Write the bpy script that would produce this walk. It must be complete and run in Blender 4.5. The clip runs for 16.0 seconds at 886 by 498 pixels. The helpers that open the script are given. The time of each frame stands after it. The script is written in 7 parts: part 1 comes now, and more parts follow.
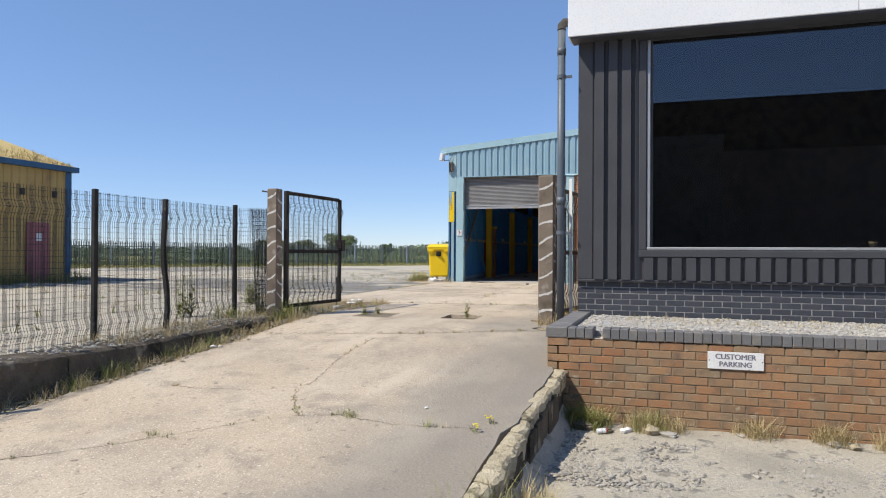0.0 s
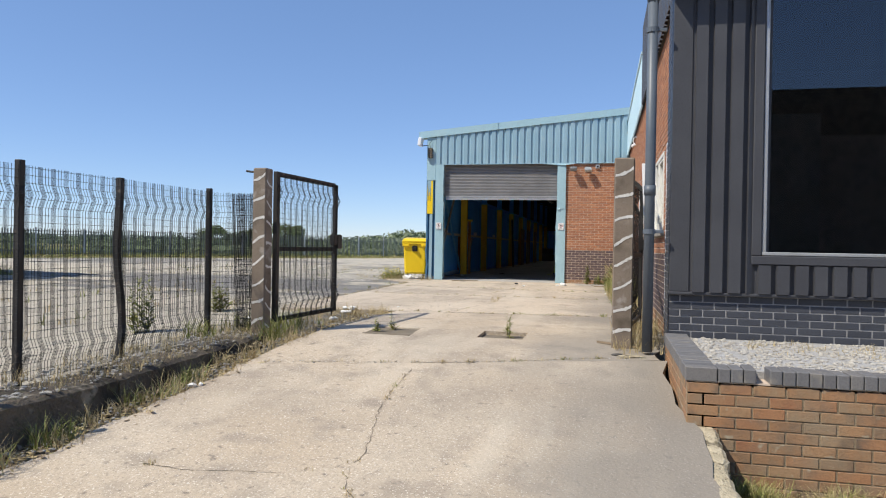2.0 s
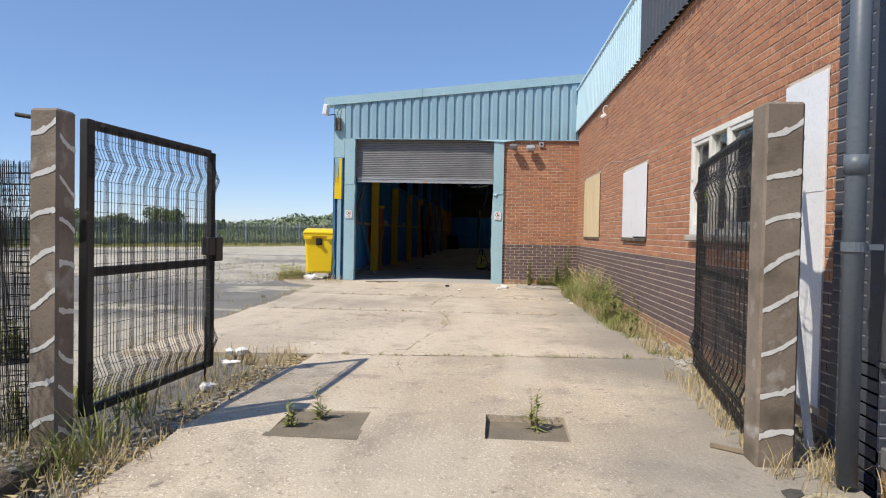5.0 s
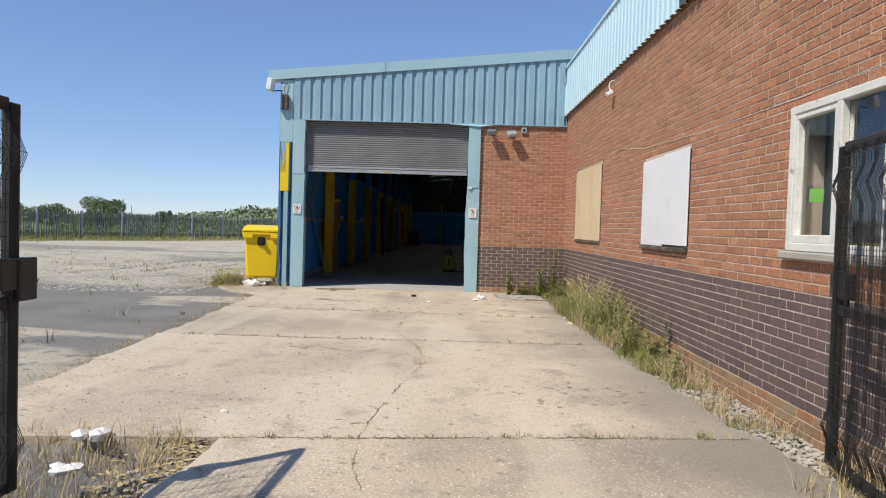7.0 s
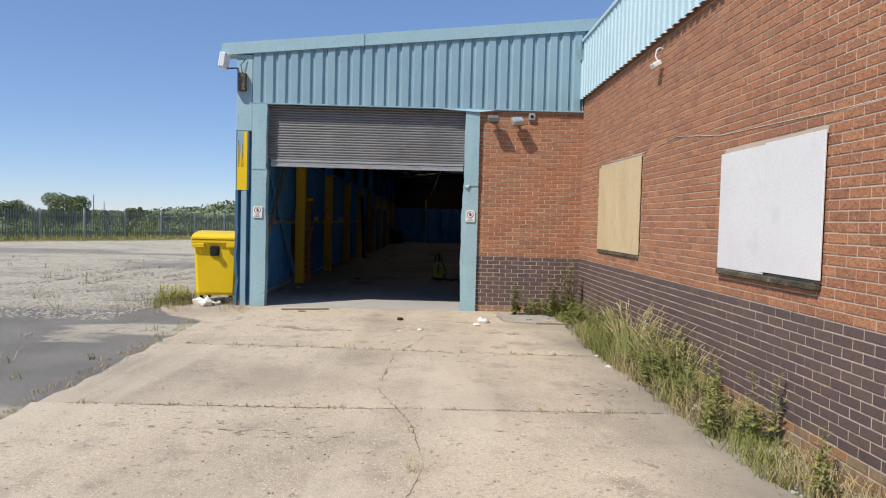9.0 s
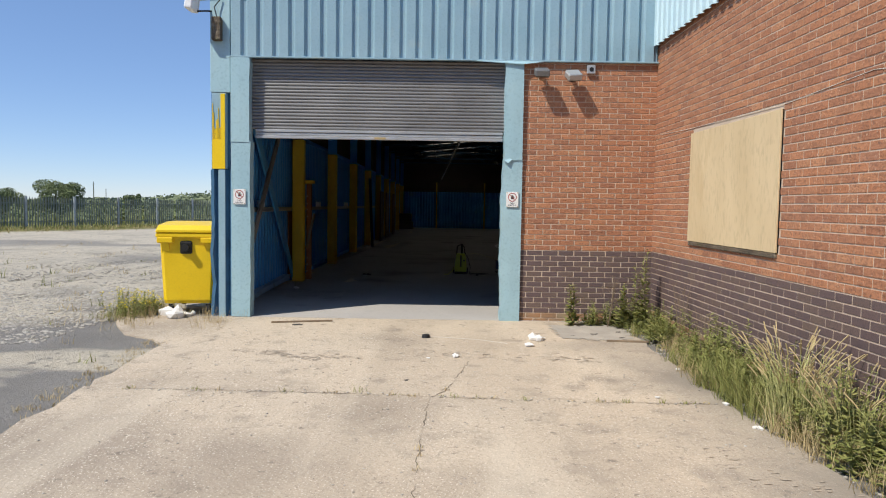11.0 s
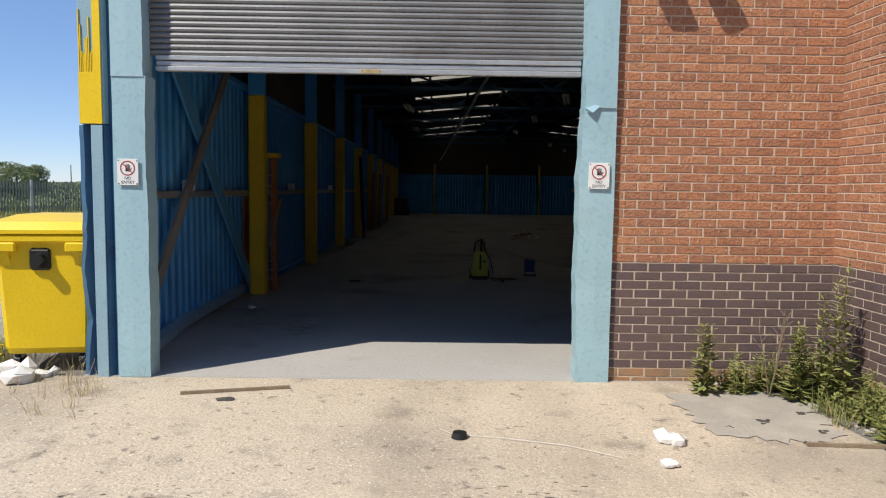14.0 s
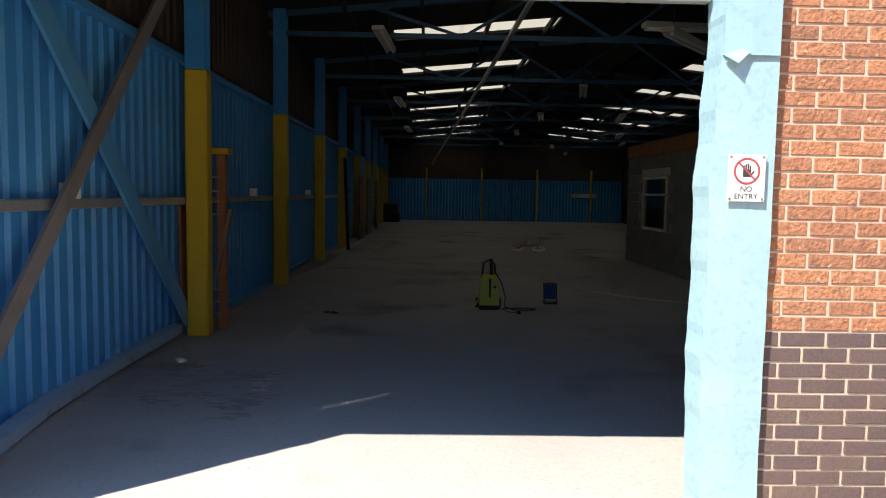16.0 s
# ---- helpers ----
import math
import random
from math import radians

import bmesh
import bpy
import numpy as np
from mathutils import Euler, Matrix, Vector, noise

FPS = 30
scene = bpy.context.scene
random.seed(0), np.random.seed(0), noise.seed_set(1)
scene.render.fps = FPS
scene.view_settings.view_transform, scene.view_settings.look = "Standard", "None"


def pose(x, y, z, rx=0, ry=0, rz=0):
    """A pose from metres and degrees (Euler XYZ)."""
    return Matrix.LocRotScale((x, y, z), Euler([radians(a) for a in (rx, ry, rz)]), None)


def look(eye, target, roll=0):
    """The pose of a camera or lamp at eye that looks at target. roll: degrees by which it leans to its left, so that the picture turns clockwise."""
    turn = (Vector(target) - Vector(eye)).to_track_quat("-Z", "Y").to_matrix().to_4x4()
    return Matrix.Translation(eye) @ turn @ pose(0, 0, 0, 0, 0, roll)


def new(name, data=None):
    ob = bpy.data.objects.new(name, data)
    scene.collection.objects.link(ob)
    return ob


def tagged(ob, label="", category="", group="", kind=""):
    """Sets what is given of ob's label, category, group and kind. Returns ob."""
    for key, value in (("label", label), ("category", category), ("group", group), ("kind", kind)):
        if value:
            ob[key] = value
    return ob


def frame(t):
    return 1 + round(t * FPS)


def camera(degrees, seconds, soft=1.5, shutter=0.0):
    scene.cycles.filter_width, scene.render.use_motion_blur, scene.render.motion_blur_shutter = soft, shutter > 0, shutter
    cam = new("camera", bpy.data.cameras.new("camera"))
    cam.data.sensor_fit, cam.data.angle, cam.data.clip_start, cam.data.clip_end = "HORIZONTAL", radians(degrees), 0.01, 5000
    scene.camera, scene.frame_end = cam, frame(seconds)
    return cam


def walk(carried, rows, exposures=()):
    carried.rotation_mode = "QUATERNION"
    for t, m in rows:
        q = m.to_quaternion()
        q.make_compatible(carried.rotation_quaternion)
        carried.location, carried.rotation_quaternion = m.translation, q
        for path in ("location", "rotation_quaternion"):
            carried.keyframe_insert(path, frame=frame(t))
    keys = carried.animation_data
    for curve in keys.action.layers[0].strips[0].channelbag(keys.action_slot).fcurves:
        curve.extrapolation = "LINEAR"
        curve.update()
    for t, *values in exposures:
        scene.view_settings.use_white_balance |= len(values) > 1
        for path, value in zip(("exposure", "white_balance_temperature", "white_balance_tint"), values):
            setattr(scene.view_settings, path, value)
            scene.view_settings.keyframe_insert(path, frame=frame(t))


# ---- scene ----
cam = camera(64.7, 16.0, soft=1.1)
METRES, EYE, TILT, LEAN, TURN = 21.5, 1.65, 0.0, 0.0, 18.3
ROWS = [
    (0.0, 0.0, 0.0, 0.0, -0.0, 0.42, -0.32),
    (0.5, -0.0171, 0.0261, 0.0001, 2.25, -0.02, -0.64),
    (1.0, -0.0329, 0.0512, 0.0004, 1.96, -0.2, -0.81),
    (1.5, -0.0445, 0.0803, 0.0031, -0.91, -0.24, -0.98),
    (2.0, -0.0541, 0.1073, 0.0049, -4.86, -0.23, -1.03),
    (2.5, -0.0587, 0.1358, 0.0055, -8.33, -0.13, -0.92),
    (3.0, -0.0655, 0.1675, 0.0071, -10.2, -0.17, -0.82),
    (3.5, -0.0671, 0.1966, 0.0088, -10.81, -0.47, -0.84),
    (4.0, -0.0666, 0.2281, 0.0114, -11.56, -0.71, -0.72),
    (6.5, -0.0495, 0.3862, 0.0192, -16.72, -2.07, -1.85),
    (7.0, -0.0421, 0.4142, 0.021, -17.21, -1.82, -1.69),
    (7.5, -0.0362, 0.4453, 0.0242, -17.82, -1.37, -1.75),
    (8.0, -0.0295, 0.4733, 0.0283, -18.47, -1.51, -1.74),
    (10.5, 0.0049, 0.6295, 0.0317, -18.6, -3.41, -1.32),
    (11.0, 0.01, 0.6617, 0.0315, -18.16, -3.6, -0.89),
    (11.5, 0.0182, 0.6917, 0.0312, -18.11, -3.83, -0.63),
    (12.0, 0.0227, 0.7243, 0.0307, -18.65, -3.92, -0.44),
    (12.5, 0.0307, 0.7546, 0.0296, -19.46, -3.93, -0.23),
    (13.0, 0.038, 0.7865, 0.029, -19.93, -4.13, -0.22),
    (13.5, 0.0466, 0.818, 0.0295, -19.65, -4.59, -0.53),
    (14.0, 0.0542, 0.85, 0.03, -18.72, -4.89, -0.77),
    (14.5, 0.0604, 0.8794, 0.0311, -17.97, -4.79, -1.06),
    (15.0, 0.0697, 0.9094, 0.0317, -18.14, -4.64, -1.1),
    (15.5, 0.0767, 0.9386, 0.0318, -18.74, -4.62, -1.0),
    (16.0, 0.0865, 0.9664, 0.0314, -19.54, -4.52, -0.98),
]
walk(cam, [(t, pose(0, 0, EYE, TILT, LEAN, TURN) @ pose(METRES * x, METRES * y, METRES * z, 90 + pitch, roll, yaw)) for t, x, y, z, yaw, pitch, roll in ROWS],
     exposures=[(0, 0.10), (4, 0.10), (7, -0.01), (8.2, -0.08), (10.3, 0.01), (13, 0.06), (14.0, 0.10), (14.8, 0.36), (15.4, 0.62), (16, 1.12)])

# ---- world, sun ----
SUN = Vector((-0.62, -0.52, 1.0)).normalized()
world = bpy.data.worlds.new("sky")
scene.world = world
world.use_nodes = True
wn = world.node_tree.nodes
sky = wn.new("ShaderNodeTexSky")
sky.sky_type = "NISHITA"
sky.sun_disc = False
sky.sun_elevation = math.asin(SUN.z)
sky.sun_rotation = math.atan2(SUN.x, SUN.y)
sky.air_density, sky.dust_density, sky.ozone_density = 1.0, 0.0, 2.0
sky.altitude = 2000
tint = wn.new("ShaderNodeMix")
tint.data_type, tint.blend_type = "RGBA", "MULTIPLY"
tint.inputs[0].default_value = 1.0
tint.inputs[7].default_value = (0.99, 1.01, 1.11, 1)
world.node_tree.links.new(sky.outputs[0], tint.inputs[6])
even = wn.new("ShaderNodeMix")
even.data_type = "RGBA"
even.inputs[0].default_value = 0.38
even.inputs[7].default_value = (1.45, 2.72, 5.3, 1)
world.node_tree.links.new(tint.outputs[2], even.inputs[6])
world.node_tree.links.new(even.outputs[2], wn["Background"].inputs[0])
wn["Background"].inputs[1].default_value = 0.132
sun = new("sun", bpy.data.lights.new("sun", "SUN"))
sun.data.energy, sun.data.angle, sun.data.color = 4.8, radians(0.55), (1.0, 0.935, 0.81)
sun.matrix_world = look(SUN * 60, (0, 0, 0))


# ---- materials ----
def material(name, a, b, rough=0.85, scale=3.0, grain=70.0, bump=0.25, dist=0.004, metal=0.0, pieces=None, stains=(), spec=0.4, stretch=(1, 1, 1), band=None, streaks=()):
    """a, b: the two base colours that broad and fine noise mix; pieces: colours among which each piece picks one; stains: (colour, scale, from, to)."""
    m = bpy.data.materials.new(name)
    m.use_nodes = True
    nt = m.node_tree
    n, l = nt.nodes, nt.links
    bs = n["Principled BSDF"]
    bs.inputs["Roughness"].default_value = rough
    bs.inputs["Metallic"].default_value = metal
    bs.inputs["Specular IOR Level"].default_value = spec
    tc = n.new("ShaderNodeTexCoord")
    mp = n.new("ShaderNodeMapping")
    mp.inputs["Scale"].default_value = stretch
    l.new(tc.outputs["Object"], mp.inputs[0])
    oi, ge = n.new("ShaderNodeObjectInfo"), n.new("ShaderNodeNewGeometry")
    add = n.new("ShaderNodeMath")
    l.new(oi.outputs["Random"], add.inputs[0])
    if pieces:
        l.new(ge.outputs["Random Per Island"], add.inputs[1])
    fr = n.new("ShaderNodeMath")
    fr.operation = "FRACT"
    l.new(add.outputs[0], fr.inputs[0])
    seed = n.new("ShaderNodeMath")
    seed.operation = "MULTIPLY"
    seed.inputs[1].default_value = 40.0
    l.new(fr.outputs[0], seed.inputs[0])

    def noise_at(s, detail=4.0):
        t = n.new("ShaderNodeTexNoise")
        t.noise_dimensions = "4D"
        t.inputs["Scale"].default_value, t.inputs["Detail"].default_value = s, detail
        l.new(mp.outputs[0], t.inputs["Vector"])
        l.new(seed.outputs[0], t.inputs["W"])
        return t.outputs[0]

    def ramp_of(x, lo, hi):
        r = n.new("ShaderNodeMapRange")
        r.inputs[1].default_value, r.inputs[2].default_value = lo, hi
        l.new(x, r.inputs[0])
        return r.outputs[0]

    def mix(f, x, y):
        k = n.new("ShaderNodeMix")
        k.data_type = "RGBA"
        for socket, v in ((k.inputs[0], f), (k.inputs[6], x), (k.inputs[7], y)):
            if isinstance(v, (int, float)):
                socket.default_value = v
            elif isinstance(v, tuple):
                socket.default_value = (*v, 1)
            else:
                l.new(v, socket)
        return k.outputs[2]

    big, small = noise_at(scale), noise_at(grain, 3.0)
    if pieces:
        cr = n.new("ShaderNodeValToRGB")
        cr.color_ramp.interpolation = "LINEAR"
        els = cr.color_ramp.elements
        for i, c in enumerate(pieces):
            e = els[i] if i < 2 else els.new(i / (len(pieces) - 1))
            e.position = i / (len(pieces) - 1)
            e.color = (*c, 1)
        l.new(fr.outputs[0], cr.inputs[0])
        col = mix(ramp_of(big, 0.35, 0.75), cr.outputs[0], b)
        col = mix(ramp_of(small, 0.45, 0.9), col, a)
    else:
        col = mix(ramp_of(big, 0.3, 0.7), a, b)
        dark = mix(0.5, col, tuple(v * 0.55 for v in a))
        col = mix(ramp_of(small, 0.5, 0.85), col, dark)
    for c, s, lo, hi in stains:
        col = mix(ramp_of(noise_at(s, 6.0), lo, hi), col, c)
    for c, s, lo, hi, most in streaks:
        # long soft marks along y
        t = n.new("ShaderNodeTexNoise")
        t.inputs["Scale"].default_value, t.inputs["Detail"].default_value = s, 7.0
        ms = n.new("ShaderNodeMapping")
        ms.inputs["Scale"].default_value = (1.0, 0.16, 1.0)
        l.new(tc.outputs["Object"], ms.inputs[0])
        l.new(ms.outputs[0], t.inputs["Vector"])
        k = n.new("ShaderNodeMath")
        k.operation = "MULTIPLY"
        k.inputs[1].default_value = most
        l.new(ramp_of(t.outputs[0], lo, hi), k.inputs[0])
        col = mix(k.outputs[0], col, c)
    if band:
        # a grimy strip along one side: colour, x from, x to
        sx = n.new("ShaderNodeSeparateXYZ")
        l.new(tc.outputs["Object"], sx.inputs[0])
        k = n.new("ShaderNodeMath")
        k.operation = "MULTIPLY_ADD"
        k.inputs[1].default_value, k.inputs[2].default_value = 2.6, -1.3
        l.new(noise_at(0.7, 6.0), k.inputs[0])
        q = n.new("ShaderNodeMath")
        l.new(sx.outputs[0], q.inputs[0])
        l.new(k.outputs[0], q.inputs[1])
        lim = n.new("ShaderNodeMath")
        lim.operation = "MULTIPLY"
        lim.inputs[1].default_value = 0.75
        l.new(ramp_of(q.outputs[0], band[1], band[2]), lim.inputs[0])
        col = mix(lim.outputs[0], col, band[0])
    l.new(col, bs.inputs["Base Color"])
    rg = n.new("ShaderNodeMapRange")
    rg.inputs[3].default_value, rg.inputs[4].default_value = max(rough - 0.12, 0.03), min(rough + 0.1, 1)
    l.new(big, rg.inputs[0])
    l.new(rg.outputs[0], bs.inputs["Roughness"])
    if bump:
        bp = n.new("ShaderNodeBump")
        bp.inputs["Strength"].default_value, bp.inputs["Distance"].default_value = bump, dist
        l.new(small, bp.inputs["Height"])
        l.new(bp.outputs[0], bs.inputs["Normal"])
    return m


CONCRETE = material("concrete", (0.34, 0.28, 0.212), (0.56, 0.475, 0.37), 0.9, 0.8, 45, 0.9, 0.008, pieces=[(0.545, 0.45, 0.34), (0.57, 0.472, 0.358), (0.535, 0.443, 0.336)],
                    stains=[((0.27, 0.222, 0.175), 0.45, 0.53, 0.78), ((0.30, 0.248, 0.195), 3.2, 0.54, 0.76), ((0.22, 0.182, 0.145), 15, 0.60, 0.72), ((0.70, 0.635, 0.53), 70, 0.585, 0.65), ((0.17, 0.14, 0.112), 110, 0.60, 0.68)],
                    band=((0.225, 0.202, 0.172), -2.75, -1.75), streaks=[((0.26, 0.215, 0.165), 1.1, 0.50, 0.70, 0.30), ((0.60, 0.52, 0.41), 1.7, 0.55, 0.66, 0.4)])
CONCRETE_RAMP = material("stained_ramp_concrete", (0.34, 0.28, 0.212), (0.56, 0.475, 0.37), 0.9, 0.8, 45, 0.9, 0.008, pieces=[(0.475, 0.382, 0.277), (0.50, 0.402, 0.292), (0.47, 0.378, 0.275)],
                    stains=[((0.27, 0.222, 0.175), 0.45, 0.48, 0.74), ((0.30, 0.248, 0.195), 3.2, 0.51, 0.74), ((0.22, 0.182, 0.145), 15, 0.60, 0.72), ((0.70, 0.635, 0.53), 70, 0.585, 0.65), ((0.17, 0.14, 0.112), 110, 0.60, 0.68)],
                    band=((0.225, 0.202, 0.172), -2.75, -1.75), streaks=[((0.26, 0.215, 0.165), 1.1, 0.50, 0.70, 0.30), ((0.60, 0.52, 0.41), 1.7, 0.55, 0.66, 0.4)])
EDGE = material("crumbling_edge_stone", (0.38, 0.32, 0.215), (0.56, 0.48, 0.34), 0.95, 7, 60, 1.0, 0.015, stains=[((0.15, 0.125, 0.08), 9, 0.54, 0.66), ((0.17, 0.14, 0.09), 28, 0.58, 0.68)])
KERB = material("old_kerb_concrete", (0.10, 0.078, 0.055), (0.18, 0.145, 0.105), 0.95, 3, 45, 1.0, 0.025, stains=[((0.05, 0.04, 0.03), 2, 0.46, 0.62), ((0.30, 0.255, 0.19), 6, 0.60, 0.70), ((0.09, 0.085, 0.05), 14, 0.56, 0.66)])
STONE = material("pale_rubble", (0.30, 0.275, 0.235), (0.46, 0.43, 0.38), 0.95, 8, 80, 0.8, 0.015, pieces=[(0.24, 0.22, 0.195), (0.44, 0.41, 0.36), (0.36, 0.325, 0.275), (0.56, 0.535, 0.49)])
BRICK = material("red_brick", (0.15, 0.075, 0.05), (0.44, 0.20, 0.11), 0.92, 14, 48, 0.9, 0.012,
                 pieces=[(0.44, 0.19, 0.095), (0.29, 0.125, 0.072), (0.51, 0.255, 0.135), (0.26, 0.12, 0.074), (0.42, 0.18, 0.092), (0.48, 0.225, 0.115), (0.32, 0.145, 0.084), (0.44, 0.195, 0.098)],
                 stains=[((0.32, 0.15, 0.095), 1.1, 0.52, 0.75), ((0.20, 0.11, 0.08), 26, 0.60, 0.72), ((0.56, 0.36, 0.24), 40, 0.62, 0.70)])
BRICK_OLD = material("weathered_orange_brick", (0.25, 0.14, 0.075), (0.37, 0.20, 0.10), 0.92, 9, 60, 0.6, 0.006,
                     pieces=[(0.36, 0.17, 0.085), (0.25, 0.14, 0.08), (0.37, 0.235, 0.13), (0.29, 0.20, 0.12), (0.19, 0.125, 0.08), (0.37, 0.19, 0.095), (0.30, 0.14, 0.075)],
                     stains=[((0.27, 0.215, 0.145), 1.4, 0.47, 0.66), ((0.16, 0.115, 0.08), 5, 0.54, 0.70), ((0.38, 0.33, 0.24), 11, 0.63, 0.72)])
BRICK_PURPLE = material("purple_engineering_brick", (0.06, 0.048, 0.05), (0.14, 0.095, 0.092), 0.7, 9, 90, 0.4, 0.003,
                        pieces=[(0.125, 0.085, 0.085), (0.11, 0.078, 0.082), (0.145, 0.098, 0.092), (0.13, 0.088, 0.084), (0.17, 0.12, 0.095), (0.10, 0.072, 0.075)])
BRICK_DARK = material("painted_dark_brick", (0.035, 0.038, 0.047), (0.065, 0.070, 0.085), 0.5, 9, 90, 0.5, 0.003,
                      pieces=[(0.050, 0.054, 0.067), (0.064, 0.068, 0.083), (0.042, 0.046, 0.058)])
BRICK_COPE = material("blue_engineering_coping", (0.10, 0.098, 0.10), (0.17, 0.165, 0.165), 0.6, 8, 90, 0.4, 0.003,
                      pieces=[(0.15, 0.15, 0.158), (0.19, 0.186, 0.19), (0.13, 0.127, 0.132), (0.23, 0.215, 0.20)], stains=[((0.24, 0.22, 0.19), 9, 0.58, 0.7)])
MORTAR = material("mortar", (0.50, 0.395, 0.305), (0.60, 0.49, 0.395), 0.95, 4, 90, 0.5, 0.004)
MORTAR_OLD = material("dirty_mortar", (0.20, 0.15, 0.095), (0.30, 0.235, 0.155), 0.95, 4, 90, 0.8, 0.008)
MORTAR_GREY = material("grey_mortar", (0.25, 0.245, 0.245), (0.35, 0.34, 0.335), 0.95, 4, 90, 0.5, 0.004)
CLAD_BLUE = material("pale_blue_cladding", (0.235, 0.375, 0.46), (0.29, 0.43, 0.51), 0.5, 1.6, 60, 0.08, 0.002, stains=[((0.36, 0.45, 0.46), 3, 0.6, 0.8)])
FLASH = material("faded_blue_flashing", (0.31, 0.48, 0.55), (0.36, 0.53, 0.59), 0.5, 1.2, 30, 0.04, 0.002, stains=[((0.36, 0.51, 0.55), 1.2, 0.55, 0.85), ((0.27, 0.40, 0.45), 4, 0.72, 0.84)])
SHEET_BLUE = material("blue_sheet", (0.50, 0.68, 0.76), (0.55, 0.72, 0.79), 0.45, 1.2, 60, 0.05, 0.002, stains=[((0.42, 0.56, 0.62), 3, 0.62, 0.85)])
BLUE_DARK = material("dark_blue_paint", (0.035, 0.10, 0.19), (0.05, 0.14, 0.25), 0.5, 3, 60, 0.15, 0.003, stains=[((0.03, 0.06, 0.10), 4, 0.6, 0.8)])
BLUE_IN = material("bright_blue_lining", (0.045, 0.27, 0.66), (0.07, 0.36, 0.78), 0.45, 1.5, 60, 0.1, 0.002, stains=[((0.14, 0.36, 0.55), 2.5, 0.6, 0.8), ((0.03, 0.14, 0.32), 5, 0.68, 0.8)])
BROWN_IN = material("brown_lining", (0.055, 0.042, 0.034), (0.08, 0.063, 0.052), 0.7, 2, 60, 0.1, 0.002)
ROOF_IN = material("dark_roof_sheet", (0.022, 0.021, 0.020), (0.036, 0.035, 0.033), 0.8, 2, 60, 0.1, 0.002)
YELLOW = material("yellow_paint", (0.62, 0.42, 0.02), (0.70, 0.49, 0.03), 0.5, 3, 60, 0.1, 0.002, stains=[((0.40, 0.29, 0.06), 6, 0.68, 0.8)])
BIN_Y = material("yellow_plastic", (0.80, 0.54, 0.012), (0.84, 0.59, 0.018), 0.4, 2.5, 80, 0.06, 0.001, stains=[((0.62, 0.46, 0.08), 5, 0.7, 0.85)])
BLACK = material("black_plastic", (0.012, 0.012, 0.012), (0.022, 0.022, 0.022), 0.45, 5, 80, 0.1, 0.001)
SHUTTER = material("galvanised_shutter", (0.19, 0.19, 0.195), (0.24, 0.24, 0.245), 0.42, 2, 60, 0.08, 0.001, metal=0.35, stains=[((0.15, 0.145, 0.14), 3, 0.6, 0.8)])
GALV = material("galvanised_steel", (0.42, 0.43, 0.44), (0.52, 0.53, 0.54), 0.4, 4, 60, 0.1, 0.001, metal=0.5)
CLAD_DARK = material("anthracite_cladding", (0.055, 0.056, 0.064), (0.070, 0.072, 0.081), 0.5, 2, 70, 0.08, 0.001)
WHITE = material("white_fascia", (0.80, 0.81, 0.83), (0.85, 0.86, 0.87), 0.45, 1, 60, 0.04, 0.001)
WHITE_WOOD = material("flaking_white_paint", (0.62, 0.60, 0.55), (0.74, 0.73, 0.69), 0.7, 5, 60, 0.3, 0.003, stains=[((0.30, 0.24, 0.17), 9, 0.62, 0.72)])
METAL_SHEET = material("pale_metal_board", (0.74, 0.74, 0.76), (0.82, 0.82, 0.83), 0.35, 1.5, 60, 0.05, 0.001, stains=[((0.62, 0.62, 0.65), 3, 0.55, 0.8)])
PLY = material("plywood", (0.57, 0.44, 0.26), (0.67, 0.53, 0.33), 0.75, 2.0, 30, 0.15, 0.002, stretch=(1, 4, 0.35), stains=[((0.50, 0.36, 0.19), 3, 0.58, 0.8)])
WOOD = material("grey_timber", (0.20, 0.15, 0.10), (0.30, 0.23, 0.16), 0.85, 4, 50, 0.3, 0.003, stretch=(4, 4, 0.5))
RUST_WOOD = material("orange_timber", (0.30, 0.12, 0.05), (0.38, 0.17, 0.075), 0.8, 4, 50, 0.2, 0.003)
POST = material("weathered_post", (0.16, 0.125, 0.095), (0.25, 0.20, 0.155), 0.75, 3.5, 70, 0.6, 0.006, stains=[((0.40, 0.37, 0.33), 6, 0.56, 0.72), ((0.10, 0.08, 0.055), 4, 0.55, 0.7)])
STRIPE = material("pale_scrape", (0.58, 0.56, 0.52), (0.70, 0.68, 0.65), 0.5, 9, 80, 0.2, 0.002)
BLACK_STEEL = material("worn_black_steel", (0.018, 0.017, 0.017), (0.035, 0.032, 0.03), 0.55, 6, 70, 0.25, 0.002, stains=[((0.16, 0.12, 0.09), 10, 0.64, 0.74)])
WIRE = material("black_wire", (0.014, 0.014, 0.015), (0.026, 0.025, 0.025), 0.5, 6, 70, 0.0)
PIPE = material("grey_plastic_pipe", (0.095, 0.115, 0.14), (0.12, 0.14, 0.165), 0.45, 2, 60, 0.05, 0.001)
SIGN_W = material("white_sign", (0.74, 0.74, 0.74), (0.80, 0.80, 0.79), 0.4, 4, 60, 0.02, 0.001)
SIGN_K = material("black_print", (0.03, 0.03, 0.03), (0.05, 0.05, 0.05), 0.6, 4, 60, 0.0)
SIGN_R = material("red_print", (0.32, 0.06, 0.06), (0.38, 0.08, 0.08), 0.6, 4, 60, 0.0)
GREEN_CARD = material("green_card", (0.20, 0.44, 0.08), (0.24, 0.50, 0.10), 0.7, 4, 60, 0.0)
PINK = material("faded_red_paint", (0.36, 0.12, 0.12), (0.42, 0.17, 0.16), 0.7, 3, 60, 0.1, 0.002)
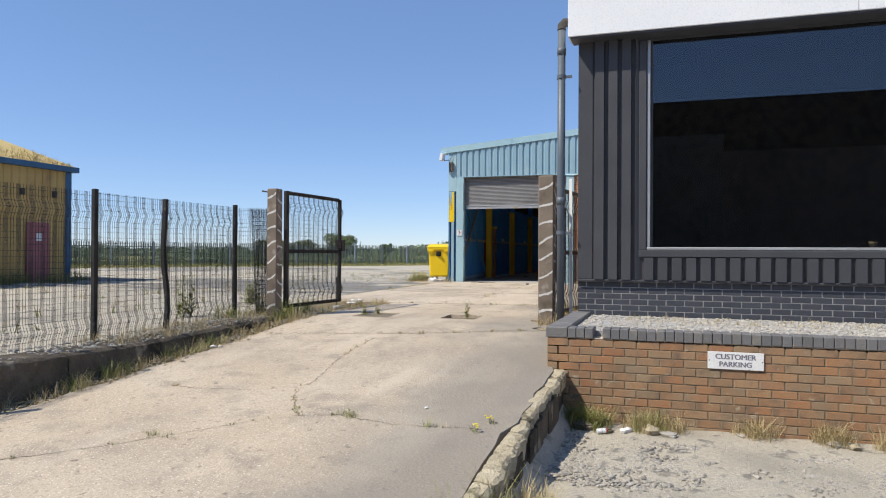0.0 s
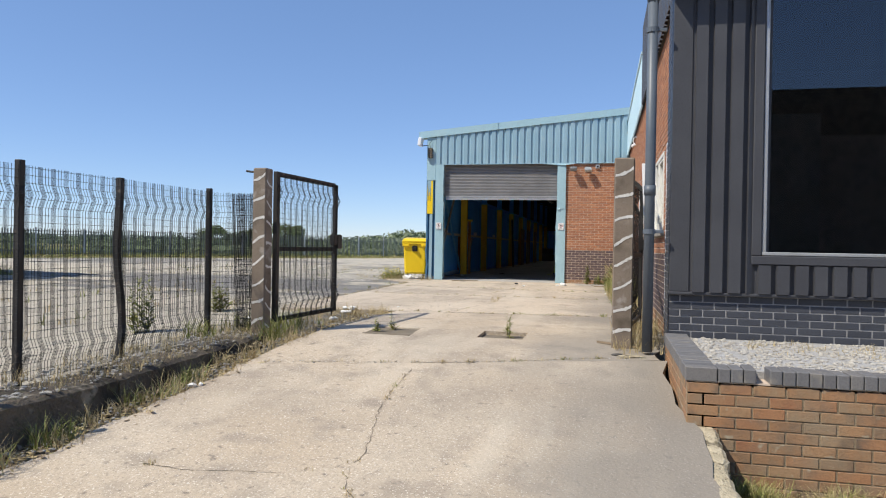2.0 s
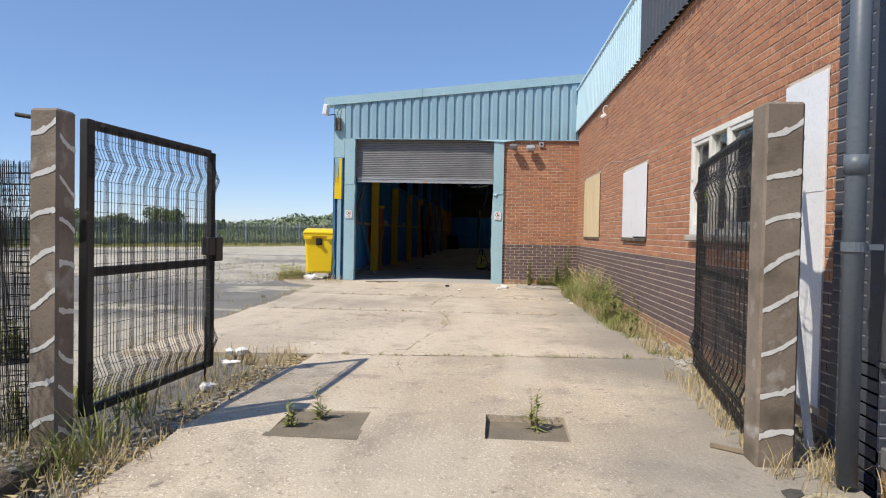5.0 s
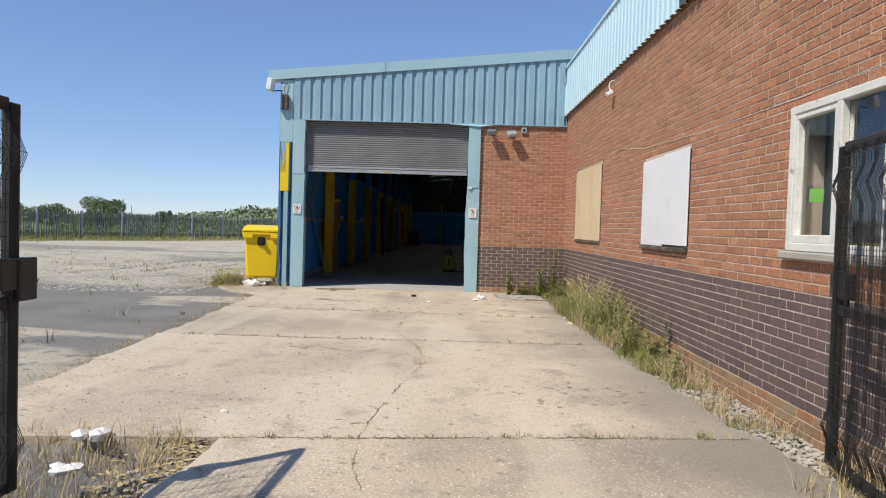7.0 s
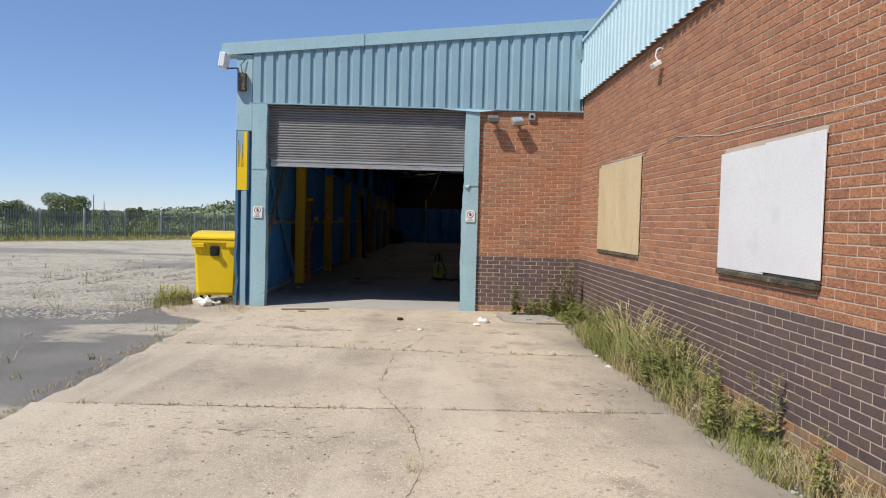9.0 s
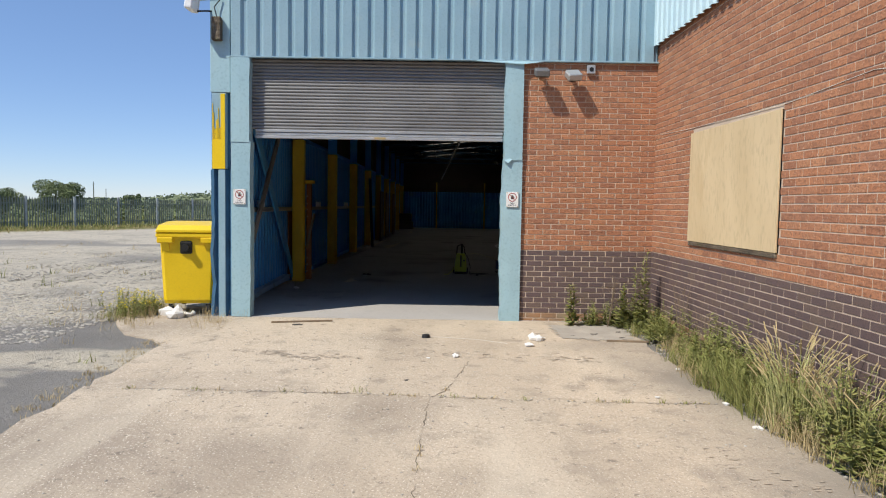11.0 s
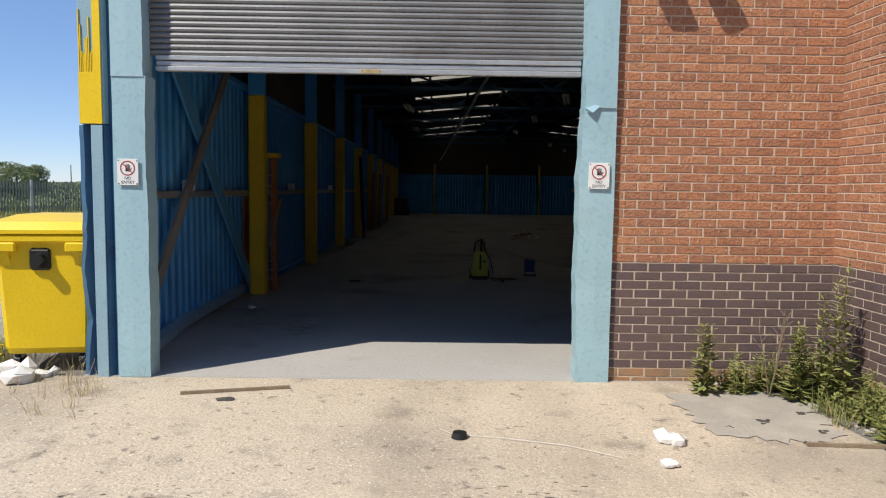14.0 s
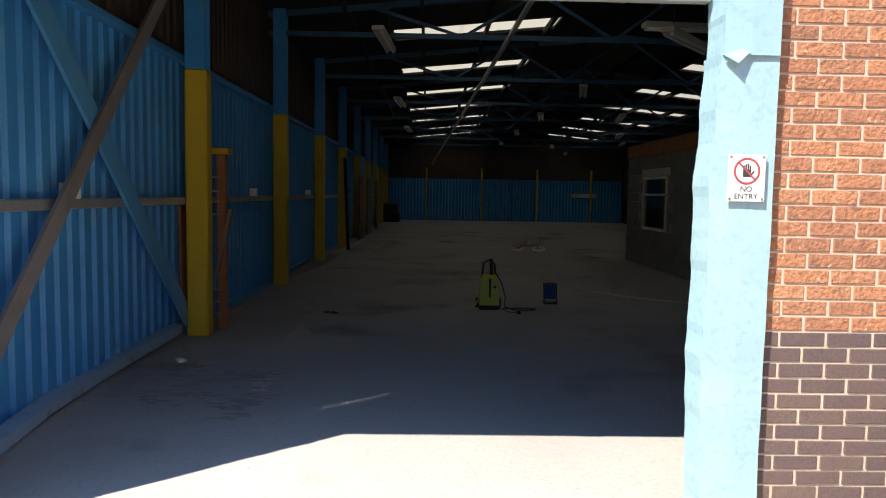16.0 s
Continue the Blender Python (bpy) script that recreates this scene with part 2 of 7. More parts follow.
SHED_Y = material("ochre_cladding", (0.52, 0.345, 0.115), (0.60, 0.42, 0.16), 0.7, 2, 60, 0.1, 0.002, stretch=(1, 1, 0.3), stains=[((0.34, 0.20, 0.09), 1.1, 0.50, 0.72), ((0.22, 0.12, 0.06), 2.2, 0.60, 0.75)])
SHED_ROOF = material("ochre_roof", (0.52, 0.38, 0.14), (0.60, 0.46, 0.19), 0.8, 2, 60, 0.1, 0.002)
GREEN_STEEL = material("grey_green_palisade", (0.17, 0.19, 0.16), (0.24, 0.26, 0.22), 0.6, 2, 60, 0.0)
BLOCK = material("grey_blockwork", (0.17, 0.17, 0.155), (0.24, 0.24, 0.22), 0.95, 5, 60, 0.5, 0.004, pieces=[(0.19, 0.19, 0.175), (0.23, 0.23, 0.21), (0.16, 0.16, 0.15)])
FLOOR_IN = material("dusty_concrete_floor", (0.36, 0.34, 0.325), (0.45, 0.43, 0.41), 0.85, 0.6, 50, 0.25, 0.004, stains=[((0.17, 0.16, 0.15), 0.8, 0.55, 0.75), ((0.46, 0.44, 0.41), 2.5, 0.66, 0.8)])
LITTER = material("white_litter", (0.66, 0.65, 0.62), (0.78, 0.77, 0.75), 0.8, 20, 80, 0.2, 0.003)
DEBRIS = material("dark_debris", (0.05, 0.045, 0.04), (0.10, 0.09, 0.08), 0.9, 20, 80, 0.2, 0.003)
SOIL = material("dry_soil", (0.15, 0.125, 0.09), (0.23, 0.19, 0.14), 0.95, 6, 60, 0.8, 0.01)
GRAVEL_BASE = material("grey_gravel_bed", (0.33, 0.32, 0.31), (0.46, 0.45, 0.44), 0.95, 12, 120, 0.9, 0.01)
GRASS = material("green_weed", (0.17, 0.20, 0.06), (0.24, 0.25, 0.09), 0.7, 20, 60, 0.0, spec=0.15, pieces=[(0.20, 0.235, 0.06), (0.28, 0.285, 0.09), (0.36, 0.33, 0.135), (0.17, 0.205, 0.05), (0.31, 0.305, 0.11)])
PALE_GRASS = material("pale_green_grass", (0.30, 0.32, 0.12), (0.42, 0.41, 0.19), 0.7, 20, 60, 0.0, spec=0.15, pieces=[(0.26, 0.30, 0.10), (0.38, 0.39, 0.16), (0.48, 0.45, 0.22)])
STRAW = material("dry_grass", (0.40, 0.31, 0.16), (0.52, 0.42, 0.24), 0.8, 20, 60, 0.0, spec=0.15, pieces=[(0.44, 0.34, 0.17), (0.54, 0.44, 0.26), (0.32, 0.23, 0.12), (0.38, 0.34, 0.15)])
# tree and scrub greens, lightened in colour to include some distance haze
LEAF = material("haze_pale_leaves", (0.13, 0.165, 0.075), (0.17, 0.20, 0.10), 0.9, 2, 60, 0.0, spec=0.1, pieces=[(0.13, 0.17, 0.075), (0.18, 0.21, 0.10), (0.21, 0.235, 0.125), (0.15, 0.185, 0.09)])
# paler leaf colours: the haze over the far woods is painted in
HAZED_LEAF = material("hazed_woodland", (0.17, 0.205, 0.12), (0.21, 0.245, 0.155), 0.95, 2, 60, 0.0, spec=0.05, pieces=[(0.17, 0.205, 0.12), (0.21, 0.24, 0.15), (0.19, 0.225, 0.135)])
BARK = material("bark", (0.07, 0.055, 0.04), (0.11, 0.09, 0.065), 0.9, 8, 60, 0.4, 0.01)
FLOWER = material("yellow_flowers", (0.72, 0.58, 0.02), (0.78, 0.64, 0.04), 0.7, 20, 60, 0.0)
WASH_Y = material("yellow_green_plastic", (0.55, 0.55, 0.05), (0.62, 0.62, 0.08), 0.4, 5, 60, 0.03, 0.001)
CRATE = material("blue_plastic", (0.02, 0.08, 0.24), (0.03, 0.11, 0.30), 0.4, 5, 60, 0.05, 0.001)
HOSE = material("pale_green_hose", (0.50, 0.50, 0.36), (0.60, 0.58, 0.44), 0.5, 5, 60, 0.03, 0.001)
TUBE = material("pale_lamp_casing", (0.50, 0.47, 0.40), (0.58, 0.55, 0.48), 0.6, 5, 60, 0.05, 0.001)
BARE_STEEL = material("bare_grey_steel", (0.20, 0.19, 0.19), (0.28, 0.265, 0.26), 0.6, 4, 60, 0.15, 0.002)
# lining blue made lighter: the light that the strut catches is in its colour
STRUT_LIT = material("lit_blue_strut", (0.08, 0.32, 0.64), (0.11, 0.38, 0.70), 0.45, 3, 60, 0.1, 0.002)
RAIL_BLUE = material("faded_rail_paint", (0.26, 0.42, 0.60), (0.36, 0.50, 0.66), 0.5, 5, 60, 0.1, 0.002, stains=[((0.22, 0.26, 0.30), 8, 0.60, 0.72)])
CRUST = material("dark_ash_flakes", (0.20, 0.185, 0.165), (0.29, 0.27, 0.24), 0.95, 6, 60, 0.6, 0.01, pieces=[(0.19, 0.175, 0.155), (0.28, 0.26, 0.23), (0.37, 0.345, 0.31)])
STAIN_IN = material("damp_floor_stain", (0.26, 0.245, 0.235), (0.33, 0.315, 0.30), 0.75, 3, 60, 0.2, 0.003)
DUST_IN = material("pale_floor_dust", (0.46, 0.44, 0.41), (0.56, 0.54, 0.50), 0.95, 5, 60, 0.3, 0.004)
OIL = material("worn_oil_stain", (0.40, 0.34, 0.27), (0.46, 0.385, 0.305), 0.9, 3, 60, 0.2, 0.003)
# near-black wall colour that carries the gloom of the showroom
ROOM = material("room_shade", (0.03, 0.03, 0.033), (0.05, 0.05, 0.053), 0.9, 2, 50, 0.0)
PATCH = material("ash_patch", (0.31, 0.285, 0.25), (0.44, 0.40, 0.345), 0.95, 3, 60, 0.5, 0.006)


def glass(name, tint, rough=0.02):
    m = bpy.data.materials.new(name)
    m.use_nodes = True
    bs = m.node_tree.nodes["Principled BSDF"]
    bs.inputs["Base Color"].default_value = (*tint, 1)
    bs.inputs["Transmission Weight"].default_value = 1.0
    bs.inputs["Roughness"].default_value = rough
    bs.inputs["IOR"].default_value = 1.45
    return m


GLASS = glass("window_glass", (0.75, 0.80, 0.82))
GLASS_DARK = glass("tinted_glass", (0.30, 0.32, 0.38), 0.0)
GLASS_DARK.node_tree.nodes["Principled BSDF"].inputs["IOR"].default_value = 1.75
SKYLIGHT = bpy.data.materials.new("translucent_rooflight")
SKYLIGHT.use_nodes = True
_n, _l = SKYLIGHT.node_tree.nodes, SKYLIGHT.node_tree.links
_t = _n.new("ShaderNodeBsdfTranslucent")
_t.inputs[0].default_value = (0.50, 0.475, 0.415, 1)
_l.new(_t.outputs[0], _n["Material Output"].inputs[0])


def ground_material():
    """Worn tarmac, pale gravel and dust in broad patches, meadow beyond the far fence."""
    m = bpy.data.materials.new("yard_ground")
    m.use_nodes = True
    n, l = m.node_tree.nodes, m.node_tree.links
    bs = n["Principled BSDF"]
    bs.inputs["Roughness"].default_value = 0.93
    bs.inputs["Specular IOR Level"].default_value = 0.25
    tc = n.new("ShaderNodeTexCoord")
    sep = n.new("ShaderNodeSeparateXYZ")
    l.new(tc.outputs["Object"], sep.inputs[0])

    def tex(s, detail=5.0, stretch=None):
        t = n.new("ShaderNodeTexNoise")
        t.inputs["Scale"].default_value, t.inputs["Detail"].default_value = s, detail
        if stretch:
            mp = n.new("ShaderNodeMapping")
            mp.inputs["Scale"].default_value = stretch
            l.new(tc.outputs["Object"], mp.inputs[0])
            l.new(mp.outputs[0], t.inputs["Vector"])
        else:
            l.new(tc.outputs["Object"], t.inputs["Vector"])
        return t.outputs[0]

    def rng(x, lo, hi, a=0.0, b=1.0):
        r = n.new("ShaderNodeMapRange")
        for k, v in zip((1, 2, 3, 4), (lo, hi, a, b)):
            r.inputs[k].default_value = v
        l.new(x, r.inputs[0])
        return r.outputs[0]

    def math2(op, x, y):
        k = n.new("ShaderNodeMath")
        k.operation = op
        for s, v in zip(k.inputs, (x, y)):
            if isinstance(v, (int, float)):
                s.default_value = v
            else:
                l.new(v, s)
        return k.outputs[0]

    def mix(f, x, y):
        k = n.new("ShaderNodeMix")
        k.data_type = "RGBA"
        l.new(f, k.inputs[0])
        for s, v in ((k.inputs[6], x), (k.inputs[7], y)):
            if isinstance(v, tuple):
                s.default_value = (*v, 1)
            else:
                l.new(v, s)
        return k.outputs[2]

    fine, grit = tex(38, 4), tex(160, 2)
    tarmac = mix(rng(tex(1.1), 0.3, 0.7), (0.19, 0.18, 0.168), (0.26, 0.246, 0.226))
    tarmac = mix(rng(grit, 0.5, 0.75), tarmac, (0.34, 0.322, 0.295))
    pale = mix(rng(fine, 0.35, 0.7), (0.46, 0.41, 0.33), (0.62, 0.56, 0.455))
    pale = mix(rng(tex(0.9, 6), 0.5, 0.68), pale, (0.39, 0.352, 0.29))
    pale = mix(rng(tex(6, 5), 0.58, 0.66), pale, (0.27, 0.25, 0.215))
    wob = math2("MULTIPLY_ADD", tex(0.12, 6, (0.5, 1, 1)), 30.0)
    wob.node.inputs[2].default_value = -15.0
    yy = math2("ADD", sep.outputs[1], wob)
    # pale dust takes over with distance from the slabs, and in broken patches before that
    f1 = rng(yy, 24.0, 25.2)
    patch = rng(tex(0.30, 9, (0.6, 1.3, 1)), 0.565, 0.60)
    f1 = math2("MAXIMUM", f1, patch)
    by_fence = math2("MULTIPLY", rng(sep.outputs[0], -6.3, -7.0), rng(math2("ADD", sep.outputs[1], math2("MULTIPLY", wob, 0.15)), 15.5, 14.0))
    f1 = math2("MAXIMUM", f1, by_fence)
    lot = math2("MULTIPLY", rng(sep.outputs[0], -3.0, -2.6), rng(sep.outputs[1], 9.0, 8.6))
    f1 = math2("MAXIMUM", f1, lot)
    band = math2("MULTIPLY", rng(yy, 33, 35), rng(yy, 41, 39))
    f1 = math2("SUBTRACT", f1, math2("MULTIPLY", band, 0.75))
    col = mix(f1, tarmac, pale)
    away = math2("SUBTRACT", math2("MULTIPLY", math2("ADD", sep.outputs[0], 28.04), 0.855), math2("MULTIPLY", math2("SUBTRACT", sep.outputs[1], 53.3), 0.519))
    away = math2("ADD", away, math2("MULTIPLY", wob, 0.12))
    meadow = mix(rng(tex(0.4, 6), 0.35, 0.65), (0.13, 0.135, 0.045), (0.24, 0.21, 0.085))
    col = mix(rng(away, 5.5, 4.0), col, meadow)
    l.new(col, bs.inputs["Base Color"])
    bp = n.new("ShaderNodeBump")
    bp.inputs["Strength"].default_value, bp.inputs["Distance"].default_value = 0.8, 0.02
    l.new(math2("ADD", fine, grit), bp.inputs["Height"])
    l.new(bp.outputs[0], bs.inputs["Normal"])
    return m


GROUND = ground_material()


# ---- geometry helpers ----
class Geo:
    """Collects vertices and faces of one mesh."""

    def __init__(self):
        self.v, self.f = [], []

    def add(self, vs, fs, m=None, convex=False):
        k = len(self.v)
        vs = [Vector(p) for p in vs]
        if m is not None:
            vs = [m @ p for p in vs]
        if convex:
            mid = sum(vs, Vector()) / len(vs)
            out = []
            for f in fs:
                a, b, c = vs[f[0]], vs[f[1]], vs[f[2]]
                out.append(tuple(reversed(f)) if (b - a).cross(c - a).dot(a - mid) < 0 else tuple(f))
            fs = out
        self.v.extend(tuple(p) for p in vs)
        self.f.extend(tuple(i + k for i in f) for f in fs)
        return self

    def box(self, x0, x1, y0, y1, z0, z1, m=None):
        vs = [(x, y, z) for x in (x0, x1) for y in (y0, y1) for z in (z0, z1)]
        return self.add(vs, [(0, 1, 3, 2), (4, 6, 7, 5), (0, 4, 5, 1), (2, 3, 7, 6), (0, 2, 6, 4), (1, 5, 7, 3)], m)

    def bbox(self, x0, x1, y0, y1, z0, z1, c=0.008, m=None):
        """A box with chamfered edges."""
        lo, hi = (x0, y0, z0), (x1, y1, z1)
        vs, at = [], {}
        for s in ((a, b, d) for a in (0, 1) for b in (0, 1) for d in (0, 1)):
            for ax in range(3):
                p = [(hi[i] if s[i] else lo[i]) + (0 if i == ax else (-c if s[i] else c)) for i in range(3)]
                at[s, ax] = len(vs)
                vs.append(p)
        fs = []
        for ax in range(3):
            b, d = [i for i in range(3) if i != ax]
            for side in (0, 1):
                ring = []
                for sb, sd in ((0, 0), (1, 0), (1, 1), (0, 1)):
                    s = [0, 0, 0]
                    s[ax], s[b], s[d] = side, sb, sd
                    ring.append(at[tuple(s), ax])
                fs.append(tuple(ring))
            for sb in (0, 1):
                for sd in (0, 1):
                    s0, s1 = [0, 0, 0], [0, 0, 0]
                    s0[ax], s1[ax] = 0, 1
                    s0[b] = s1[b] = sb
                    s0[d] = s1[d] = sd
                    s0, s1 = tuple(s0), tuple(s1)
                    fs.append((at[s0, b], at[s1, b], at[s1, d], at[s0, d]))
        for s in ((a, b, d) for a in (0, 1) for b in (0, 1) for d in (0, 1)):
            fs.append((at[s, 0], at[s, 1], at[s, 2]))
        return self.add(vs, fs, m, True)

    def tube(self, a, b, r, n=8, r2=None, caps=True):
        a, b = Vector(a), Vector(b)
        q = (b - a).to_track_quat("Z", "Y")
        r2 = r if r2 is None else r2
        vs = []
        for p, rr in ((a, r), (b, r2)):
            vs += [p + q @ Vector((rr * math.cos(2 * math.pi * i / n), rr * math.sin(2 * math.pi * i / n), 0)) for i in range(n)]
        fs = [(i, (i + 1) % n, n + (i + 1) % n, n + i) for i in range(n)]
        if caps:
            fs += [tuple(reversed(range(n))), tuple(range(n, 2 * n))]
        return self.add(vs, fs)

    def line(self, pts, r, n=5):
        """One tube swept along the points."""
        pts = [Vector(p) for p in pts]
        k = len(self.v)
        side = None
        for i, p in enumerate(pts):
            d = (pts[min(i + 1, len(pts) - 1)] - pts[max(i - 1, 0)])
            d = d.normalized() if d.length > 1e-9 else Vector((0, 0, 1))
            if side is None:
                side = d.orthogonal().normalized()
            side = side - d * side.dot(d)
            side = side.normalized() if side.length > 1e-6 else d.orthogonal().normalized()
            up = d.cross(side)
            self.v.extend(tuple(p + side * (r * math.cos(2 * math.pi * q / n)) + up * (r * math.sin(2 * math.pi * q / n))) for q in range(n))
        for i in range(len(pts) - 1):
            a = k + n * i
            self.f.extend((a + q, a + (q + 1) % n, a + n + (q + 1) % n, a + n + q) for q in range(n))
        self.f += [tuple(reversed(range(k, k + n))), tuple(range(k + n * (len(pts) - 1), k + n * len(pts)))]
        return self

    def bar(self, a, b, w, h, up=(0, 0, 1)):
        """A square bar from a to b."""
        a, b = Vector(a), Vector(b)
        d = (b - a).normalized()
        s = d.cross(Vector(up))
        s = s.normalized() if s.length > 1e-4 else Vector((1, 0, 0))
        u = s.cross(d)
        vs = [p + s * i * w / 2 + u * j * h / 2 for p in (a, b) for i, j in ((-1, -1), (1, -1), (1, 1), (-1, 1))]
        return self.add(vs, [(3, 2, 1, 0), (4, 5, 6, 7), (0, 1, 5, 4), (1, 2, 6, 5), (2, 3, 7, 6), (3, 0, 4, 7)])

    def lump(self, at, sx, sy, sz, seed, turn=0.0):
        """An uneven stone or crumpled scrap: a jittered low ball."""
        rd = random.Random(seed)
        vs, fs = [], []
        for i, (lat, n) in enumerate(((-0.6, 6), (0.25, 6))):
            for k in range(n):
                a = 2 * math.pi * (k + 0.5 * i) / n
                r = math.sqrt(1 - lat * lat) * rd.uniform(0.75, 1.15)
                vs.append((sx * r * math.cos(a), sy * r * math.sin(a), sz * (lat + rd.uniform(-0.12, 0.12))))
        vs.append((0, 0, -sz * 0.8))
        vs.append((sx * rd.uniform(-0.2, 0.2), 0, sz * rd.uniform(0.7, 1.0)))
        for k in range(6):
            j = (k + 1) % 6
            fs += [(k, j, 6 + k), (j, 6 + j, 6 + k), (12, j, k), (13, 6 + k, 6 + j)]
        return self.add(vs, fs, Matrix.Translation(at) @ Matrix.Rotation(turn, 4, "Z"))

    def mesh(self, name):
        me = bpy.data.meshes.new(name)
        me.from_pydata(self.v, [], self.f)
        return me


def part(name, geo, mat, parent=None, label="", smooth=False):
    me = geo if isinstance(geo, bpy.types.Mesh) else geo.mesh(name)
    if not me.materials:
        me.materials.append(mat)
    if smooth:
        for p in me.polygons:
            p.use_smooth = True
    ob = new(name, me)
    if parent is not None:
        ob.parent = parent
    return tagged(ob, label) if label else ob


def thing(name, m, label, category, group="", kind=""):
    ob = new(name)
    ob.matrix_basis = m
    ob.empty_display_size = 0.1
    return tagged(ob, label, category, group, kind)


def structure(name, geo, mat, label, category):
    return tagged(part(name, geo, mat), label, category, kind="structure")


def lettering(text, size, mat, parent, m, name="lettering", bold=0.0):
    cu = bpy.data.curves.new(name, "FONT")
    cu.body, cu.size, cu.align_x, cu.align_y, cu.extrude = text, size, "CENTER", "CENTER", 0.0006
    cu.offset = bold
    tmp = bpy.data.objects.new(name, cu)
    scene.collection.objects.link(tmp)
    me = bpy.data.meshes.new_from_object(tmp.evaluated_get(bpy.context.evaluated_depsgraph_get()))
    bpy.data.objects.remove(tmp)
    me.materials.clear()
    ob = part(name, me, mat, parent)
    ob.matrix_basis = m
    return ob


def interp(x, table):
    for (a, u), (b, v) in zip(table, table[1:]):
        if x <= b:
            return u + (v - u) * max(0.0, (x - a) / (b - a))
    return table[-1][1]


def ramp_z(y):
    """Height of the concrete drive: a ramp up to the gate, then nearly level."""
    return interp(y, [(-3, -0.07), (0, -0.05), (1.5, 0.02), (4.1, 0.22), (5.7, 0.35), (7.0, 0.46), (9.3, 0.67), (10.5, 0.705), (16, 0.70), (23.5, 0.685), (30, 0.685)])


def yard_z(y):
    return interp(y, [(3, 0.46), (8, 0.56), (13, 0.665), (200, 0.68)])


def wall_x(y):
    """The long brick wall runs a little askew to the drive."""
    return -1.14 - 0.0125 * (y - 11.0)


def corrugated(geo, p0, p1, z0, z1, pitch=0.22, depth=0.035, crest=0.55, slope=0.12, out=(0, -1), phase=0.0):
    """Trapezoidal sheet with ribs upright between two plan points; z0, z1: numbers or functions of the distance along."""
    p0, p1, out = Vector(p0), Vector(p1), Vector(out)
    length = (p1 - p0).length
    d = (p1 - p0).normalized()
    prof = [(0, 0), (slope, 1), (slope + crest, 1), (2 * slope + crest, 0)]
    pts, s = [(0.0, 0.0)], phase - pitch
    while s < length:
        for f, h in prof:
            u = s + f * pitch
            if 0 < u < length:
                pts.append((u, h))
        s += pitch
    pts.append((length, 0.0))
    za = z0 if callable(z0) else (lambda u: z0)
    zb = z1 if callable(z1) else (lambda u: z1)
    vs, fs = [], []
    for back in (0.0, 0.006):
        for u, h in pts:
            q = p0 + d * u + out * (h * depth - back)
            vs += [(q.x, q.y, za(u)), (q.x, q.y, zb(u))]
    n = len(pts)
    for i in range(n - 1):
        a, b = 2 * i, 2 * n + 2 * i
        fs += [(a, a + 2, a + 3, a + 1), (b, b + 1, b + 3, b + 2), (a, b, b + 2, a + 2), (a + 1, a + 3, b + 3, b + 1)]
    return geo.add(vs, fs)


def wall_grid(length, height, holes):
    """Rectangles (u0, u1, z0, z1) that fill a wall round its openings."""
    us = sorted({0.0, length, *[h[0] for h in holes], *[h[1] for h in holes]})
    out = []
    for a, b in zip(us, us[1:]):
        if b - a < 1e-6:
            continue
        spans, z = sorted((h[2], h[3]) for h in holes if h[0] <= a and h[1] >= b), 0.0
        for s, e in spans:
            if s > z:
                out.append((a, b, z, s))
            z = e
        if z < height:
            out.append((a, b, z, height))
    return out


def brick_wall(name, m, length, height, label, zones, holes=(), near=None, thick=0.24, mortar=None, proud=0.0055, bh=0.063, jn=0.012):
    """A wall in stretcher bond: mortar core with every brick proud of it. zones: (top height, brick material); near: the stretch
    (u0, u1, z0, z1) whose bricks are single pieces."""
    core = Geo()
    for u0, u1, z0, z1 in wall_grid(length, height, holes):
        core.box(u0, u1, 0, thick, z0, z1)
    wall = structure(name, core, mortar or MORTAR, label, "brick wall")
    wall.matrix_basis = m
    bl = 0.225 - jn
    rd = random.Random(len(name) * 7 + int(length * 10))
    joined, single, shapes = {}, [], {}
    rows = int(height / (bh + jn) + 0.2)
    for r in range(rows):
        z0 = r * (bh + jn) + 0.004
        z1 = min(z0 + bh, height)
        mat = next((q for top, q in zones if z0 < top), zones[-1][1])
        u = -(0.5 * (bl + jn) if r % 2 else 0.0)
        while u < length:
            spans = [(max(u, 0.0), min(u + bl, length))]
            for h in holes:
                if z1 > h[2] + 0.01 and z0 < h[3] - 0.01:
                    cut = []
                    for a, b in spans:
                        if h[0] > a:
                            cut.append((a, min(b, h[0])))
                        if h[1] < b:
                            cut.append((max(a, h[1]), b))
                    spans = cut
            for a, b in spans:
                if b - a < 0.03:
                    continue
                off = proud + rd.uniform(-0.0015, 0.0015)
                if near and near[0] <= a and b <= near[1] and near[2] <= z0 <= near[3]:
                    single.append((round(b - a, 2), (a + b) / 2, off, (z0 + z1) / 2, z1 - z0, mat))
                else:
                    joined.setdefault(mat, Geo()).bbox(a, b, -off, 0.02, z0, z1, 0.0025)
            u += bl + jn
    for mat, g in joined.items():
        tagged(part("brickwork", g, mat, wall), kind="stuff")
    for w, u, off, z, hgt, mat in single:
        key = (w, mat.name)
        if key not in shapes:
            g = Geo().bbox(-w / 2, w / 2, 0, 0.03, -bh / 2, bh / 2, 0.0025)
            shapes[key] = g.mesh("brick")
            shapes[key].materials.append(mat)
        ob = new("brick", shapes[key])
        ob.parent = wall
        ob.location = (u, -off, z)
        ob.rotation_euler = (0, rd.uniform(-0.006, 0.006), rd.uniform(-0.008, 0.008))
    return wall


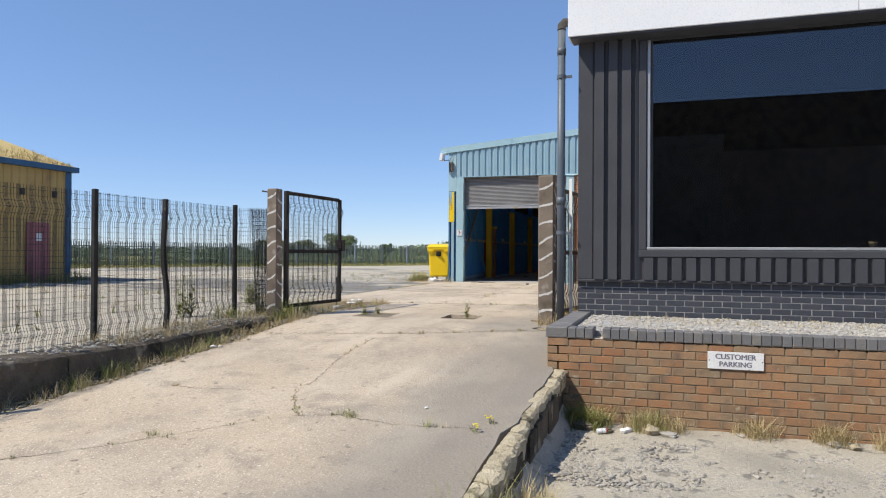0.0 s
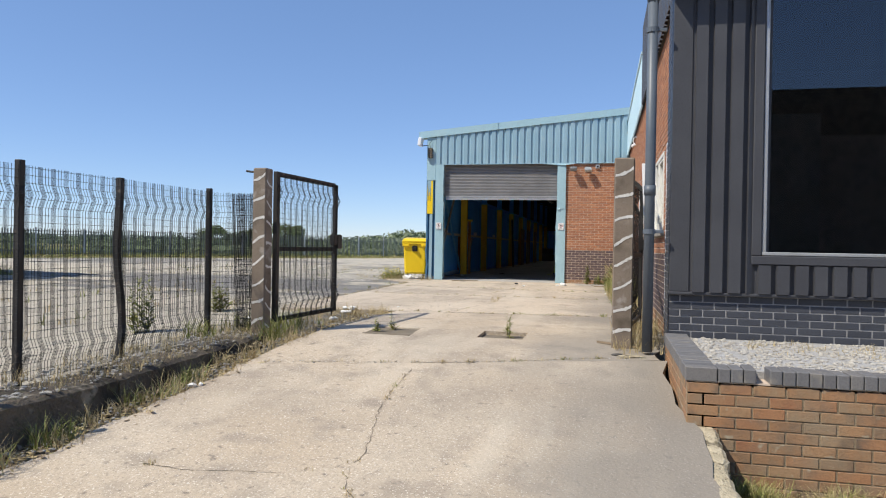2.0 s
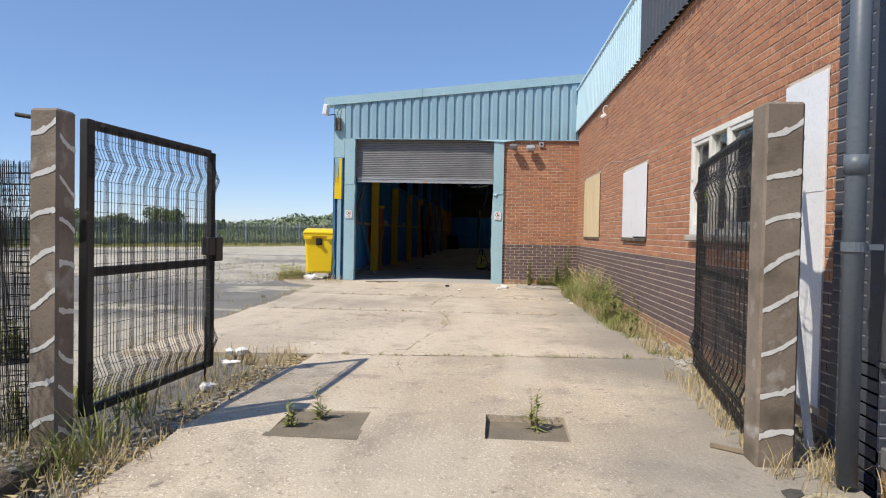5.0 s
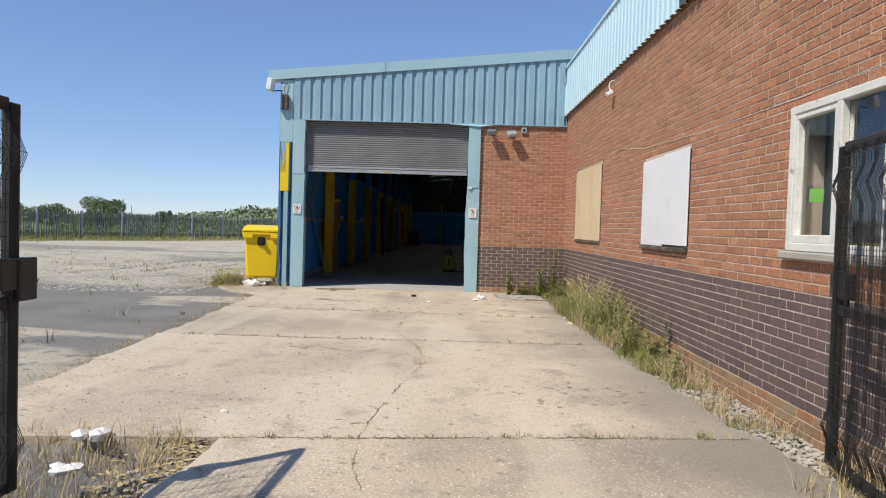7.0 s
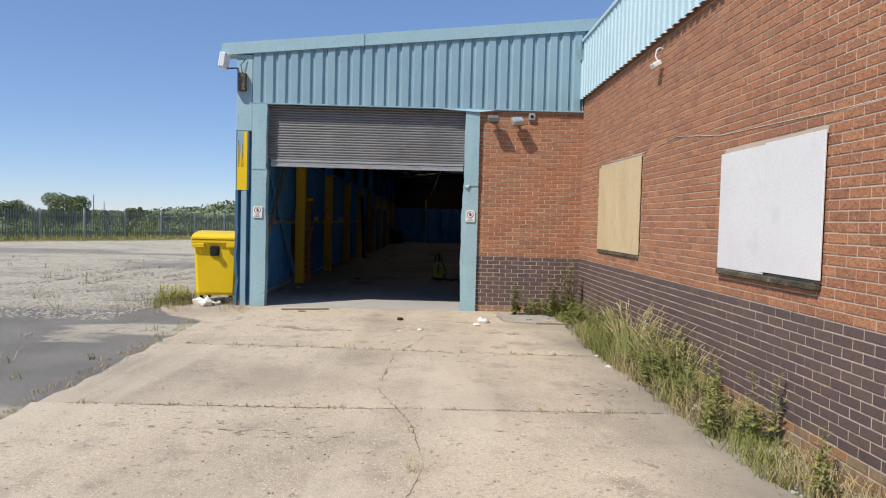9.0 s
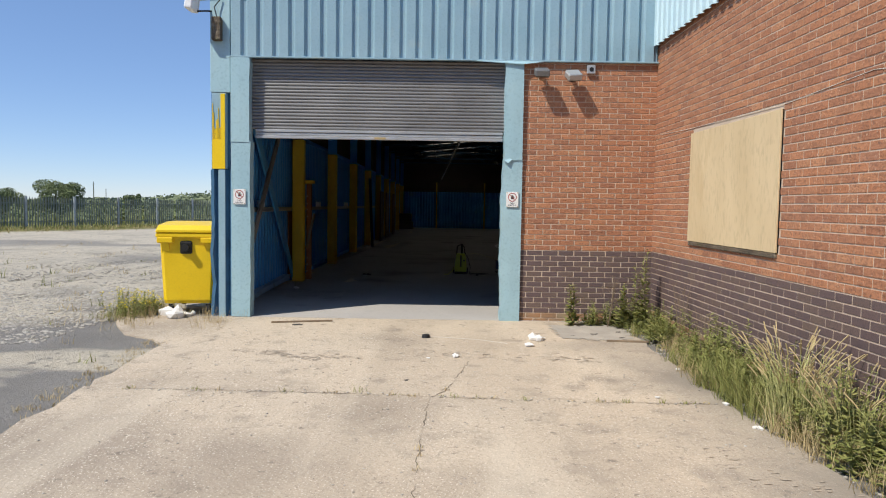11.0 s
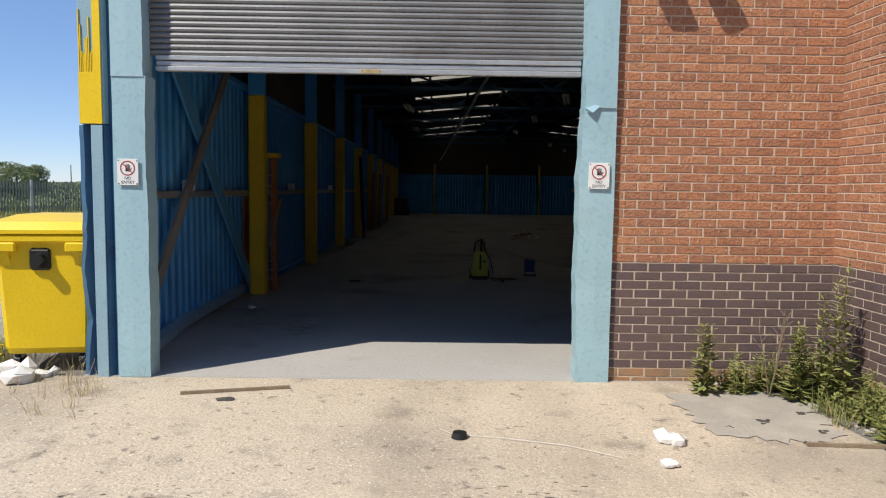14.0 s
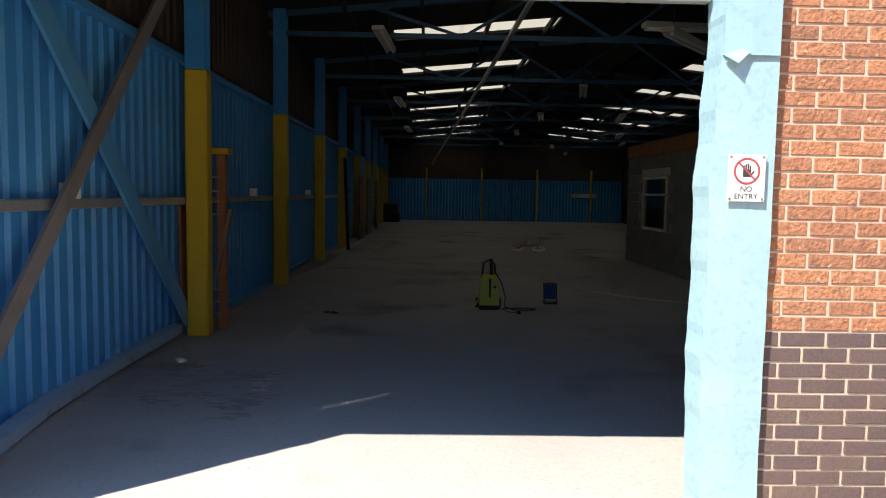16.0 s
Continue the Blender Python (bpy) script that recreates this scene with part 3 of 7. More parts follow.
# ---- ground ----
def ground_height(x, y):
    if x < -5.72:
        z = yard_z(y)
    elif x < -1.05 and y < 24:
        z = ramp_z(y) - 0.16 if y < 12.4 else yard_z(y) - (0.0 if x > -1.9 or x < -7.1 else 0.10)
    elif y < 7.45:
        z = -0.06
    else:
        z = 0.55
    return z


def axis(a, b, step, far, grow=1.35):
    out, s = [a + i * step for i in range(int((b - a) / step) + 1)], step
    hi, lo, st = [out[-1]], [out[0]], step
    while hi[-1] < far:
        st *= grow
        hi.append(hi[-1] + st)
        lo.append(lo[-1] - st)
    return sorted(lo[1:] + out + hi[1:])


gx, gy = axis(-13.0, 4.0, 0.28, 1800), axis(-3.0, 26.0, 0.28, 1800)
g = Geo()
rd = random.Random(3)
for y in gy:
    for x in gx:
        near = -14 < x < 5 and -4 < y < 27
        lot = x > -1.05 and y < 7.45
        g.v.append((x, y, ground_height(x, y) + (rd.uniform(-0.006, 0.006) * (2.6 if lot else 1.0) if near else rd.uniform(-0.05, 0.05))))
nx = len(gx)
g.f = [(j * nx + i, j * nx + i + 1, (j + 1) * nx + i + 1, (j + 1) * nx + i) for j in range(len(gy) - 1) for i in range(nx - 1)]
structure("ground", g, GROUND, "worn tarmac yard with pale gravel patches and rough grass beyond", "ground")


def slab(xs, ys, left, right, holes=(), thick=0.22, skew=(0.0, 0.0)):
    """One concrete bay with uneven edges; left, right: functions of y; holes: (x0, x1, y0, y1)."""
    rd = random.Random(int(ys[0] * 100))
    g = Geo()
    n = len(xs)
    for j, y in enumerate(ys):
        lo, hi = left(y), right(y)
        for i, f in enumerate(xs):
            x = lo + (hi - lo) * f if not isinstance(f, tuple) else f[0]
            e = 0.05 if i in (0, n - 1) else 0.0
            yy = y + (rd.uniform(-0.001, 0.001) if j in (0, len(ys) - 1) else 0)
            yy += (x + 3.5) * (skew[0] * max(0.0, 1 - (y - ys[0]) / 0.9) + skew[1] * max(0.0, 1 - (ys[-1] - y) / 0.9))
            z = ramp_z(yy) + 0.006 * noise.noise((x * 0.7, yy * 0.7, 0)) + rd.uniform(-0.001, 0.001)
            g.v.append((x + rd.uniform(-e, e), yy, z))
    quads = []
    for j in range(len(ys) - 1):
        for i in range(n - 1):
            cx = (g.v[j * n + i][0] + g.v[j * n + i + 1][0]) / 2
            cy = (ys[j] + ys[j + 1]) / 2
            if any(h[0] < cx < h[1] and h[2] < cy < h[3] for h in holes):
                continue
            quads.append((j * n + i, j * n + i + 1, (j + 1) * n + i + 1, (j + 1) * n + i))
    edges = {}
    for q in quads:
        for a, b in zip(q, q[1:] + q[:1]):
            edges[a, b] = 1
    g.f = list(quads)
    low = {}
    for a, b in list(edges):
        if (b, a) not in edges:
            for k in (a, b):
                if k not in low:
                    x, y, z = g.v[k]
                    low[k] = len(g.v)
                    g.v.append((x, y, z - thick))
            g.f.append((b, a, low[a], low[b]))
    return g


def steps(a, b, n):
    return [a + (b - a) * i / n for i in range(n + 1)]


drive = thing("pavement", pose(0, 0, 0), "cracked pale concrete drive in large bays with weeds in the joints", "concrete drive", kind="structure")
left_low = lambda y: interp(y, [(-3, -5.5), (4.5, -5.45), (7.5, -5.35), (9.0, -5.35), (12.6, -5.15)])
right_low = lambda y: interp(y, [(-3, -1.22), (7.2, -1.2), (7.4, -1.28), (9.6, -1.32), (12.7, -1.50)])
left_top = lambda y: interp(y, [(12.6, -7.05), (14, -7.12), (17, -7.25), (20.5, -7.42), (21.6, -7.5), (22.2, -8.3), (23.4, -8.9)])
right_top = lambda y: interp(y, [(12.6, -1.52), (14, -1.60), (15.7, -1.74), (19.8, -1.85), (23.4, -1.75)])
fr = steps(0, 1, 16)
HOLES = [(-3.34, -2.80, 9.94, 10.48), (-4.71, -4.15, 9.83, 10.42)]
hx = sorted([-3.34, -2.80, -4.71, -4.15, -5.0, -4.4, -3.75, -3.07, -2.4, -2.0, -1.7])
for ys, xs, l, r, hs, skew in (
    (steps(-3.0, 0.6, 9), fr, left_low, right_low, (), (0, 0)),
    (steps(0.602, 8.538, 28), fr, left_low, right_low, (), (0, 0.26)),
    (sorted(steps(8.541, 12.779, 12) + [9.94, 10.48, 9.83, 10.42]), [0.0] + [(x,) for x in hx] + [1.0], left_low, right_low, HOLES, (0.26, 0.10)),
    (steps(12.783, 16.718, 14), fr, left_top, right_top, (), (0.10, 0.02)),
    (steps(16.721, 19.4445, 10), fr, left_top, right_top, (), (0.02, -0.04)),
    (steps(19.446, 23.53, 14), fr, left_top, right_top, (), (-0.04, 0)),
):
    part("slab", slab(xs, ys, l, r, hs, skew=skew), CONCRETE if ys[0] > 12 else CONCRETE_RAMP, drive)
# sunken bottoms of the two square pits
for (x0, x1, y0, y1), top in zip(HOLES, (0.655, 0.690)):
    part("pit_bottom", Geo().box(x0 - 0.02, x1 + 0.02, y0 - 0.02, y1 + 0.02, 0.60, top), SOIL, drive, "silted square pit bottom")
part("joint_soil", Geo().box(-5.2, -1.6, -2, 12.6, -0.4, -0.3), SOIL, drive)

# ---- ramp edge wall and kerb ----
rd = random.Random(5)
edge = thing("retaining_edge", pose(0, 0, 0), "crumbling brick and concrete edge along the ramp", "ramp edge", kind="structure")
g = Geo()
for k in range(22):
    a, b = 1.2 + k * 0.28, 1.2 + (k + 1) * 0.28
    g.box(-1.2 + rd.uniform(-0.01, 0.02), -1.075 + rd.uniform(-0.02, 0.02), a, b, -0.2, max(ramp_z(a) - 0.09, -0.1))
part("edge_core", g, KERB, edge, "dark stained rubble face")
y = 2.2
while y < 7.2:
    d = rd.uniform(0.30, 0.85)
    st = Geo()
    n = max(4, int(d / 0.035))
    drop, wide = rd.uniform(0.0, 0.03), rd.uniform(-0.02, 0.02)
    for i in range(n + 1):
        yy = y + (d - 0.008) * i / n
        e = 0.02 if i in (0, n) else 0.0
        rough = lambda a, b: a * noise.noise((yy * b, a * 90, y)) + 0.5 * a * noise.noise((yy * b * 3, a * 50, 4))
        w0, w1 = -1.195 + rough(0.012, 9), -1.075 + wide + rough(0.035, 9) - e
        zt = ramp_z(yy) - 0.004 - drop * 0.4 + rough(0.010, 11) - e * 0.4
        st.v += [(w0, yy, zt - 0.18), (w0, yy, zt), (w0 * 0.6 + w1 * 0.4, yy, zt + rough(0.008, 17)), (w0 * 0.2 + w1 * 0.8, yy, zt - 0.006 + rough(0.010, 13)), (w1, yy, zt - 0.028 + rough(0.014, 15)), (w1 + rough(0.015, 12), yy, zt - 0.09), (w1 - 0.015, yy, zt - 0.18)]
    for i in range(n):
        for k in range(6):
            p = 7 * i + k
            st.f.append((p, p + 7, p + 8, p + 1))
    st.f += [tuple(range(7)), tuple(range(7 * n + 6, 7 * n - 1, -1))]
    part("stone", st, EDGE, edge)
    y += d
kerb = thing("kerb", pose(0, 0, 0), "dark stained low concrete kerb wall under the mesh fence", "kerb wall", kind="structure")
for k in range(9):
    a = -2.6 + k * 1.35
    g = Geo()
    n = 22
    for i in range(n + 1):
        yy = a + 1.335 * i / n
        z = interp(yy, [(-3, 0.56), (4, 0.66), (6.5, 0.62), (9.5, 0.69)])
        w = lambda s_, q, m_: s_ * (noise.noise((yy * q, m_, k)) + 0.5 * noise.noise((yy * q * 3.1, m_, k + 9)))
        g.v += [(-6.22, yy, -0.3), (-6.22, yy, z), (-6.0, yy, z + w(0.012, 4, 1)), (-5.83, yy, z - 0.008 + w(0.014, 5, 2)), (-5.775 + w(0.014, 5, 3), yy, z - 0.035 + w(0.016, 6, 4)), (-5.765 + w(0.016, 4, 5), yy, z - 0.14), (-5.755 + w(0.018, 4, 6), yy, z - 0.27), (-5.76, yy, -0.3)]
    for i in range(n):
        g.f += [(8 * i + m_, 8 * i + m_ + 8, 8 * i + m_ + 9, 8 * i + m_ + 1) for m_ in range(7)]
    g.f += [tuple(range(8)), tuple(range(8 * n + 7, 8 * n - 1, -1))]
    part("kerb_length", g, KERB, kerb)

# ---- retaining wall of the planter in front of the dark building ----
WALL_F = 7.28
brick_wall("wall_planter_front", pose(-1.25, WALL_F, -0.11), 9.0, 0.90, "weathered orange brick planter wall with missing mortar", [(2, BRICK_OLD)], near=(0, 3.9, 0, 0.90), thick=0.22, mortar=MORTAR_OLD, proud=0.006, bh=0.071, jn=0.0108)
brick_wall("wall_planter_side", pose(-1.25, 9.38, 0.135, 0, 0, -90), 2.1, 0.655, "short orange brick return of the planter wall", [(2, BRICK_OLD)], near=(0, 2.1, 0, 0.655), thick=0.2, mortar=MORTAR_OLD, proud=0.006, bh=0.071, jn=0.0108)
cope = thing("coping", pose(0, 0, 0), "blue-grey engineering bricks on edge capping the planter wall", "brick coping", kind="structure")
g = Geo().bbox(-0.041, 0.041, -0.008, 0.215, 0.0, 0.105, 0.006)
cm = g.mesh("coping_brick")
cm.materials.append(BRICK_COPE)
for k in range(67):
    if k == 3:
        continue
    ob = new("coping_brick", cm)
    ob.parent = cope
    ob.location = (-1.0 + k * 0.0875, WALL_F - 0.01, 0.795 + rd.uniform(-0.004, 0.004))
    ob.rotation_euler = (rd.uniform(-0.02, 0.02), 0, rd.uniform(-0.03, 0.03))
for k in range(24):
    ob = new("coping_brick", cm)
    ob.parent = cope
    ob.location = (-1.27, WALL_F + 0.03 + k * 0.0875, 0.795 + rd.uniform(-0.004, 0.004))
    ob.rotation_euler = (0, 0, radians(90) + rd.uniform(-0.03, 0.03))
    ob.location.x += 0.215
part("coping_bed", Geo().box(-1.25, 7.7, WALL_F, WALL_F + 0.2, 0.77, 0.80), MORTAR, cope)
structure("gravel_bed", Geo().box(-1.05, 7.7, WALL_F + 0.2, 9.45, 0.3, 0.855), GRAVEL_BASE, "pale grey gravel bed in the planter", "gravel")
g = Geo()
for k in range(3000):
    s = rd.uniform(0.010, 0.032)
    g.lump((rd.uniform(-1.02, 3.4), rd.uniform(WALL_F + 0.22, 9.42), 0.857), s, s * rd.uniform(0.6, 1), s * 0.6, k, rd.uniform(0, 6))
tagged(part("gravel_stones", g, STONE), "loose pale grey gravel stones in the planter", "gravel", kind="stuff")

# ---- dark front building ----
FY = 9.45
brick_wall("wall_front_plinth", pose(-1.22, FY + 0.03, 0.55), 9.0, 0.78, "dark painted brick plinth below the cladding", [(2, BRICK_DARK)], near=(0, 4.2, 0.28, 0.78), mortar=MORTAR_GREY)
brick_wall("wall_front_return", pose(-1.22, 10.05, 0.55, 0, 0, -90), 0.555, 4.0, "dark painted brick corner return beside the downpipe", [(5, BRICK_DARK)], near=(0, 0.6, 0, 4), mortar=MORTAR_GREY)
g = Geo()
for u0, u1, z0, z1 in wall_grid(9.0, 3.3, [(0.93, 9.0, 0.40, 3.12)]):
    g.box(-1.2 + u0, -1.2 + u1, FY + 0.02, FY + 0.2, 1.32 + z0, 1.32 + z1)
front = structure("wall_front", g, CLAD_DARK, "anthracite ribbed cladding wall with a long dark shop window", "clad wall")
part("corner_trim", Geo().bbox(-1.225, -1.03, FY - 0.012, FY + 0.2, 1.33, 4.48, 0.006), CLAD_DARK, front)
part("ribbed_panel", corrugated(Geo(), (-1.03, FY), (-0.40, FY), 1.33, 4.48, 0.173, 0.050, 0.66, 0.05, phase=0.02), CLAD_DARK, front)
part("ribbed_panel", corrugated(Geo(), (-0.40, FY), (7.8, FY), 1.33, 1.62, 0.173, 0.050, 0.66, 0.05, phase=0.02), CLAD_DARK, front)
part("drip_trim", Geo().bbox(-1.24, 7.8, FY - 0.035, FY + 0.05, 1.30, 1.33, 0.006), CLAD_DARK, front)
win = thing("window_1", pose(0, 0, 0), "long dark tinted shop window in a grey aluminium frame", "window", kind="structure")
g = Geo().bbox(-0.34, -0.30, FY - 0.02, FY + 0.08, 1.72, 4.44, 0.005)
part("window_frame", g, GALV, win)
part("window_sill", Geo().bbox(-0.34, 7.8, FY - 0.035, FY + 0.08, 1.72, 1.755, 0.006), GALV, win)
part("trim", Geo().bbox(-0.44, 7.8, FY - 0.04, FY + 0.04, 1.625, 1.715, 0.008), CLAD_DARK, win)
part("trim", Geo().bbox(-0.44, -0.345, FY - 0.04, FY + 0.04, 1.716, 4.44, 0.008), CLAD_DARK, win)
part("pane", Geo().box(-0.30, 7.8, FY + 0.03, FY + 0.038, 1.755, 4.44), GLASS_DARK, win).visible_shadow = False
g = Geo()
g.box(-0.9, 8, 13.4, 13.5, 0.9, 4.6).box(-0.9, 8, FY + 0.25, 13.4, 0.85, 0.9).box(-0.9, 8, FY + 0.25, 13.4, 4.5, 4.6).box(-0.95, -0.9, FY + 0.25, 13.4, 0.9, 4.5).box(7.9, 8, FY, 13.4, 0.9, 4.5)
structure("wall_showroom", g, ROOM, "empty showroom behind the shop window, its gloom put into near-black walls", "room")
part("board", Geo().box(0.5, 3.6, 12.6, 12.66, 0.9, 3.4), material("grey_board", (0.10, 0.10, 0.10), (0.14, 0.14, 0.14), 0.9), win, "grey board leaning in the unlit room")
cup = thing("small_pot", pose(2.26, FY + 0.12, 1.757), "small dark pot with a pale rim on the window sill", "pot")
part("body", Geo().tube((0, 0, 0), (0, 0, 0.05), 0.035, 12, 0.045), DEBRIS, cup)
part("rim", Geo().tube((0, 0, 0.05), (0, 0, 0.07), 0.05, 12), STRAW, cup)
fascia = thing("fascia", pose(0, 0, 0), "large smooth white sign fascia over the shop window", "fascia", kind="structure")
part("board", Geo().bbox(-1.33, 2.02, 9.17, 9.5, 4.50, 5.9, 0.006), WHITE, fascia)
part("board", Geo().bbox(2.026, 8.0, 9.17, 9.5, 4.50, 5.9, 0.006), WHITE, fascia)
part("soffit", Geo().box(-1.30, 8.0, 9.19, 9.5, 4.475, 4.50), CLAD_DARK, fascia)
structure("roof_front", Geo().box(-1.2, 8.0, 9.5, 16.0, 4.60, 4.75), ROOF_IN, "flat dark roof of the front building", "roof")
structure("wall_front_end", Geo().box(7.8, 8.0, 9.5, 23.4, 0.5, 4.6), MORTAR_GREY, "plain rendered end wall", "wall")

pipe = thing("downpipe", pose(-1.44, 9.36, 0.70), "tall dark grey plastic downpipe with clips", "downpipe")
part("pipe", Geo().tube((0, 0, 0), (0, 0, 3.95), 0.052, 16), PIPE, pipe, smooth=True)
for z in (1.22, 3.30):
    part("clip", Geo().tube((0, 0, z), (0, 0, z + 0.05), 0.062, 16).box(0.03, 0.14, -0.02, 0.02, z + 0.01, z + 0.04), PIPE, pipe)
for z in (1.62, 3.62):
    part("socket", Geo().tube((0, 0, z), (0, 0, z + 0.10), 0.060, 16), PIPE, pipe, smooth=True)
g = Geo().line([(0, 0, 3.95), (0, 0.02, 4.02), (0.03, 0.08, 4.08), (0.10, 0.18, 4.10)], 0.058, 12)
part("bend", g, DEBRIS, pipe, "grimy hooded top bend")

# ---- long brick side wall ----
Y0, Y1 = 23.55, 10.0
SIDE = Matrix.Translation((wall_x(Y0), Y0, 0.66)) @ Matrix.Rotation(math.atan2(Y1 - Y0, wall_x(Y1) - wall_x(Y0)), 4, "Z")
SL = 13.55


def on_side(y, z, out=0.0):
    """A place on the side wall: distance along the drive, height, and how far out of the wall."""
    return Vector((wall_x(y) - out, y, z))


def su(y):
    return (Y0 - y) * SL / (Y0 - Y1)


PLYB = (su(22.08), su(19.87), 1.94 - 0.66, 3.23 - 0.66)
METB = (su(17.32), su(15.62), 1.96 - 0.66, 3.0 - 0.66)
WINB = (su(13.46), su(11.45), 2.0 - 0.66, 3.06 - 0.66)
PANB = (su(11.0), su(10.36), 0.86 - 0.66, 3.10 - 0.66)
brick_wall("wall_side", SIDE, SL, 3.98, "long red brick wall with purple engineering brick base", [(0.16, BRICK_OLD), (1.02, BRICK_PURPLE), (9, BRICK)], holes=[PLYB, METB, WINB, PANB],
           near=(su(15.1), su(13.5), 0, 4), thick=0.3)
g = corrugated(Geo(), (wall_x(Y0) - 0.05, Y0), (wall_x(16.0) - 0.05, 16.0), 4.58, 5.58, 0.2, 0.035, 0.55, 0.12, out=(-1, 0))
top = structure("wall_side_cladding", g, SHEET_BLUE, "pale blue ribbed cladding band over the brick wall", "cladding")
part("dark_band", corrugated(Geo(), (wall_x(16.0) - 0.05, 15.995), (wall_x(9.5) - 0.05, 9.5), 4.58, 6.1, 0.2, 0.035, 0.55, 0.12, out=(-1, 0)), CLAD_DARK, top, "anthracite ribbed cladding band")
part("capping", Geo().bar((wall_x(Y0) - 0.03, Y0, 5.60), (wall_x(16) - 0.03, 16.0, 5.60), 0.16, 0.05), SHEET_BLUE, top)
structure("roof_side", Geo().box(-1.1, 8.0, 16.0, 23.3, 5.50, 5.62), ROOF_IN, "flat roof behind the cladding band", "roof")
structure("wall_side_backing", Geo().box(wall_x(10) + 0.0, wall_x(10) + 0.2, 9.6, 23.4, 4.64, 5.5), MORTAR_GREY, "plain backing behind the cladding band", "wall")


def side_frame(y, z, out=0.0):
    return Matrix.Translation(on_side(y, z, out)) @ Matrix.Rotation(math.atan2(Y1 - Y0, wall_x(Y1) - wall_x(Y0)), 4, "Z")


b = thing("boarded_window", side_frame(22.08, 1.94), "window boarded with raw plywood sheet", "boarded window", kind="structure")
part("board", Geo().bbox(0.0, 2.21, -0.03, -0.012, 0.0, 1.29, 0.003), PLY, b)
part("sill", Geo().bbox(0.02, 2.2, -0.03, 0.2, -0.05, -0.004, 0.006), KERB, b)
b = thing("boarded_window", side_frame(17.32, 1.95), "window covered with a pale grey metal sheet", "boarded window", kind="structure")
part("board", Geo().bbox(-0.02, 0.88, -0.028, -0.014, 0.0, 1.06, 0.003), METAL_SHEET, b)
part("board", Geo().bbox(0.85, 1.72, -0.034, -0.020, 0.02, 1.07, 0.003), METAL_SHEET, b)
part("sill", Geo().bbox(0.0, 1.70, -0.05, 0.2, -0.055, -0.004, 0.008), KERB, b)
b = thing("boarded_door", side_frame(11.0, 0.86), "doorway covered with a tall grey metal panel", "boarded door", kind="structure")
part("board", Geo().bbox(0.0, 0.64, -0.02, 0.0, 0.0, 1.45, 0.003), METAL_SHEET, b)
part("board", Geo().bbox(0.0, 0.64, -0.024, -0.004, 1.44, 2.24, 0.003), METAL_SHEET, b)

w = thing("window_2", side_frame(13.46, 2.0), "old timber window with flaking white paint", "window", kind="structure")
WL, WH = 2.01, 1.06
g = Geo()
for x in (0.0, 0.62, 1.15, WL - 0.07):
    g.bbox(x, x + 0.07, -0.02, 0.07, 0, WH, 0.006)
g.bbox(0, WL, -0.022, 0.07, WH - 0.06, WH, 0.006).bbox(0, WL, -0.022, 0.07, 0.0, 0.06, 0.006)
part("window_frame", g, WHITE_WOOD, w)
for x0, x1 in ((0.07, 0.62), (1.22, WL - 0.07)):
    g = Geo().bbox(x0, x0 + 0.035, -0.01, 0.05, 0.06, WH - 0.06, 0.005).bbox(x1 - 0.035, x1, -0.01, 0.05, 0.06, WH - 0.06, 0.005)
    g.bbox(x0, x1, -0.012, 0.05, WH - 0.10, WH - 0.06, 0.005).bbox(x0, x1, -0.012, 0.05, 0.06, 0.12, 0.005)
    part("sash", g, WHITE_WOOD, w)
for x0, x1 in ((0.08, 0.62), (0.69, 1.15), (1.22, WL - 0.08)):
    part("pane", Geo().box(x0, x1, 0.03, 0.036, 0.06, WH - 0.06), GLASS, w).visible_shadow = False
part("window_sill", Geo().bbox(-0.04, WL + 0.04, -0.06, 0.2, -0.06, -0.002, 0.01), PATCH, w, "worn stone-grey sill")
part("card", Geo().box(0.19, 0.38, 0.040, 0.044, 0.37, 0.465, Matrix.Rotation(0.06, 4, "Y")), GREEN_CARD, w, "bright green card behind the glass")
g = Geo().box(-0.05, WL + 0.05, 1.8, 1.85, -0.4, 1.5).box(-0.05, 0.0, 0.3, 1.8, -0.4, 1.5).box(WL, WL + 0.05, 0.3, 1.8, -0.4, 1.5).box(0, WL, 0.3, 1.8, -0.45, -0.4).box(0, WL, 0.3, 1.8, 1.45, 1.5)
part("room", g, material("dim_blue_room", (0.06, 0.08, 0.09), (0.10, 0.12, 0.13), 0.9), w, "dim bare room behind the window")

lamp = thing("floodlight", Matrix.Translation(on_side(19.2, 4.27, 0.08)) @ Matrix.Scale(0.75, 4), "small pale floodlight on a hooked conduit", "floodlight")
part("head", Geo().bbox(-0.09, 0.05, -0.09, 0.09, -0.05, 0.03, 0.012, Matrix.Rotation(-0.5, 4, "Y")), WHITE, lamp)
part("conduit", Geo().line([(0.02, 0, 0.02), (-0.02, 0.02, 0.12), (0.0, 0.03, 0.22), (0.05, 0.03, 0.26), (0.10, 0.03, 0.24)], 0.011, 6), WHITE, lamp)
wire = thing("cable", pose(0, 0, 0), "thin white cable clipped along the brick wall", "cable")
part("cable", Geo().line([on_side(y, z, 0.009) for y, z in ((23.3, 3.34), (22.2, 3.30), (19.8, 3.27), (18.6, 3.33), (17.4, 3.20), (15.5, 3.14), (13.3, 3.12), (11.5, 3.16))], 0.0028, 5), WHITE_WOOD, wire)

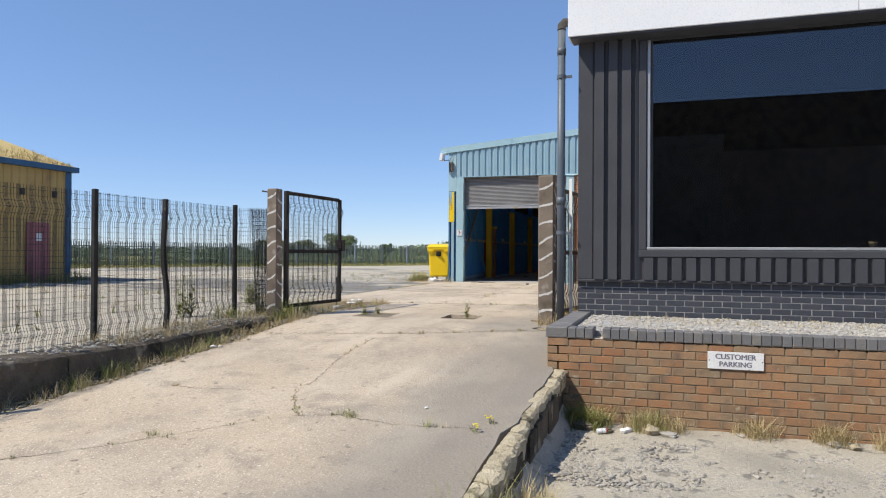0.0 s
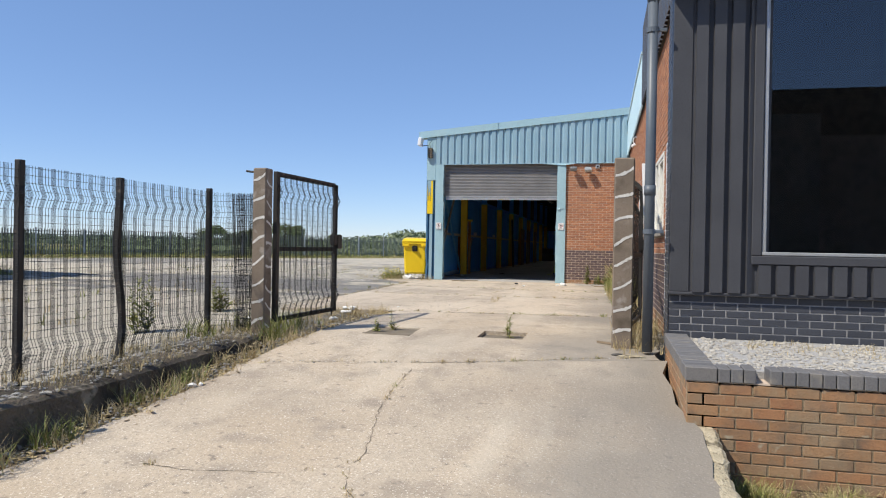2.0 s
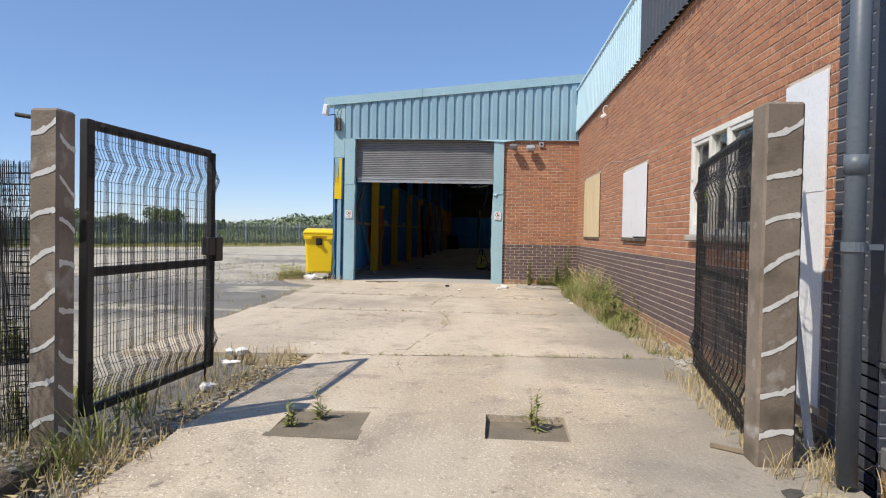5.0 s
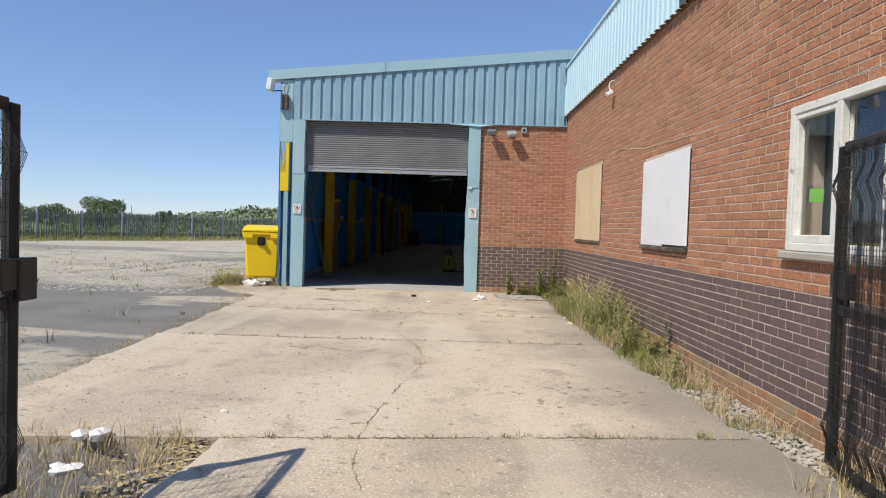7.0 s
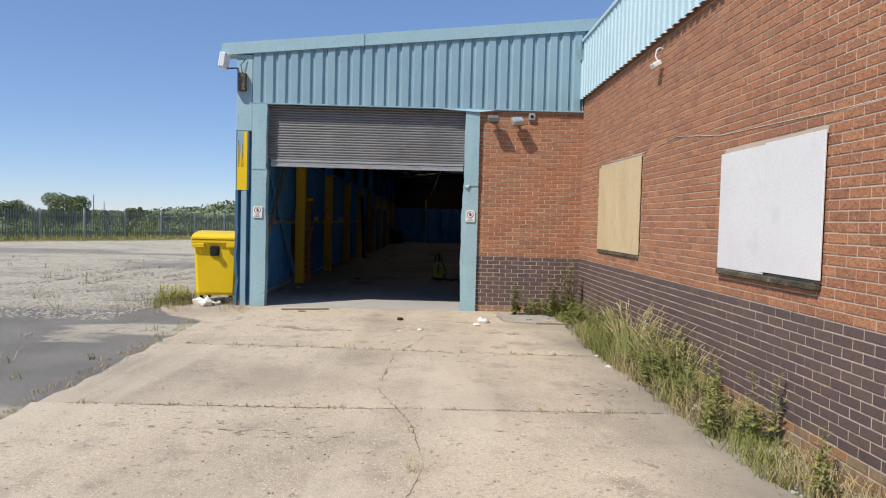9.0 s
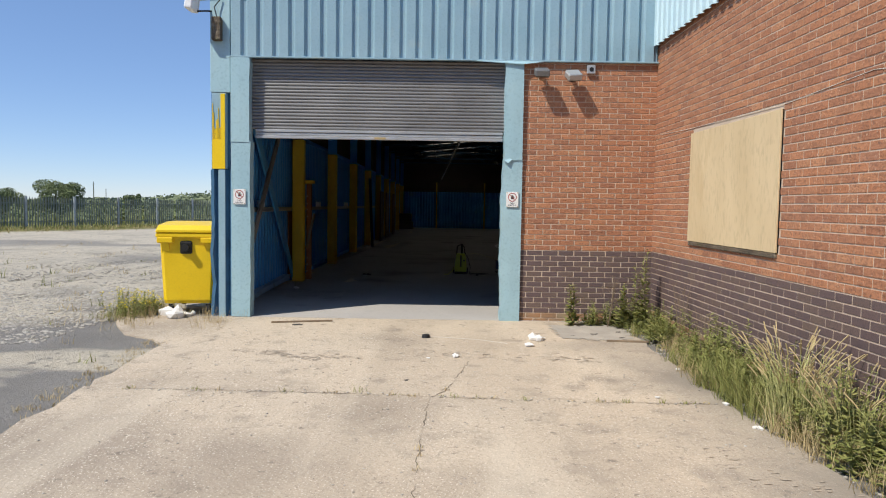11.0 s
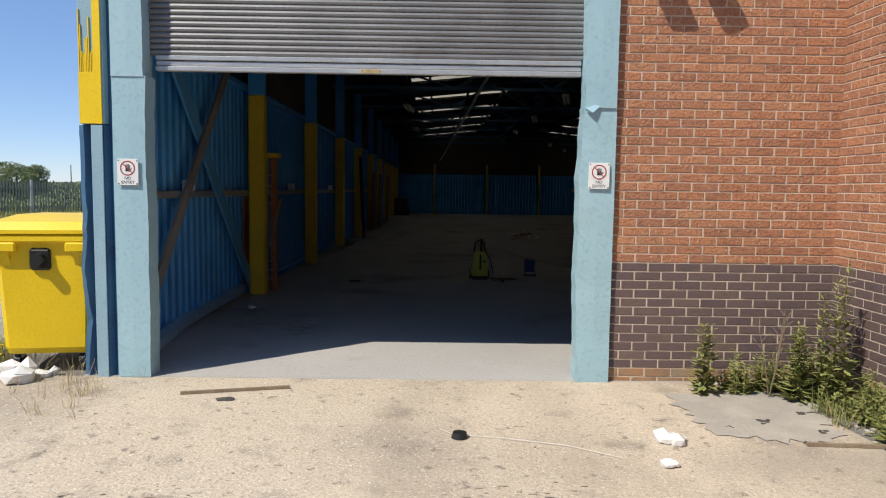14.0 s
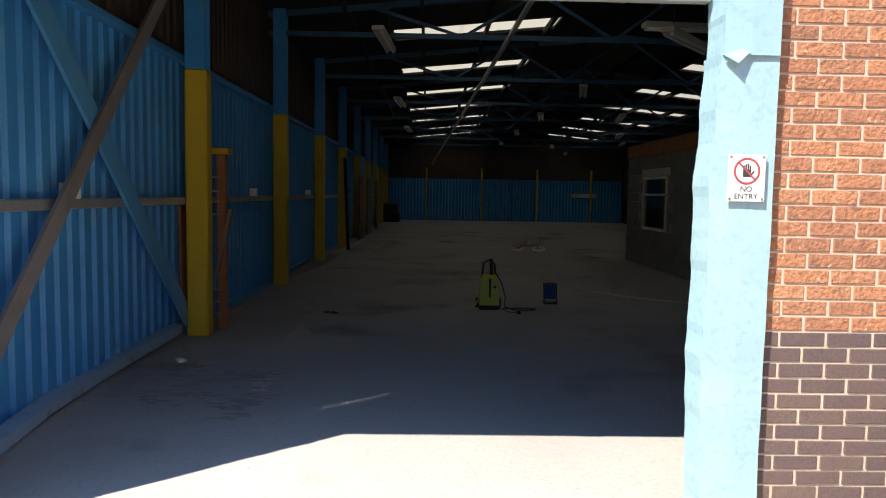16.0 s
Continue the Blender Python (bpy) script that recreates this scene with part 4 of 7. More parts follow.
# ---- warehouse front ----
WY = 23.55
fx = lambda x: 5.22 + (x + 7.65) * 0.094
brick_wall("wall_warehouse", pose(-3.19, WY, 0.655), 1.93, 3.75, "red brick wall with purple base beside the shutter door", [(0.08, BRICK_OLD), (1.02, BRICK_PURPLE), (9, BRICK)], near=(0.0, 1.9, 0.0, 2.6), thick=0.25)
structure("wall_warehouse_right", Geo().box(-1.26, 7.5, WY + 0.02, WY + 0.25, 0.5, 6.0), MORTAR_GREY, "plain inner front wall of the warehouse", "wall")
g = Geo()
corrugated(g, (-7.30, WY - 0.02), (wall_x(WY) - 0.02, WY - 0.02), 4.37, lambda u: fx(-7.3 + u) + 0.02, 0.222, 0.038, 0.55, 0.12)
clad = structure("wall_warehouse_cladding", g, CLAD_BLUE, "faded pale blue ribbed cladding over the shutter door", "cladding")
part("backing", Geo().box(-7.3, -1.27, WY + 0.0, WY + 0.25, 4.40, 5.22), BROWN_IN, clad)
g = Geo()
vs = []
for x in (-7.85, -0.2):
    z = fx(x)
    vs += [(x, WY - 0.09, z - 0.01), (x, WY - 0.09, z + 0.20), (x, WY + 0.25, z + 0.20), (x, WY + 0.25, z - 0.01)]
g.add(vs, [(0, 1, 5, 4), (1, 2, 6, 5), (2, 3, 7, 6), (3, 0, 4, 7), (0, 3, 2, 1), (4, 5, 6, 7)], None, True)
part("verge_trim", g, FLASH, clad, "faded blue-green verge flashing")
part("verge_joint", Geo().bar((-5.30, WY - 0.095, fx(-5.3)), (-5.30, WY - 0.095, fx(-5.3) + 0.2), 0.012, 0.012), CLAD_BLUE, clad)
part("drip_edge", Geo().bbox(-7.30, -1.30, WY - 0.065, WY, 4.345, 4.368, 0.004), CLAD_BLUE, clad)
part("bent_edge", Geo().add([(-3.85, WY - 0.07, 4.345), (-3.2, WY - 0.10, 4.30), (-2.9, WY - 0.065, 4.345), (-3.3, WY - 0.05, 4.37)], [(0, 1, 2, 3)]).bar((-3.85, WY - 0.07, 4.345), (-3.2, WY - 0.10, 4.30), 0.01, 0.012), FLASH, clad, "lifted pale drip edge")
# downpipe shoe in the corner under the verge
part("gutter_elbow", Geo().line([(-1.42, WY - 0.14, 5.62), (-1.42, WY - 0.12, 5.46), (-1.37, WY - 0.10, 5.28)], 0.05, 10), CLAD_BLUE, clad)

door = thing("door_1", pose(0, 0, 0), "raised grey steel roller shutter in a wide blue-framed loading door", "roller shutter door", kind="structure")


def battered_jamb(name, x0, x1, z0, z1, y0, seed, amount):
    """A folded sheet flashing with dents along its free edge."""
    rd = random.Random(seed)
    g = Geo()
    n = 46
    for k in range(n + 1):
        z = z0 + (z1 - z0) * k / n
        e = amount * noise.noise((seed * 3.1, z * 1.8, 0.4)) + amount * 0.5 * noise.noise((seed, z * 6, 2)) + rd.uniform(-0.002, 0.002)
        dy = 0.5 * amount * noise.noise((seed + 5.0, z * 3.0, 1.0))
        g.v += [(x0 + (e if seed % 2 else 0), y0 + 0.20, z), (x0 + (e if seed % 2 else 0), y0 + dy, z), (x0 + (x1 - x0) * 0.5, y0 + dy * 0.4 - 0.004, z), (x1 + (0 if seed % 2 else e), y0 + dy, z), (x1 + (0 if seed % 2 else e), y0 + 0.20, z)]
    for k in range(n):
        for i in range(4):
            a = 5 * k + i
            g.f.append((a, a + 1, a + 6, a + 5))
    return part(name, g, FLASH, door, "dented pale blue door jamb flashing", smooth=False)


battered_jamb("jamb", -3.45, -3.175, 0.68, 2.98, WY - 0.05, 3, 0.034)
battered_jamb("jamb", -3.44, -3.18, 2.97, 4.36, WY - 0.065, 5, 0.012)
battered_jamb("jamb", -7.29, -7.02, 0.69, 3.18, WY - 0.05, 4, 0.016)
battered_jamb("jamb", -7.29, -7.03, 3.17, 4.36, WY - 0.06, 6, 0.014)
part("flap", Geo().add([(-3.44, WY - 0.07, 2.97), (-3.38, WY - 0.095, 2.93), (-3.32, WY - 0.075, 2.985), (-3.36, WY - 0.066, 3.0)], [(0, 1, 2, 3)]).bar((-3.44, WY - 0.075, 2.97), (-3.38, WY - 0.095, 2.93), 0.008, 0.008), FLASH, door)
g = Geo()
SH0, SH1 = 3.37, 4.36
rows = 21
for k in range(rows):
    z = SH0 + (SH1 - SH0) * k / rows
    h = (SH1 - SH0) / rows
    pr = [(0.0, 0.0), (0.011, 0.2), (0.015, 0.5), (0.011, 0.8), (0.0, 0.98)]
    for (d0, f0), (d1, f1) in zip(pr, pr[1:]):
        g.add([(-7.03, WY + 0.10 - d0, z + f0 * h), (-3.40, WY + 0.10 - d0, z + f0 * h), (-3.40, WY + 0.10 - d1, z + f1 * h), (-7.03, WY + 0.10 - d1, z + f1 * h)], [(0, 1, 2, 3)])
g.box(-7.03, -3.44, WY + 0.105, WY + 0.115, SH0, SH1)
part("curtain", g, SHUTTER, door)
for z0, z1, d in ((3.24, 3.28, 0.03), (3.285, 3.325, 0.012), (3.33, 3.368, 0.024)):
    part("bottom_rail", Geo().bbox(-6.98, -3.45, WY + 0.10 - d, WY + 0.135, z0, z1, 0.006), GALV, door, "pale steel bottom rail")
part("label_plate", Geo().box(-5.28, -5.12, WY + 0.064, WY + 0.069, 3.245, 3.275), STRAW, door)
for x in (-7.07, -3.39):
    part("guide", Geo().box(x, x + 0.03, WY + 0.02, WY + 0.16, 0.69, 4.36), SHUTTER, door)
part("lintel", Geo().box(-7.1, -3.3, WY + 0.16, WY + 0.30, 3.95, 4.40), BLUE_DARK, door)

corner = thing("corner_post", pose(0, 0, 0), "corner of the warehouse in peeling blue, pale green and yellow paint", "corner flashing", kind="structure")
part("upper_flashing", Geo().bbox(-7.58, -7.30, WY - 0.04, WY + 0.25, 3.86, 5.22, 0.006), FLASH, corner)
part("middle_flashing", Geo().bbox(-7.56, -7.36, WY - 0.035, WY + 0.25, 2.79, 3.855, 0.006), CLAD_BLUE, corner)
rd = random.Random(8)
g = Geo().box(-7.555, -7.375, WY - 0.05, WY - 0.037, 2.79, 3.20).box(-7.435, -7.375, WY - 0.049, WY - 0.037, 3.2, 3.84)
for k in range(9):
    x = -7.553 + k * 0.0135
    g.box(x, x + rd.uniform(0.006, 0.012), WY - 0.046, WY - 0.037, 3.2, rd.uniform(3.25, 3.72))
part("yellow_board", g, BIN_Y, corner, "yellow board with paint drips")
g = Geo()
n = 30
for k in range(n + 1):
    z = 0.67 + (2.78 - 0.67) * k / n
    e = 0.025 * noise.noise((1.0, z * 2.2, 7)) + 0.012 * noise.noise((3.0, z * 9, 7))
    g.v += [(-7.60 + e, WY + 0.03, z), (-7.54 + e, WY - 0.02 + e, z), (-7.50, WY + 0.02, z), (-7.46, WY - 0.025, z), (-7.37, WY - 0.03, z), (-7.34, WY + 0.02, z), (-7.29, WY - 0.02, z)]
for k in range(n):
    for i in range(6):
        g.f.append((7 * k + i, 7 * k + i + 1, 7 * k + i + 8, 7 * k + i + 7))
part("lower_sheet", g, BLUE_DARK, corner, "torn dark blue ribbed sheet")
part("lower_trim", Geo().bbox(-7.47, -7.375, WY - 0.045, WY - 0.034, 0.68, 2.78, 0.003), CLAD_BLUE, corner, "faded blue strip")
part("core", Geo().box(-7.575, -7.25, WY + 0.04, WY + 0.245, 0.5, 5.2), BLUE_DARK, corner)


def no_entry(x, z):
    s = thing("no_entry_sign", pose(x, WY - 0.073, z, 90), "small white no entry sign with a crossed hand symbol", "sign", "no entry signs")
    s.scale = (0.88, 0.88, 1.0)
    part("plate", Geo().bbox(-0.098, 0.098, -0.122, 0.122, -0.006, 0.0, 0.002), SIGN_W, s)
    g = Geo()
    R0, R1, n = 0.058, 0.070, 28
    vs, fs = [], []
    for k in range(n):
        a = 2 * math.pi * k / n
        vs += [(R0 * math.cos(a), 0.035 + R0 * math.sin(a), 0.0012), (R1 * math.cos(a), 0.035 + R1 * math.sin(a), 0.0012)]
        j = (k + 1) % n
        fs.append((2 * k, 2 * k + 1, 2 * j + 1, 2 * j))
    g.add(vs, fs)
    g.bar((-0.044, 0.079, 0.0014), (0.044, -0.009, 0.0014), 0.009, 0.001)
    part("ring", g, SIGN_R, s)
    g = Geo().box(-0.02, 0.022, 0.005, 0.042, 0.0, 0.001)
    for k in range(4):
        g.box(-0.02 + k * 0.011, -0.012 + k * 0.011, 0.04, 0.064 + (0.008 if k in (1, 2) else 0), 0.0, 0.001)
    g.bar((0.02, 0.012, 0.0005), (0.038, 0.036, 0.0005), 0.009, 0.001)
    part("hand_symbol", g, SIGN_K, s)
    lettering("NO", 0.040, SIGN_K, s, pose(0, -0.058, 0.001))
    lettering("ENTRY", 0.040, SIGN_K, s, pose(0, -0.096, 0.001))
    for u in (-0.085, 0.085):
        for v in (-0.108, 0.108):
            part("screw", Geo().tube((u, v, 0), (u, v, 0.003), 0.007, 8), WOOD, s)
    return s


no_entry(-7.165, 2.40)
no_entry(-3.31, 2.42)

for x, kind in ((-2.95, 0), (-2.55, 1)):
    s = thing("floodlight", pose(x, WY - 0.02, 4.24), "grey outdoor floodlight on a short wall bracket", "floodlight", "door floodlights")
    part("bracket", Geo().bbox(-0.025, 0.025, -0.14, 0.01, -0.05, -0.025, 0.004).bbox(-0.03, 0.03, -0.012, 0.012, -0.10, 0.02, 0.004), SHUTTER, s)
    part("head", Geo().bbox(-0.10, 0.10, -0.28, -0.10, -0.05, 0.05, 0.015, Matrix.Rotation(0.35 + 0.2 * kind, 4, "X") @ Matrix.Rotation(0.2 * kind, 4, "Z")), GALV if kind else SHUTTER, s)
    part("glass", Geo().box(-0.085, 0.085, -0.27, -0.115, -0.058, -0.052, Matrix.Rotation(0.35 + 0.2 * kind, 4, "X") @ Matrix.Rotation(0.2 * kind, 4, "Z")), BLACK, s)
s = thing("junction_box", pose(-2.24, WY - 0.01, 4.25), "small square junction box on the brickwork", "junction box")
part("box", Geo().bbox(-0.06, 0.06, -0.05, 0.0, -0.06, 0.06, 0.008), GALV, s)
part("lens", Geo().tube((0, -0.05, 0), (0, -0.056, 0), 0.03, 12), BLACK, s)
s = thing("security_camera", pose(-7.70, WY - 0.10, 5.02), "white box security camera on a bracket at the eaves", "camera")
part("housing", Geo().bbox(-0.12, -0.01, -0.26, 0.02, -0.10, 0.16, 0.015, Matrix.Rotation(0.15, 4, "Y")), WHITE, s)
part("arm", Geo().line([(-0.04, -0.05, -0.08), (0.06, 0.0, -0.06), (0.16, 0.08, -0.04)], 0.012, 6), BLACK, s)
s = thing("junction_box", pose(-7.47, WY - 0.045, 4.72), "rusty grey box under the eaves", "junction box")
part("box", Geo().bbox(-0.06, 0.07, -0.10, 0.0, -0.16, 0.16, 0.01), KERB, s)
part("cable", Geo().line([(0.0, -0.03, 0.16), (-0.03, -0.05, 0.30), (0.05, -0.02, 0.42)], 0.008, 5), BLACK, s)

# ---- warehouse shell ----
FZ = 0.69
structure("floor", Geo().box(-7.6, 7.4, WY - 0.03, 63.7, 0.3, FZ), FLOOR_IN, "dusty grey concrete warehouse floor", "floor")
YE = 63.6
lin = Geo()
corrugated(lin, (-7.56, WY + 0.25), (-7.56, YE), FZ, 3.76, 0.2, 0.03, 0.5, 0.12, out=(1, 0))
wl = structure("wall_left", lin, BLUE_IN, "bright blue ribbed sheet lining of the warehouse wall", "wall")
part("upper_lining", corrugated(Geo(), (-7.58, WY + 0.25), (-7.58, YE), 3.76, 5.4, 0.2, 0.03, 0.5, 0.12, out=(1, 0)), BROWN_IN, wl, "dull brown ribbed lining")
part("outer_skin", Geo().box(-7.66, -7.60, WY + 0.25, YE, 0.4, 5.45), BLUE_DARK, wl)
part("cap_rail", Geo().bbox(-7.56, -7.46, WY + 0.25, YE, 3.72, 3.80, 0.01), BLUE_IN, wl)
part("side_rail", Geo().bbox(-7.53, -7.44, WY + 0.25, YE, 2.16, 2.24, 0.008), GALV, wl, "pale painted sheeting rail")
part("base_rail", Geo().bbox(-7.56, -7.47, 28.3, YE, FZ, FZ + 0.10, 0.012), BLUE_IN, wl, "blue kick rail")
kick = [(23.85, -7.27, 0.0), (24.6, -7.33, 0.01), (25.3, -7.42, 0.02), (26.2, -7.47, 0.02), (27.2, -7.44, 0.05), (27.7, -7.42, 0.07), (28.02, -7.46, 0.05)]
g = Geo()
for y, x, up in kick:
    g.v += [(x - 0.10, y, FZ + up), (x, y, FZ + up), (x + 0.008, y, FZ + up + 0.10), (x - 0.10, y, FZ + up + 0.115)]
for i in range(len(kick) - 1):
    g.f += [(4 * i + k, 4 * i + (k + 1) % 4, 4 * i + 4 + (k + 1) % 4, 4 * i + 4 + k) for k in range(4)]
g.f += [(3, 2, 1, 0), tuple(range(4 * len(kick) - 4, 4 * len(kick)))]
part("bent_rail", g, RAIL_BLUE, wl, "bent pale blue kick rail pushed off the wall")
far = Geo()
corrugated(far, (-7.6, YE), (7.4, YE), FZ, 3.25, 0.2, 0.03, 0.5, 0.12)
wf = structure("wall_far", far, BLUE_IN, "far blue ribbed warehouse wall", "wall")
part("upper_lining", Geo().box(-7.6, 7.4, YE - 0.02, YE + 0.2, 3.25, 6.2), BROWN_IN, wf)
part("backing", Geo().box(-7.6, 7.4, YE + 0.02, YE + 0.2, FZ, 3.25), BLUE_DARK, wf)
for x in (-4.85, -1.45, 1.95, 5.3):
    part("column", Geo().bbox(x - 0.045, x + 0.045, YE - 0.25, YE - 0.05, FZ, 3.9, 0.01), YELLOW, wf)
structure("wall_right", Geo().box(7.3, 7.5, WY, YE, 0.4, 5.5), BROWN_IN, "dark right wall of the warehouse", "wall")
# roof with rooflight strips
RX, RZ, EZ = -0.2, 6.10, 5.36


def roof_z(x):
    return EZ + (RZ - EZ) * (1 - abs(x - RX) / 7.5)


lights = [(30.3 + 4.37 * k, 31.3 + 4.37 * k) for k in range(8)]
roof = Geo()


def roof_piece(g, x0, x1, y0, y1, t=0.06, up=0.0):
    vs = [(x, y, roof_z(x) + dz + up) for x in (x0, x1) for y in (y0, y1) for dz in (0, t)]
    g.add(vs, [(0, 1, 3, 2), (4, 6, 7, 5), (0, 4, 5, 1), (2, 3, 7, 6), (0, 2, 6, 4), (1, 5, 7, 3)], None, True)


y = WY + 0.2
for a, b in lights + [(YE + 0.2, YE + 0.3)]:
    roof_piece(roof, -7.8, RX, y, a)
    roof_piece(roof, RX, 7.5, y, a)
    if b < YE:
        for x0, x1 in ((-7.8, -5.5), (-2.1, RX), (RX, 2.2), (5.4, 7.5)):
            roof_piece(roof, x0, x1, a, b)
    y = b
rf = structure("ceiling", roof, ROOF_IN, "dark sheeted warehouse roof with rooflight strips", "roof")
sk = Geo()
for a, b in lights:
    for x0, x1 in ((-5.5, -4.1), (-4.1, -2.1), (2.2, 5.4)):
        roof_piece(sk, x0 - (0.04 if x0 != -4.1 else 0), x1 + (0.04 if x1 != -4.1 else 0), a - 0.05, b + 0.05, 0.01, 0.061)
tagged(part("rooflights", sk, SKYLIGHT), "cream translucent rooflight strips in the warehouse roof", "rooflight", kind="structure")
for k in range(8):
    y = 28.16 + 4.35 * k
    t = thing("roof_truss", pose(0, y, 0), "slender dark steel roof truss spanning the warehouse", "roof truss", "warehouse trusses")
    part("bottom_chord", Geo().bar((-7.5, 0, 5.0), (7.3, 0, 5.0), 0.07, 0.08), BLUE_DARK, t)
    part("top_chord", Geo().bar((-7.5, 0, 5.30), (RX, 0, 6.03), 0.08, 0.09), BLUE_DARK, t)
    part("top_chord", Geo().bar((RX, 0, 6.03), (7.3, 0, 5.30), 0.08, 0.09), BLUE_DARK, t)
    for a, b in ((-5.8, -4.2), (-4.2, -2.9), (-1.6, -2.9), (-1.6, RX), (1.3, RX), (1.3, 2.6), (3.9, 2.6), (3.9, 5.4)):
        part("web", Geo().bar((a, 0, 5.0 if a in (-4.2, -1.6, 1.3, 3.9) else roof_z(a) - 0.07), (b, 0, roof_z(b) - 0.07 if a in (-4.2, -1.6, 1.3, 3.9) else 5.0), 0.05, 0.05), BLUE_DARK, t)
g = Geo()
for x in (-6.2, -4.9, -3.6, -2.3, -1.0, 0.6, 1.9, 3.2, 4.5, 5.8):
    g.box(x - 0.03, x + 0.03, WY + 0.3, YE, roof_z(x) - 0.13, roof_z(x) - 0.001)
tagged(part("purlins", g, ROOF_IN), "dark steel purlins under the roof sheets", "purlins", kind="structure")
t = thing("wind_brace", pose(0, 0, 0), "long diagonal steel rod bracing under the roof", "brace")
part("rod", Geo().bar((-3.37, 28.16, 4.93), (-4.51, 63.6, 4.15), 0.06, 0.06), GALV, t)
for k in range(9):
    y = 28.16 + 4.35 * k
    if y > YE - 0.4:
        break
    c = thing("column", pose(-7.30, y, FZ), "steel column painted yellow below and blue above", "column", "warehouse columns")
    part("yellow_casing", Geo().bbox(-0.12, 0.12, -0.10, 0.10, 0, 2.94, 0.02), YELLOW, c)
    part("upper_shaft", Geo().box(-0.11, 0.11, -0.09, -0.075, 2.94, 4.7).box(-0.11, 0.11, 0.075, 0.09, 2.94, 4.7).box(-0.02, 0.02, -0.075, 0.075, 2.94, 4.7), BLUE_IN, c)
br = thing("cross_brace", pose(0, 0, 0), "crossed angle-iron wall bracing in blue and bare grey", "brace")
part("blue_strut", Geo().bar((-7.42, 24.2, 4.53), (-7.42, 28.2, 0.80), 0.03, 0.20), STRUT_LIT, br)
part("grey_strut", Geo().bar((-7.38, 23.95, 0.70), (-7.38, 28.05, 4.90), 0.03, 0.15), BARE_STEEL, br, "grey-brown bare strut")
# fittings by the first column
s = thing("timber_frame", pose(-7.17, 28.60, FZ), "stacked timber posts and planks against the warehouse wall", "timber")
part("post", Geo().bbox(-0.05, 0.05, -0.05, 0.05, 0, 2.05, 0.008), RUST_WOOD, s, "orange-stained timber post")
part("plank", Geo().bar((-0.04, -0.06, 0.68), (0.12, -0.06, 1.41), 0.04, 0.10, (0, 1, 0)), WOOD, s)
part("cap", Geo().bbox(-0.22, 0.10, -0.10, 0.10, 2.05, 2.12, 0.006), YELLOW, s)
part("dark_board", Geo().bbox(-0.37, -0.34, -0.42, 0.5, 0.05, 1.45, 0.006), RUST_WOOD, s, "dark red-brown board")
for k, z in enumerate((0.18, 0.32, 0.46, 1.35, 1.50, 1.62, 1.78)):
    part("hook", Geo().tube((-0.20, -0.05, z), (-0.02, -0.05, z), 0.012, 6), GALV, s)
for y in (25.6, 28.5 + 2.6, 36):
    s = thing("wall_box", pose(-7.44, y, 2.24), "small white electrical box on the sheeting rail", "electrical box", "rail boxes")
    part("box", Geo().bbox(-0.04, 0.07, -0.06, 0.06, 0.0, 0.12, 0.008), WHITE, s)
s = thing("leaning_pole", pose(-7.0, 40.2, FZ), "dark pole leaning on the warehouse columns", "pole")
part("pole", Geo().tube((0, 0, 0), (-0.12, 0.1, 2.6), 0.05, 8), BLACK, s)
for y, d in ((44.5, 0.4), (47.5, 0.5), (52.0, 0.4)):
    s = thing("stored_board", pose(-7.1, y, FZ), "brown board standing against the warehouse wall", "board", "stored boards")
    part("board", Geo().bbox(-0.03, 0.03, 0, d * 3, 0, 2.2, 0.01), WOOD, s)
# hanging lamp casings
for x, y, z, yaw in ((-1.15, 29.9, 4.60, 86), (-1.40, 29.5, 4.33, 40), (-1.35, 36.0, 4.62, 12), (-1.45, 41.2, 4.62, 10), (-1.5, 46.5, 4.62, 8), (-1.5, 52, 4.62, 8), (-5.45, 31.2, 4.62, 4), (-5.5, 38.5, 4.62, 4), (-5.5, 46, 4.62, 4), (0.6, 40, 4.5, 10), (2.2, 46, 4.5, 10), (0.8, 52, 4.5, 10), (3.4, 50, 4.5, 10), (2.4, 57, 4.5, 10)):
    s = thing("strip_lamp", pose(x, y, z, 0, 0, -yaw), "unlit pale fluorescent strip lamp hung from the roof", "strip lamp", "warehouse strip lamps")
    part("casing", Geo().bbox(-0.09, 0.09, -0.75, 0.75, 0.0, 0.07, 0.012), TUBE, s)
    part("tube", Geo().tube((-0.05, -0.72, -0.018), (-0.05, 0.72, -0.018), 0.018, 8), WHITE, s)
    part("tube", Geo().tube((0.05, -0.72, -0.018), (0.05, 0.72, -0.018), 0.018, 8), WHITE, s)
    for v in (-0.55, 0.55):
        part("hanger", Geo().tube((0, v, 0.07), (0, v, roof_z(x) - z - 0.02), 0.006, 5), BLACK, s)

# blockwork office
of = Geo()
OX, OYA, OYB = 0.45, 31.5, 38.5
for u0, u1, z0, z1 in wall_grid(OYB - OYA, 2.62, [(3.97, 5.63, 0.87, 2.11)]):
    of.box(OX + 0.012, OX + 0.2, OYA + u0, OYA + u1, FZ + z0, FZ + z1)
of.box(OX + 0.012, 7.3, OYA, OYA + 0.2, FZ, FZ + 2.62).box(OX + 0.012, 7.3, OYB - 0.2, OYB, FZ, FZ + 2.62).box(OX + 0.012, 7.3, OYA, OYB, FZ + 2.62, FZ + 2.9)
office = structure("wall_office", of, MORTAR_GREY, "grey concrete block office wall inside the warehouse", "block wall")
